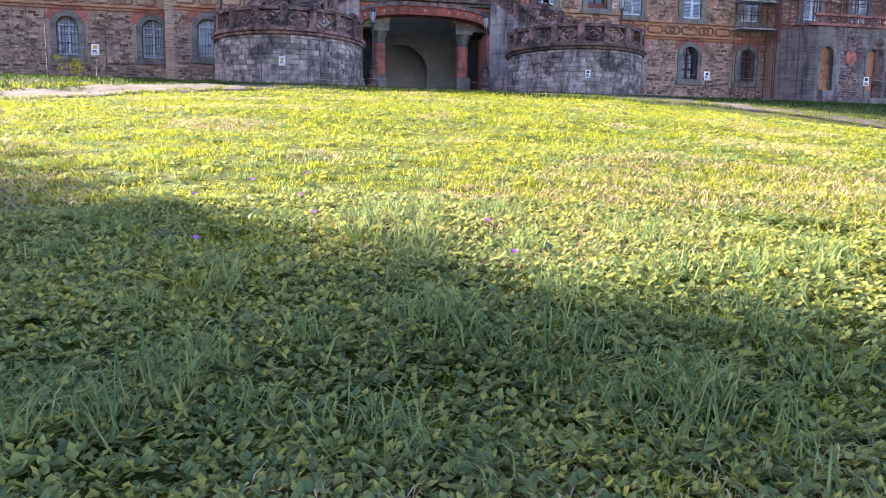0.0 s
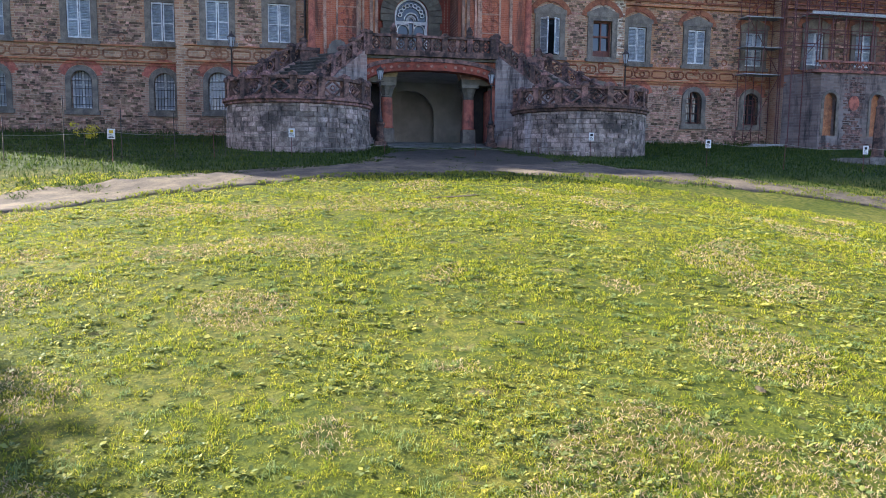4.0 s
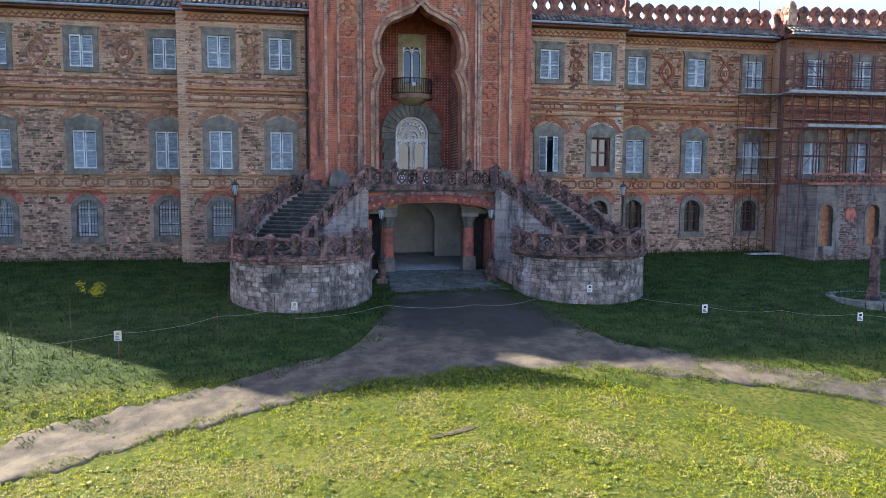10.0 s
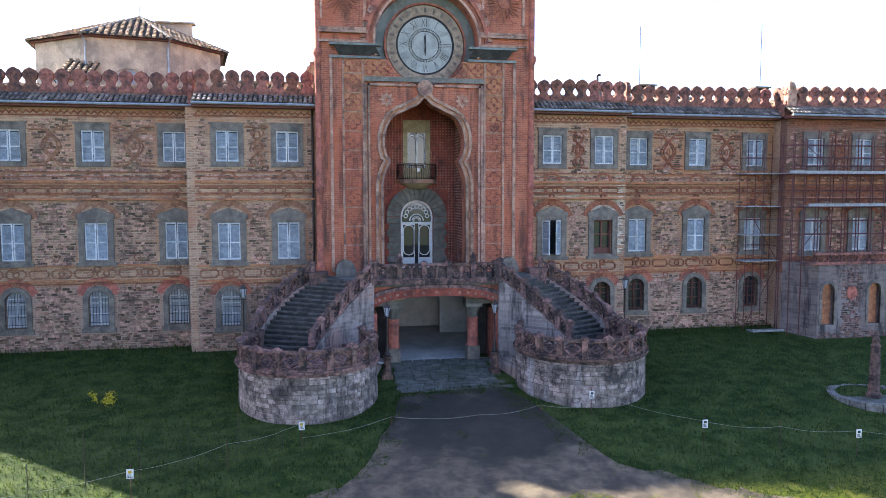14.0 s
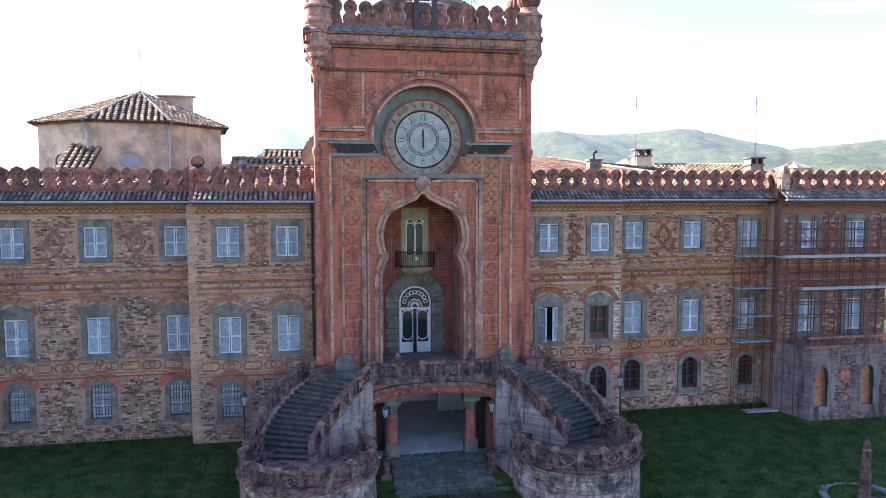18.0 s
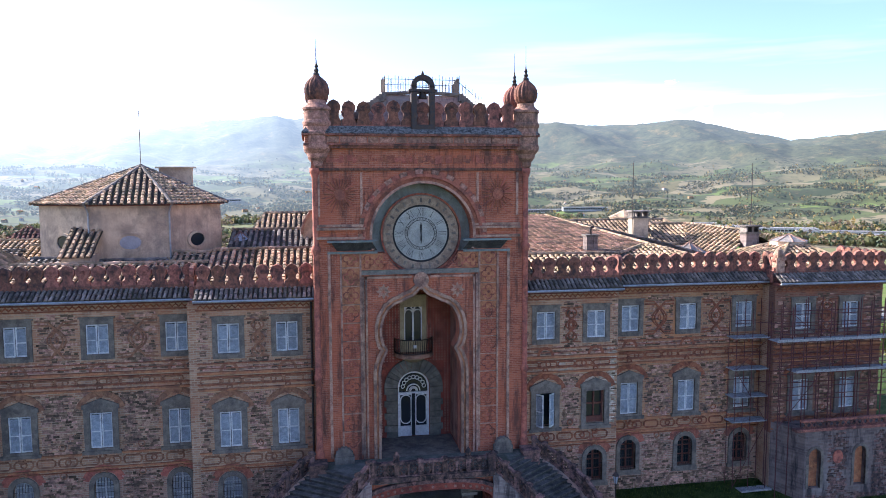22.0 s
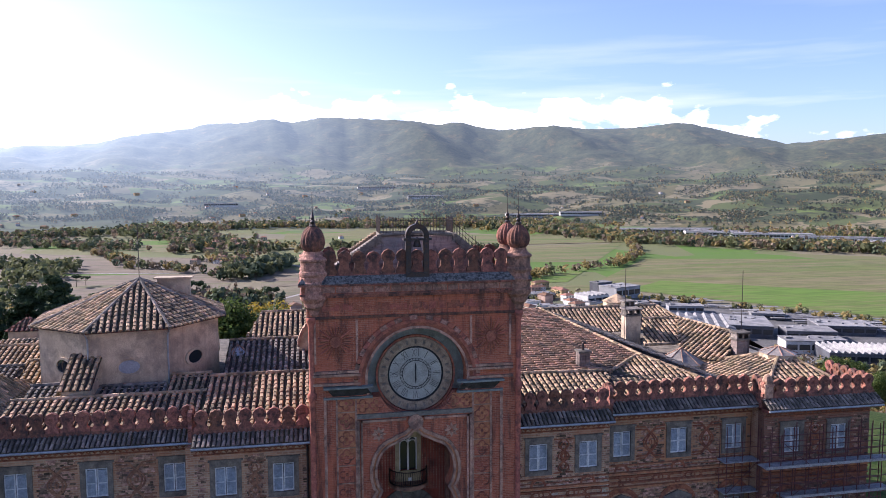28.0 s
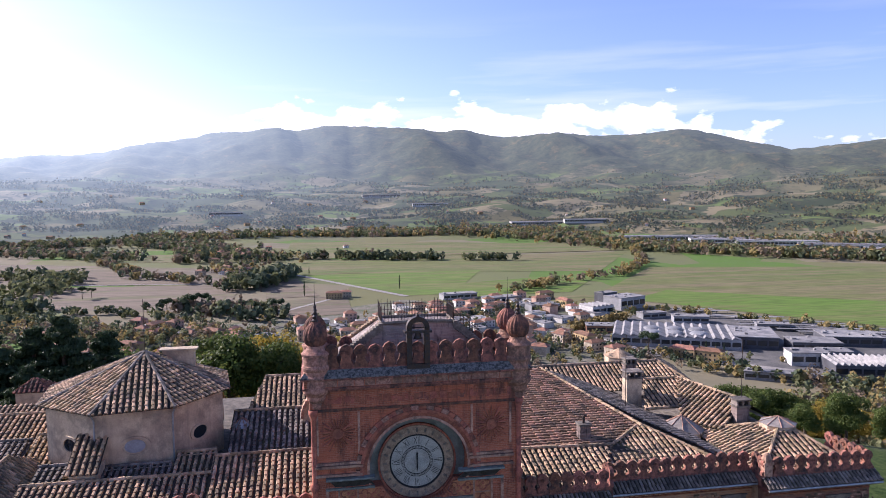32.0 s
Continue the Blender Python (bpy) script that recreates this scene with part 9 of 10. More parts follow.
# slope behind the castle, left: cedars and mixed wood; right: gold and green wood
for x, y, s, l in ((-49, 66, 1.05, 0), (-44.5, 70, 1.08, 0), (-40, 68, 1.05, 0), (-36.5, 74, 1.0, 0), (-52, 74, 1.1, -1), (-47, 80, 1.15, -1), (-55, 68, 1.1, 0), (-42, 60, 0.9, -1), (-33.5, 80, 0.95, -2), (-38.5, 84, 1.1, -2), (-50, 58, 0.9, -1)):
    plant("cedar", x, y, s * 1.16, random.uniform(0, 6), l - 3.5)
for i in range(34):
    plant(random.choice(("gold", "gold", "green", "green", "rust")), random.uniform(-38, 0), random.uniform(84, 135), random.uniform(1.2, 1.75), random.uniform(0, 6))
for i in range(58):
    plant(random.choice(("gold", "green", "green", "green", "rust")), random.uniform(66, 160), random.uniform(50, 150), random.uniform(0.6, 0.95), random.uniform(0, 6))
for i in range(22):
    plant(random.choice(("gold", "green", "green", "gold")), random.uniform(60, 96), random.uniform(48, 82), random.uniform(0.55, 0.85), random.uniform(0, 6))
for i in range(20):
    plant(random.choice(("green", "gold", "green")), random.uniform(-100, -56), random.uniform(95, 170), random.uniform(1.0, 1.5), random.uniform(0, 6))
M_YELLOWLEAF = leafy("yellow_leaves", [(0.34, 0.30, 0.03), (0.55, 0.46, 0.04), (0.70, 0.58, 0.07)], 0.6, 0.45)
sap = empty("yellow_sapling", (-14.6, -6.6, ground_z(-14.6, -6.6)), "thin yellow-leaved sapling in the grass", "sapling")
new("stem", trunk_mesh(0.9, 0.018, 7, 8, M_BARK)).parent = sap
new("crown", crown_mesh("crown", lumps(9, 0.45, 0.3, 0.85, 0.2, 8), 40, 0.04, M_YELLOWLEAF, 8)).parent = sap

# ---------- valley: woods, hedges, town, works, far sheds ----------
def belt(name, label, line, count, width, size, mats, seed, per=22, clump=False, parent=None, leaf=0.24):
    """A belt of many small trees along a line of (x, y)."""
    g = np.random.default_rng(seed)
    pts = np.array(line, float)
    seg = np.hypot(*np.diff(pts, axis=0).T)
    cum = np.concatenate([[0], np.cumsum(seg)])
    s = g.uniform(0, cum[-1], count)
    x, y = np.interp(s, cum, pts[:, 0]) + g.normal(0, width, count), np.interp(s, cum, pts[:, 1]) + g.normal(0, width, count)
    if clump:
        ok = np.array([noise.noise((a / 170, b / 110, 3)) + 0.5 * noise.noise((a / 60, b / 50, 8)) > 0.02 for a, b in zip(x, y)])
        x, y = x[ok], y[ok]
        count = len(x)
    groups = g.integers(0, len(mats), count)
    for gi, mat in enumerate(mats):
        idx = np.nonzero(groups == gi)[0]
        if not len(idx):
            continue
        V, N = [], []
        for i in idx:
            hgt = size * g.uniform(0.7, 1.35)
            z = terrain(x[i], y[i])
            d = g.normal(0, 1, (per, 3))
            d /= np.linalg.norm(d, axis=1)[:, None]
            V.append(np.array((x[i], y[i], z + hgt * 0.55)) + d * g.uniform(0.55, 1.0, per)[:, None] * np.array((hgt * 0.42, hgt * 0.42, hgt * 0.5)))
            N.append(d + g.normal(0, 0.5, (per, 3)))
        p, nn = np.concatenate(V), np.concatenate(N)
        nn /= np.linalg.norm(nn, axis=1)[:, None]
        t = np.cross(nn, g.normal(0, 1, nn.shape))
        t /= np.linalg.norm(t, axis=1)[:, None]
        b = np.cross(nn, t)
        q = size * leaf * g.uniform(0.6, 1.3, len(p))[:, None]
        v = np.stack([p - t * q, p - b * q * 0.8, p + t * q, p + b * q * 0.8], 1)
        ob = tagged(new(name, raw_mesh(name, v.reshape(-1, 3), np.arange(len(p))[:, None] * 4 + np.arange(4)[None], 4, mat)), label, "woods", kind="stuff")
        if parent is not None:
            ob.parent = parent


GRN = leafy("far_green_leaves", [(0.09, 0.11, 0.05), (0.14, 0.15, 0.07), (0.18, 0.18, 0.09)], 0.8, 0.3)
GLD = leafy("far_gold_leaves", [(0.19, 0.16, 0.07), (0.26, 0.20, 0.08), (0.31, 0.23, 0.10)], 0.8, 0.35)
RST = leafy("far_russet_leaves", [(0.15, 0.115, 0.08), (0.19, 0.145, 0.10), (0.23, 0.18, 0.12)], 0.8, 0.3)
DRK = leafy("far_dark_leaves", [(0.055, 0.075, 0.05), (0.075, 0.10, 0.06), (0.10, 0.12, 0.07)], 0.8, 0.2)
# foothill trees carry the same haze glow as the hills
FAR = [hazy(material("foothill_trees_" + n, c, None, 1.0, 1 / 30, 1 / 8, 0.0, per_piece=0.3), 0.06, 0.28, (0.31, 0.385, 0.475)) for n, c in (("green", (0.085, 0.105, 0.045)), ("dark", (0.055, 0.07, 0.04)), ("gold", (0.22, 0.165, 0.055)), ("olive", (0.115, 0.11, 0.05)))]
RIVER = [(-420, 1880), (-180, 1930), (-50, 1950), (250, 1900), (450, 1820), (593, 1600), (640, 1360), (700, 1240), (924, 1000), (1150, 800)]
belt("river_woods", "autumn trees along the river", RIVER, 2600, 34, 15, [GRN, GLD, RST, GRN, DRK], 31, 14)
belt("field_hedge", "yellowing trees along the field edge", [(640, 1330), (500, 1010), (429, 910), (312, 841), (214, 770)], 130, 6, 10, [GLD, GRN, GLD, RST], 34, 20)
belt("field_hedge", "dark hedge between the fields", [(60, 1240), (210, 1190)], 60, 7, 13, [DRK, GRN], 32)
belt("field_hedge", "dark hedge between the fields", [(255, 1180), (330, 1150)], 26, 8, 12, [DRK, GRN], 33)
belt("field_trees", "row of trees between the fields", [(-240, 1240), (-92, 1285), (36, 1250), (67, 1260), (132, 1200)], 70, 10, 15, [DRK, GRN, GRN, RST], 37)
belt("field_trees", "clumps of trees between the fields", [(-460, 1080), (-363, 1030), (-330, 900), (-345, 800), (-300, 700)], 150, 22, 13, [DRK, GRN, GRN], 36)
belt("field_trees", "wood at the foot of the round hill", [(-780, 1700), (-600, 1690), (-430, 1750), (-300, 1640), (-230, 1500), (-190, 1380)], 560, 34, 15, [GRN, DRK, GRN, RST], 38, 16)
belt("field_trees", "park of dark pines round the farm", [(-110, 850), (-80, 890), (-55, 960), (-40, 1010)], 60, 13, 17, [DRK, DRK, GRN], 39)
belt("field_trees", "park of dark trees by the village", [(-150, 720), (-110, 690), (-70, 690), (-40, 640)], 60, 14, 12, [DRK, GRN, RST], 42)
belt("field_hedge", "hedge along the ploughed field", [(-300, 745), (-170, 690), (-110, 640)], 60, 5, 7, [DRK, GRN], 43)
belt("slope_woods", "mixed wood on the slope below the castle", [(-330, 330), (-150, 330), (-20, 340), (90, 330)], 520, 40, 12, [GRN, GLD, GRN, RST], 44, 70, False, None, 0.11)
belt("slope_woods", "mixed wood on the slope below the castle", [(120, 200), (200, 240), (270, 250), (360, 230)], 620, 30, 11, [GRN, GLD, GRN, GRN, RST], 40, 80, False, None, 0.1)
belt("town_trees", "garden trees among the houses", [(-180, 610), (-80, 560), (0, 560), (110, 560), (170, 640), (230, 640)], 520, 32, 6, [GRN, GLD, DRK, RST], 35, 40, False, None, 0.16)
belt("town_trees", "garden trees among the houses", [(90, 420), (160, 450), (190, 500), (215, 440), (250, 400)], 260, 17, 5.5, [GRN, GLD, DRK, RST], 45, 40, False, None, 0.16)
belt("town_trees", "gardens and tall trees at the edge of the town", [(-330, 640), (-230, 600), (-150, 560), (-60, 500)], 240, 26, 9, [GRN, DRK, GLD, RST], 48, 40, False, None, 0.16)
belt("field_hedge", "hedge between gardens and fields", [(-420, 720), (-300, 690), (-200, 640)], 70, 6, 8, [GRN, DRK], 49)
belt("clipped_avenue", "row of clipped yellow-green trees by the works", [(206, 532), (275, 572)], 70, 2.0, 6.5, [GLD], 46)
belt("works_trees", "trees round the works yards", [(262, 590), (330, 610), (400, 520), (450, 450)], 70, 7, 6, [GRN, GLD], 41)
belt("works_trees", "trees round the works yards", [(240, 395), (290, 330), (340, 320)], 60, 7, 7, [GRN, GLD, DRK], 47)
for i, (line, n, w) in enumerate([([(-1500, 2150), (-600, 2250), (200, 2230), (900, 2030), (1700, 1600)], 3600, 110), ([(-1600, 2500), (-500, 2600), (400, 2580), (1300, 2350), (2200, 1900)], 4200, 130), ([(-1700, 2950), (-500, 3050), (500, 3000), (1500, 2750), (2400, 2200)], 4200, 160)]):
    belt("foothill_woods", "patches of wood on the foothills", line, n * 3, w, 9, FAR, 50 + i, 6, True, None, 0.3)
for i, (line, n, w) in enumerate([([(-1100, 1600), (-900, 1450), (-750, 1250)], 500, 80), ([(950, 1500), (1300, 1250), (1600, 1050)], 900, 90), ([(100, 1990), (450, 1960), (760, 1780)], 500, 60)]):
    belt("valley_woods", "patches of wood across the far valley", line, n * 2, w, 14, [GRN, DRK, RST, GLD], 60 + i, 10, True)

M_RENDER = [material("house_render_" + n, c, None, 0.9, 0.2, 3, 0.0, per_piece=0.1) for n, c in (("cream", (0.55, 0.46, 0.35)), ("white", (0.68, 0.66, 0.62)), ("ochre", (0.50, 0.36, 0.19)), ("pink", (0.52, 0.36, 0.28)))]
M_HOUSEROOF = material("house_roof_tile", (0.33, 0.165, 0.105), (0.22, 0.12, 0.085), 0.9, 0.3, 2, 0.0, per_piece=0.3)
M_SHED = material("works_cladding", (0.30, 0.30, 0.30), (0.22, 0.225, 0.23), 0.6, 0.1, 2, 0.0, per_piece=0.3)
M_DARKSHED = material("dark_works_cladding", (0.10, 0.105, 0.115), (0.07, 0.07, 0.08), 0.5, 0.1, 2, 0.0)
M_SHEDROOF = material("works_roof", (0.27, 0.26, 0.25), (0.15, 0.15, 0.155), 0.85, 0.12, 2, 0.0, (0.36, 0.35, 0.33), 0.5, 0.09, per_piece=0.3)
M_ASPHALT = material("asphalt", (0.14, 0.135, 0.13), (0.09, 0.09, 0.09), 0.95, 0.08, 2, 0.0, (0.20, 0.19, 0.165), 0.6, 0.03)
WIN_ME = MB().box(-0.5, 0.5, -0.06, 0.02, 0, 1.4).mesh("window", M_GLASS)


def house(w, d, h, wall_mat, label, flat=False):
    hs = empty("house", (0, 0, 0), label, "house", "houses of the town")
    MB().box(-w / 2, w / 2, -d / 2, d / 2, -3, h).part("wall", wall_mat, hs)
    e, r = 0.5, h + d * 0.22
    mb = MB()
    a = [(-w / 2 - e, -d / 2 - e, h), (w / 2 + e, -d / 2 - e, h), (w / 2 + e, d / 2 + e, h), (-w / 2 - e, d / 2 + e, h)]
    k = d * 0.35
    t = [(-w / 2 + k, 0, r), (w / 2 - k, 0, r)]
    mb.face([a[0], a[1], t[1], t[0]]).face([a[1], a[2], t[1]]).face([a[2], a[3], t[0], t[1]]).face([a[3], a[0], t[0]]).face(a[::-1])
    if flat:
        mb = MB().box(-w / 2 - 0.3, w / 2 + 0.3, -d / 2 - 0.3, d / 2 + 0.3, h, h + 0.35).box(-w / 4, -w / 4 + 2, -1, 1, h + 0.35, h + 1.2)
    mb.part("roof", M_SHEDROOF if flat else M_HOUSEROOF, hs)
    if not flat:
        MB().box(w * 0.18, w * 0.18 + 0.8, 0.6, 1.3, h + 0.6, r + 0.8).part("chimney", wall_mat, hs)
    n = int(w / 3)
    for lvl in range(int(h // 3)):
        for i in range(n):
            shared("window", WIN_ME, hs, (-w / 2 + (i + 0.5) * w / n, -d / 2, 1.0 + 3 * lvl))
    return hs


random.seed(77)
HOUSES = [house(13, 9, 6.5, M_RENDER[0], "cream house with a red hipped roof"), house(10, 9, 6.2, M_RENDER[1], "white house with a red hipped roof"), house(18, 9, 7.2, M_RENDER[2], "long ochre house with a red roof"), house(11, 10, 9.2, M_RENDER[3], "tall pinkish house with a red roof"), house(16, 11, 4.5, M_RENDER[1], "low white workshop with a flat grey roof", True)]
first = [True] * 5
def put_house(x, y, rz, k=None):
    k = random.choice((0, 1, 1, 2, 3, 4)) if k is None else k
    m = Matrix.Translation((x, y, terrain(x, y))) @ Matrix.Rotation(rz, 4, "Z")
    if first[k]:
        first[k] = False
        HOUSES[k].matrix_basis = m
    else:
        copy_thing(HOUSES[k], m)
spots = []
def free(x, y, gap):
    if any((x - a) ** 2 + (y - b) ** 2 < gap * gap for a, b in spots):
        return False
    spots.append((x, y))
    return True
def quarter(a, b, width, n, kinds=None, gap=14.5):
    """Houses strewn along a strip from a to b."""
    a, b = Vector(a), Vector(b)
    u = (b - a).normalized()
    side = Vector((-u.y, u.x))
    for _ in range(n):
        p = a + (b - a) * random.random() + side * random.uniform(-width, width)
        if free(p.x, p.y, gap):
            put_house(p.x, p.y, math.atan2(u.y, u.x) + random.choice((0, 0, 1.57)) + random.uniform(-0.12, 0.12), random.choice(kinds) if kinds else None)
quarter((-170, 612), (-40, 535), 16, 24)
quarter((-230, 560), (-60, 480), 22, 12)
quarter((-20, 560), (140, 590), 46, 100, None, 13)
quarter((80, 640), (250, 690), 36, 60)
quarter((150, 560), (250, 600), 26, 34, (1, 3, 4, 4, 0))
quarter((95, 420), (180, 520), 24, 46, None, 13)
quarter((186, 505), (212, 435), 9, 12, (2, 0), 13)
quarter((236, 425), (266, 392), 8, 8, (2, 3), 13)
quarter((-235, 1480), (-75, 1300), 45, 30, (0, 1, 2, 3), 17)
quarter((-165, 1085), (-70, 1018), 30, 22, (0, 1, 2, 3), 16)
belt("field_trees", "row of autumn trees along a lane", [(-356, 1256), (-253, 1019), (-194, 985), (-109, 880)], 90, 7, 11, [GLD, GRN, RST, DRK], 70, 22)
belt("village_trees", "trees among the village houses", [(-250, 1500), (-70, 1290), (-150, 1080), (-60, 1000)], 170, 28, 10, [GRN, GLD, DRK, RST], 71, 22)
belt("field_trees", "dark wood above the stubble", [(-900, 1500), (-664, 1560), (-442, 1430), (-330, 1330)], 420, 30, 13, [DRK, GRN, DRK, RST], 72, 16)
for x, y, k in ((-176, 1240, 2), (-100, 1500, 0), (-60, 985, 2), (15, 765, 2), (28, 775, 0), (-330, 1590, 2), (60, 1500, 1), (-120, 1560, 3), (95, 1330, 2)):
    put_house(x, y, random.uniform(-0.3, 0.3), k)
for i in range(46):
    a = random.uniform(-22, 34)
    d = random.uniform(2000, 3100)
    put_house(HOME.x + d * math.sin(radians(a)), HOME.y + d * math.cos(radians(a)), random.uniform(-0.6, 0.6), random.choice((0, 1, 2)))


def works(x, y, w, d, h, rz, label, saw=0, mat=None, domes=0):
    wk = empty("works_building", (x, y, terrain(x, y)), label, "building")
    wk.rotation_euler = (0, 0, rz)
    MB().box(-w / 2, w / 2, -d / 2, d / 2, -2, h).part("wall", mat or M_SHED, wk)
    mb = MB()
    if saw:
        for i in range(saw):
            a, b = -w / 2 + w * i / saw, -w / 2 + w * (i + 1) / saw
            mb.prism([(a, h), (b, h), (a + (b - a) * 0.25, h + 1.6)], -d / 2, d / 2)
    else:
        mb.box(-w / 2 - 0.4, w / 2 + 0.4, -d / 2 - 0.4, d / 2 + 0.4, h, h + 0.5)
        mb.box(-w / 2 + 2, -w / 2 + 5, -2, 2, h + 0.5, h + 1.6)
    for i in range(int(w * d / 160)):
        x_, y_ = random.uniform(-w / 2 + 2, w / 2 - 3), random.uniform(-d / 2 + 2, d / 2 - 3)
        if not saw:
            mb.box(x_, x_ + random.uniform(0.8, 2.5), y_, y_ + random.uniform(0.8, 2.5), h + 0.4, h + random.uniform(0.8, 1.8))
    mb.part("roof", M_SHEDROOF, wk)
    for i in range(domes):
        dm_ = MB().lathe(0, 0, [(7.0 * math.cos(a), 2.6 * math.sin(a)) for a in (0, 0.35, 0.7, 1.05, 1.35, 1.55)], 14)
        dm_.v = [(a + (i % 3 - 1) * 17, b - d / 4 + (i // 3) * 16, c + h + 0.3) for a, b, c in dm_.v]
        dm_.part("dome", M_SHED, wk, "pale shallow dome")
    n = max(2, int(w / 7))
    for i in range(n):
        MB().box(-w / 2 + w * i / n + 0.6, -w / 2 + w * (i + 1) / n - 0.6, -d / 2 - 0.05, -d / 2 + 0.02, h * 0.35, h * 0.75).part("window_band", M_GLASS, wk)


works(270, 476, 92, 58, 8, -0.45, "large grey works hall with a saw-tooth roof and domes", 14, None, 6)
works(322, 452, 30, 44, 9, -0.45, "dark glazed front block of the works", 0, M_DARKSHED)
works(236, 520, 40, 16, 6, -0.3, "long low red-walled works wing", 0, M_HOUSEROOF)
for x, y, w, d, h, rz, lb, saw, mt in ((258, 604, 26, 20, 9, 0.35, "white hall with a barrel roof", 5, M_RENDER[1]), (300, 634, 34, 24, 12, 0.4, "tall pale and dark works hall", 0, None), (287, 650, 20, 12, 14, 0.4, "narrow dark tower block of the works", 0, M_DARKSHED), (352, 424, 34, 22, 7, -0.35, "dark flat-roofed showroom with glass front", 0, M_DARKSHED), (392, 438, 40, 26, 7, -0.35, "black and white flat-roofed car showroom", 0, M_DARKSHED), (318, 386, 24, 16, 9, -0.3, "white office block with tall columns", 0, M_RENDER[1]), (338, 356, 46, 30, 8, -0.35, "grey hall with a striped glass roof", 12, M_DARKSHED), (276, 352, 44, 9, 5, -0.5, "long two-deck parking structure", 0, None), (372, 500, 26, 12, 5, -0.4, "small grey depot by the yard", 0, None), (322, 545, 30, 14, 6, -0.3, "low grey store beside the works", 0, None), (350, 400, 20, 14, 5, -0.3, "small grey annex near the showroom", 0, None), (216, 640, 30, 18, 6, 0.1, "white hall by the town", 0, None), (190, 700, 40, 18, 6, 0.2, "pale hall by the town", 0, None), (150, 735, 40, 14, 6, 0.2, "low pale shed by the fields", 0, None), (300, 575, 24, 12, 5, 0.1, "low shed behind the works", 0, None)):
    works(x, y, w, d, h, rz, lb, saw, mt)
# rows of carports in the great car park
cport = empty("carport", (0, 0, 0), "long open carport with a pale flat roof", "carport", "carports in rows")
MB().box(-22, 22, -2.6, 2.6, 2.5, 2.75).part("roof", M_SHEDROOF, cport)
for sx in (-20, -10, 0, 10, 20):
    MB().box(sx - 0.1, sx + 0.1, -0.1, 0.1, -0.5, 2.5).part("post", M_IRON, cport)
n_ = 0
for row in range(11):
    for col in range(3):
        x, y = 352 + row * 9.2 + col * 10, 600 - row * 15.5 - col * 44 + row * 1.5
        m = Matrix.Translation((x, y, land_z(x, y))) @ Matrix.Rotation(-0.3 + random.uniform(-0.03, 0.03), 4, "Z")
        if random.random() < 0.12 or y < 400:
            continue
        if n_ == 0:
            cport.matrix_basis = m
        else:
            copy_thing(cport, m)
        n_ += 1
for x, y, w, rz in ((690, 2090, 200, -0.1), (800, 2010, 130, -0.25), (830, 1545, 230, -0.25), (960, 1470, 170, -0.3), (960, 1330, 160, -0.5), (1010, 1190, 170, -0.6), (1040, 1050, 170, -0.7), (900, 1430, 150, -0.4), (260, 2840, 150, 0.0), (420, 2600, 130, -0.1), (-300, 2500, 110, 0.1)):
    works(x, y, w, 46, 10, rz, "long pale industrial shed beyond the river", 0, M_RENDER[1])
# paved yards, roads and fields
def sheet(name, label, pts, mat, lift=0.25, kind="structure"):
    mb = MB()
    n = 16
    (x0, y0), (x1, y1), (x2, y2), (x3, y3) = pts
    for j in range(n + 1):
        for i in range(n + 1):
            u, v = i / n, j / n
            x = (x0 * (1 - u) + x1 * u) * (1 - v) + (x3 * (1 - u) + x2 * u) * v
            y = (y0 * (1 - u) + y1 * u) * (1 - v) + (y3 * (1 - u) + y2 * u) * v
            mb.v.append((x, y, land_z(x, y) + lift))
    mb.f = [(j * (n + 1) + i, j * (n + 1) + i + 1, (j + 1) * (n + 1) + i + 1, (j + 1) * (n + 1) + i) for j in range(n) for i in range(n)]
    return mb.thing(name, mat, label, name.replace("_", " "), kind=kind)


M_ROADPALE = material("pale_road", (0.34, 0.32, 0.29), (0.27, 0.25, 0.23), 0.95, 0.1, 2, 0.0)
M_TOWNGROUND = material("town_gardens", (0.13, 0.13, 0.085), (0.19, 0.175, 0.14), 0.95, 0.06, 0.6, 0.0, (0.08, 0.10, 0.04), 0.7, 0.05)
M_FIELD = [material("field_" + n, a, b, 1.0, 1 / 30, 0.25, 0.0, c, 0.8, 1 / 34, stretch=(0.1, 1, 1)) for n, a, b, c in (("green", (0.095, 0.175, 0.022), (0.12, 0.17, 0.035), (0.16, 0.15, 0.06)), ("plough", (0.185, 0.145, 0.105), (0.145, 0.12, 0.085), (0.13, 0.135, 0.06)), ("olive", (0.13, 0.145, 0.045), (0.18, 0.15, 0.08), (0.09, 0.14, 0.03)))]
sheet("town_ground", "gardens and yards of the town", [(-190, 560), (60, 470), (260, 600), (90, 740)], M_TOWNGROUND, 0.12)
sheet("town_ground", "gardens and yards of the town", [(95, 400), (200, 380), (240, 520), (150, 540)], M_TOWNGROUND, 0.2)
sheet("works_yard", "paved works yards and car parks", [(200, 480), (330, 300), (470, 420), (330, 640)], M_ASPHALT, 0.3)
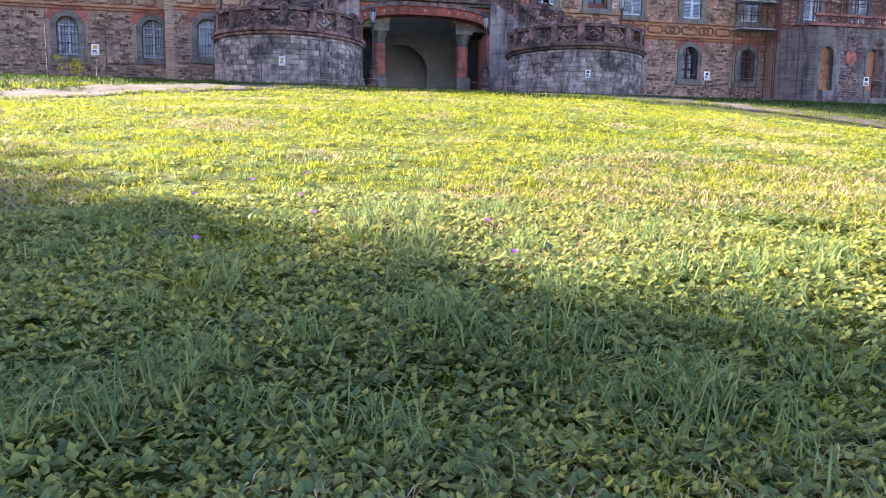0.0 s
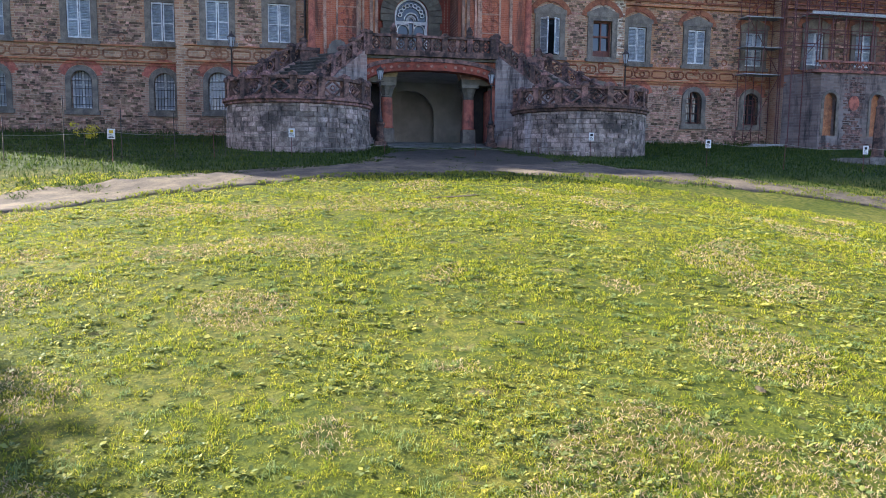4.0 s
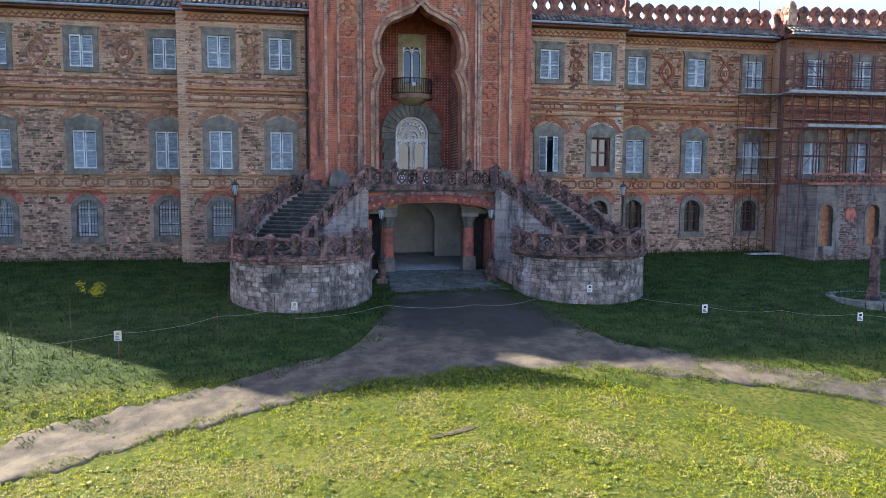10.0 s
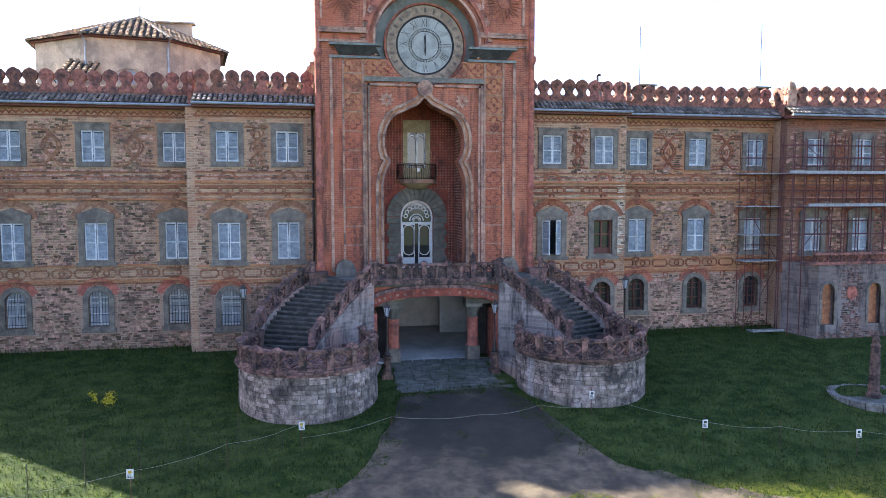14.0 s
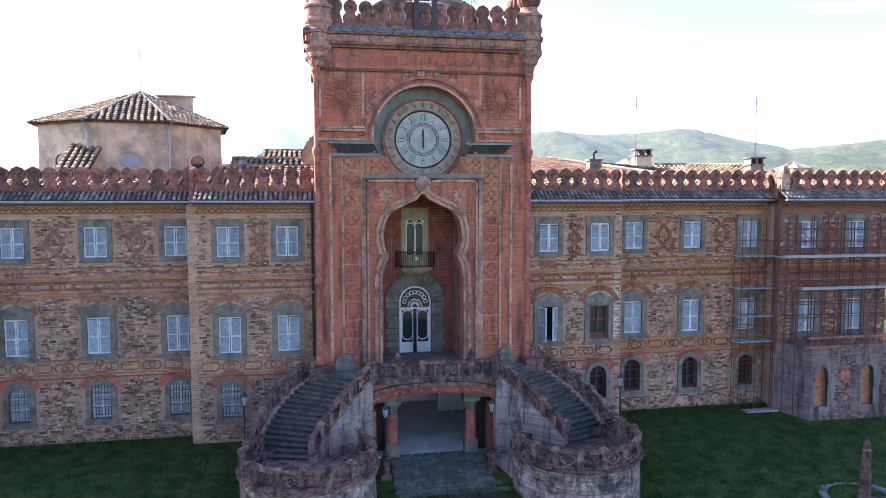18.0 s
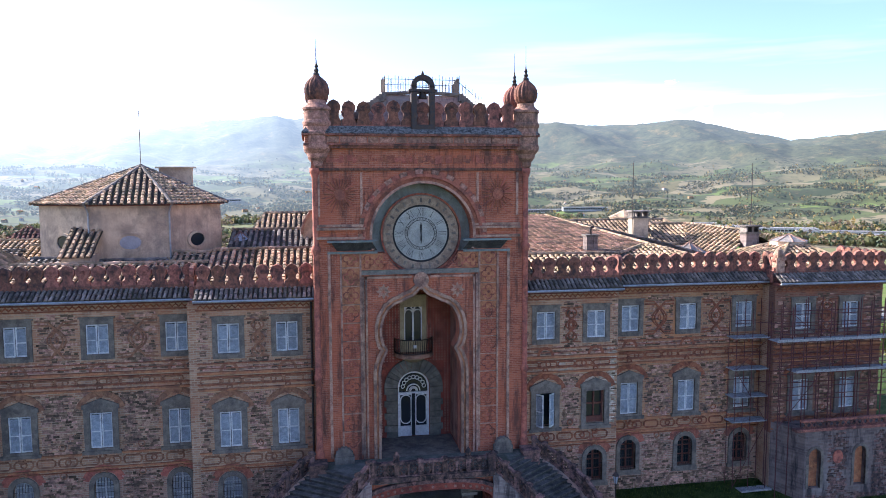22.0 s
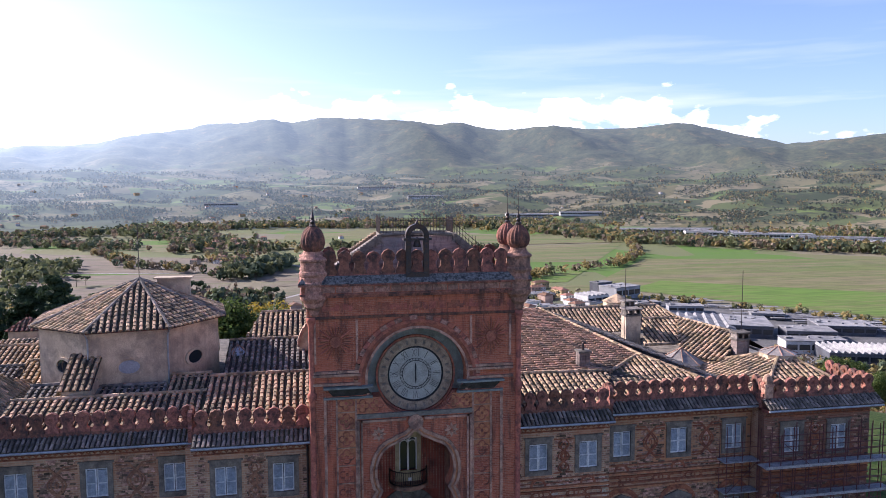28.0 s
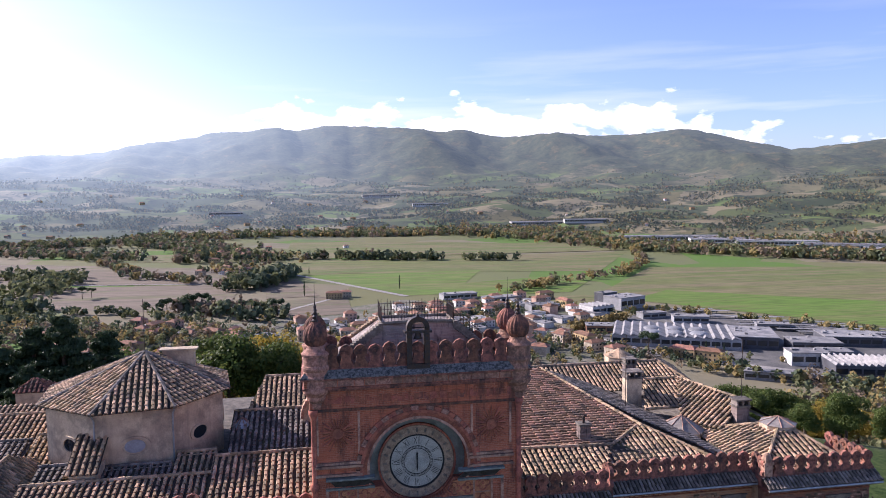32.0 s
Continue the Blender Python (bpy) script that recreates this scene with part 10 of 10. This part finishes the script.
for p0, p1, w_, lb in (((150, 560), (208, 505), 5, "pale road through the town"), ((208, 505), (236, 428), 5, "pale road beside the works"), ((236, 428), (330, 336), 5, "pale road past the showrooms"), ((-35, 1017), (96, 763), 4, "pale country road between the fields"), ((-341, 966), (-91, 925), 2.5, "pale lane along the ploughed field"), ((-67, 640), (20, 775), 2.5, "pale lane to the farm"), ((340, 610), (470, 420), 3, "pale lane along the car park")):
    u_ = (Vector(p1) - Vector(p0)).normalized() * w_
    sheet("road", lb, [(p0[0] + u_.y, p0[1] - u_.x), (p1[0] + u_.y, p1[1] - u_.x), (p1[0] - u_.y, p1[1] + u_.x), (p0[0] - u_.y, p0[1] + u_.x)], M_ROADPALE, 0.5)
sheet("field", "wide grey-brown stubble field", [(-680, 1010), (-95, 935), (-110, 1110), (-720, 1400)], M_FIELD[1], 0.3)
sheet("field", "green meadow at the wood's edge", [(-363, 1300), (-200, 1250), (-260, 1430), (-460, 1440)], M_FIELD[2], 0.36)
sheet("field", "ploughed field below the lane", [(-330, 770), (-96, 690), (-98, 920), (-420, 950)], M_FIELD[1], 0.34)
sheet("field", "dark ploughed field by the farm", [(-62, 640), (30, 660), (30, 790), (-62, 750)], M_FIELD[1], 0.38)
sheet("field", "dark ploughed field behind the farm", [(-60, 780), (0, 790), (-30, 965), (-70, 940)], M_FIELD[1], 0.32)
sheet("field", "bright green field behind the town", [(100, 770), (150, 770), (240, 1010), (-30, 1010)], M_FIELD[0], 0.3)
sheet("field", "bright green field beyond the works", [(150, 740), (290, 755), (405, 940), (170, 860)], M_FIELD[0], 0.33)
sheet("field", "olive meadow by the hedge", [(-20, 1025), (410, 960), (590, 1260), (-60, 1240)], M_FIELD[2], 0.28)
sheet("field", "long green meadow before the river", [(-60, 1270), (610, 1290), (560, 1520), (-60, 1720)], M_FIELD[2], 0.9)
sheet("field", "great green and brown field beyond the works", [(300, 715), (480, 470), (900, 890), (500, 985)], M_FIELD[2], 0.3)
sheet("field", "bright green strip beyond the works", [(330, 680), (500, 450), (640, 560), (400, 740)], M_FIELD[0], 0.4)
sheet("field", "pale meadow round the town", [(140, 690), (270, 640), (310, 720), (170, 740)], M_FIELD[2], 0.25)


def parked_car(mat, label):
    c = empty("parked_car", (0, 0, 0), label, "car", "parked cars")
    MB().prism([(-2.1, 0.3), (2.1, 0.3), (2.15, 0.75), (1.2, 0.85), (-2.0, 0.9), (-2.15, 0.6)], -0.85, 0.85).part("body", mat, c)
    MB().prism([(-1.7, 0.88), (1.1, 0.85), (0.5, 1.4), (-1.2, 1.4)], -0.72, 0.72).part("cabin", M_GLASS, c)
    for sx in (-1.3, 1.3):
        for sy in (-0.8, 0.8):
            MB().ring(sx, 0.32, 0, 0.32, sy - 0.1, sy + 0.1, 0, 360, 8).part("wheel", M_BLACK, c)
    return c


PAINT = [material("car_paint_" + n, c, None, 0.35, 1, 9, 0.0) for n, c in (("white", (0.7, 0.7, 0.7)), ("silver", (0.4, 0.41, 0.43)), ("dark", (0.04, 0.045, 0.05)))]
CARS = [parked_car(PAINT[0], "white car in the works car park"), parked_car(PAINT[1], "silver car in the works car park"), parked_car(PAINT[2], "dark car in the works car park")]
seen_car = [True] * 3
for row in range(6):
    for i in range(16):
        x, y = (262 + i * 3.4 + row * 14, 372 - row * 4 - i * 2.0) if row < 3 else (395 + i * 3.0 + row * 6, 520 - row * 16 - i * 1.6)
        if random.random() < 0.25:
            continue
        k = random.randrange(3)
        m = Matrix.Translation((x, y, land_z(x, y) + 0.3)) @ Matrix.Rotation(1.1 + random.uniform(-0.05, 0.05), 4, "Z")
        if seen_car[k]:
            seen_car[k] = False
            CARS[k].matrix_basis = m
        else:
            copy_thing(CARS[k], m)
for x, y, s in ((96, 830, 1.3), (-18, 790, 1.3), (-14, 1005, 1.0), (-72, 640, 1.2), (-64, 640, 1.1), (-84, 650, 1.0), (60, 600, 0.8), (255, 412, 0.9), (261, 414, 1.0), (266, 410, 0.9), (271, 408, 0.8), (232, 505, 0.7)):
    plant("cypress", x, y, s)
for x, y in ((-150, 700), (-140, 706), (-128, 700), (-118, 706), (-266, 829), (-258, 836), (-95, 880), (-80, 870), (-70, 845), (226, 430), (-42, 660)):
    plant("pine", x, y, random.uniform(1.1, 1.7), random.uniform(0, 6))

# ---------- bastion stones, one by one ----------
random.seed(9)
M_BSTONE = streaked(streaked(material("bastion_block", (0.43, 0.35, 0.30), (0.24, 0.185, 0.16), 0.95, 4, 22, 0.6, (0.055, 0.048, 0.045), 0.9, 1.1, per_piece=0.38), 0.5, (0.40, 0.39, 0.39), 0.9, 0.55, 0.66), 0.75, (0.03, 0.028, 0.028), 1.3)


def block_mesh(w, h, seed):
    g = random.Random(seed)
    mb = MB()
    q = 0.012
    j = lambda: g.uniform(-0.01, 0.01)
    n = [(-w / 2 + j(), 0.05, 0 + j()), (w / 2 + j(), 0.05, 0 + j()), (w / 2 + j(), 0.05, h + j()), (-w / 2 + j(), 0.05, h + j())]
    o = [(x * 0.972, -0.006 + j() * 0.9, h / 2 + (z - h / 2) * 0.93) for x, y, z in n]
    mb.v = n + o
    mb.f = [(4, 5, 6, 7), (0, 1, 5, 4), (1, 2, 6, 5), (2, 3, 7, 6), (3, 0, 4, 7)]
    return mb.mesh("stone", M_BSTONE)


BLOCKS = [block_mesh(w, 0.19, i) for i, w in enumerate((0.34, 0.45, 0.56, 0.66, 0.4, 0.5))]
WIDE = (0.34, 0.45, 0.56, 0.66, 0.4, 0.5)
stairs = [o for o in scene.objects if o.name.startswith("curved_staircase")]
for st in stairs:
    s = 1 if st.location.x > 0 else -1
    for row in range(10):
        z = -0.12 + row * 0.195
        a = radians(150) + random.uniform(0, 0.1)
        while a < radians(395):
            k = random.randrange(6)
            da = (WIDE[k] + 0.02) / 2.95
            r = 2.985 - 0.045 * (z + 0.2) / 2
            m = a + da / 2
            ca, sa = (math.cos(m), math.sin(m)) if s < 0 else (-math.cos(m), math.sin(m))
            shared("stone", BLOCKS[k], st, (r * ca, r * sa, z), math.atan2(sa, ca) + math.pi / 2)
            a += da

# uneven dark facing of the lower terrace block
TERR_HOLES = [(22.86, 23.66, 1.45, 3.9), (25.92, 26.72, 1.45, 3.9)]
cpart(proud_stones(22.65, 28.55, 0.3, 4.8, -1.0, 900, None, TERR_HOLES), "stone_facing", M_RAIL, label="dark streaked facing stones", kind="stuff")
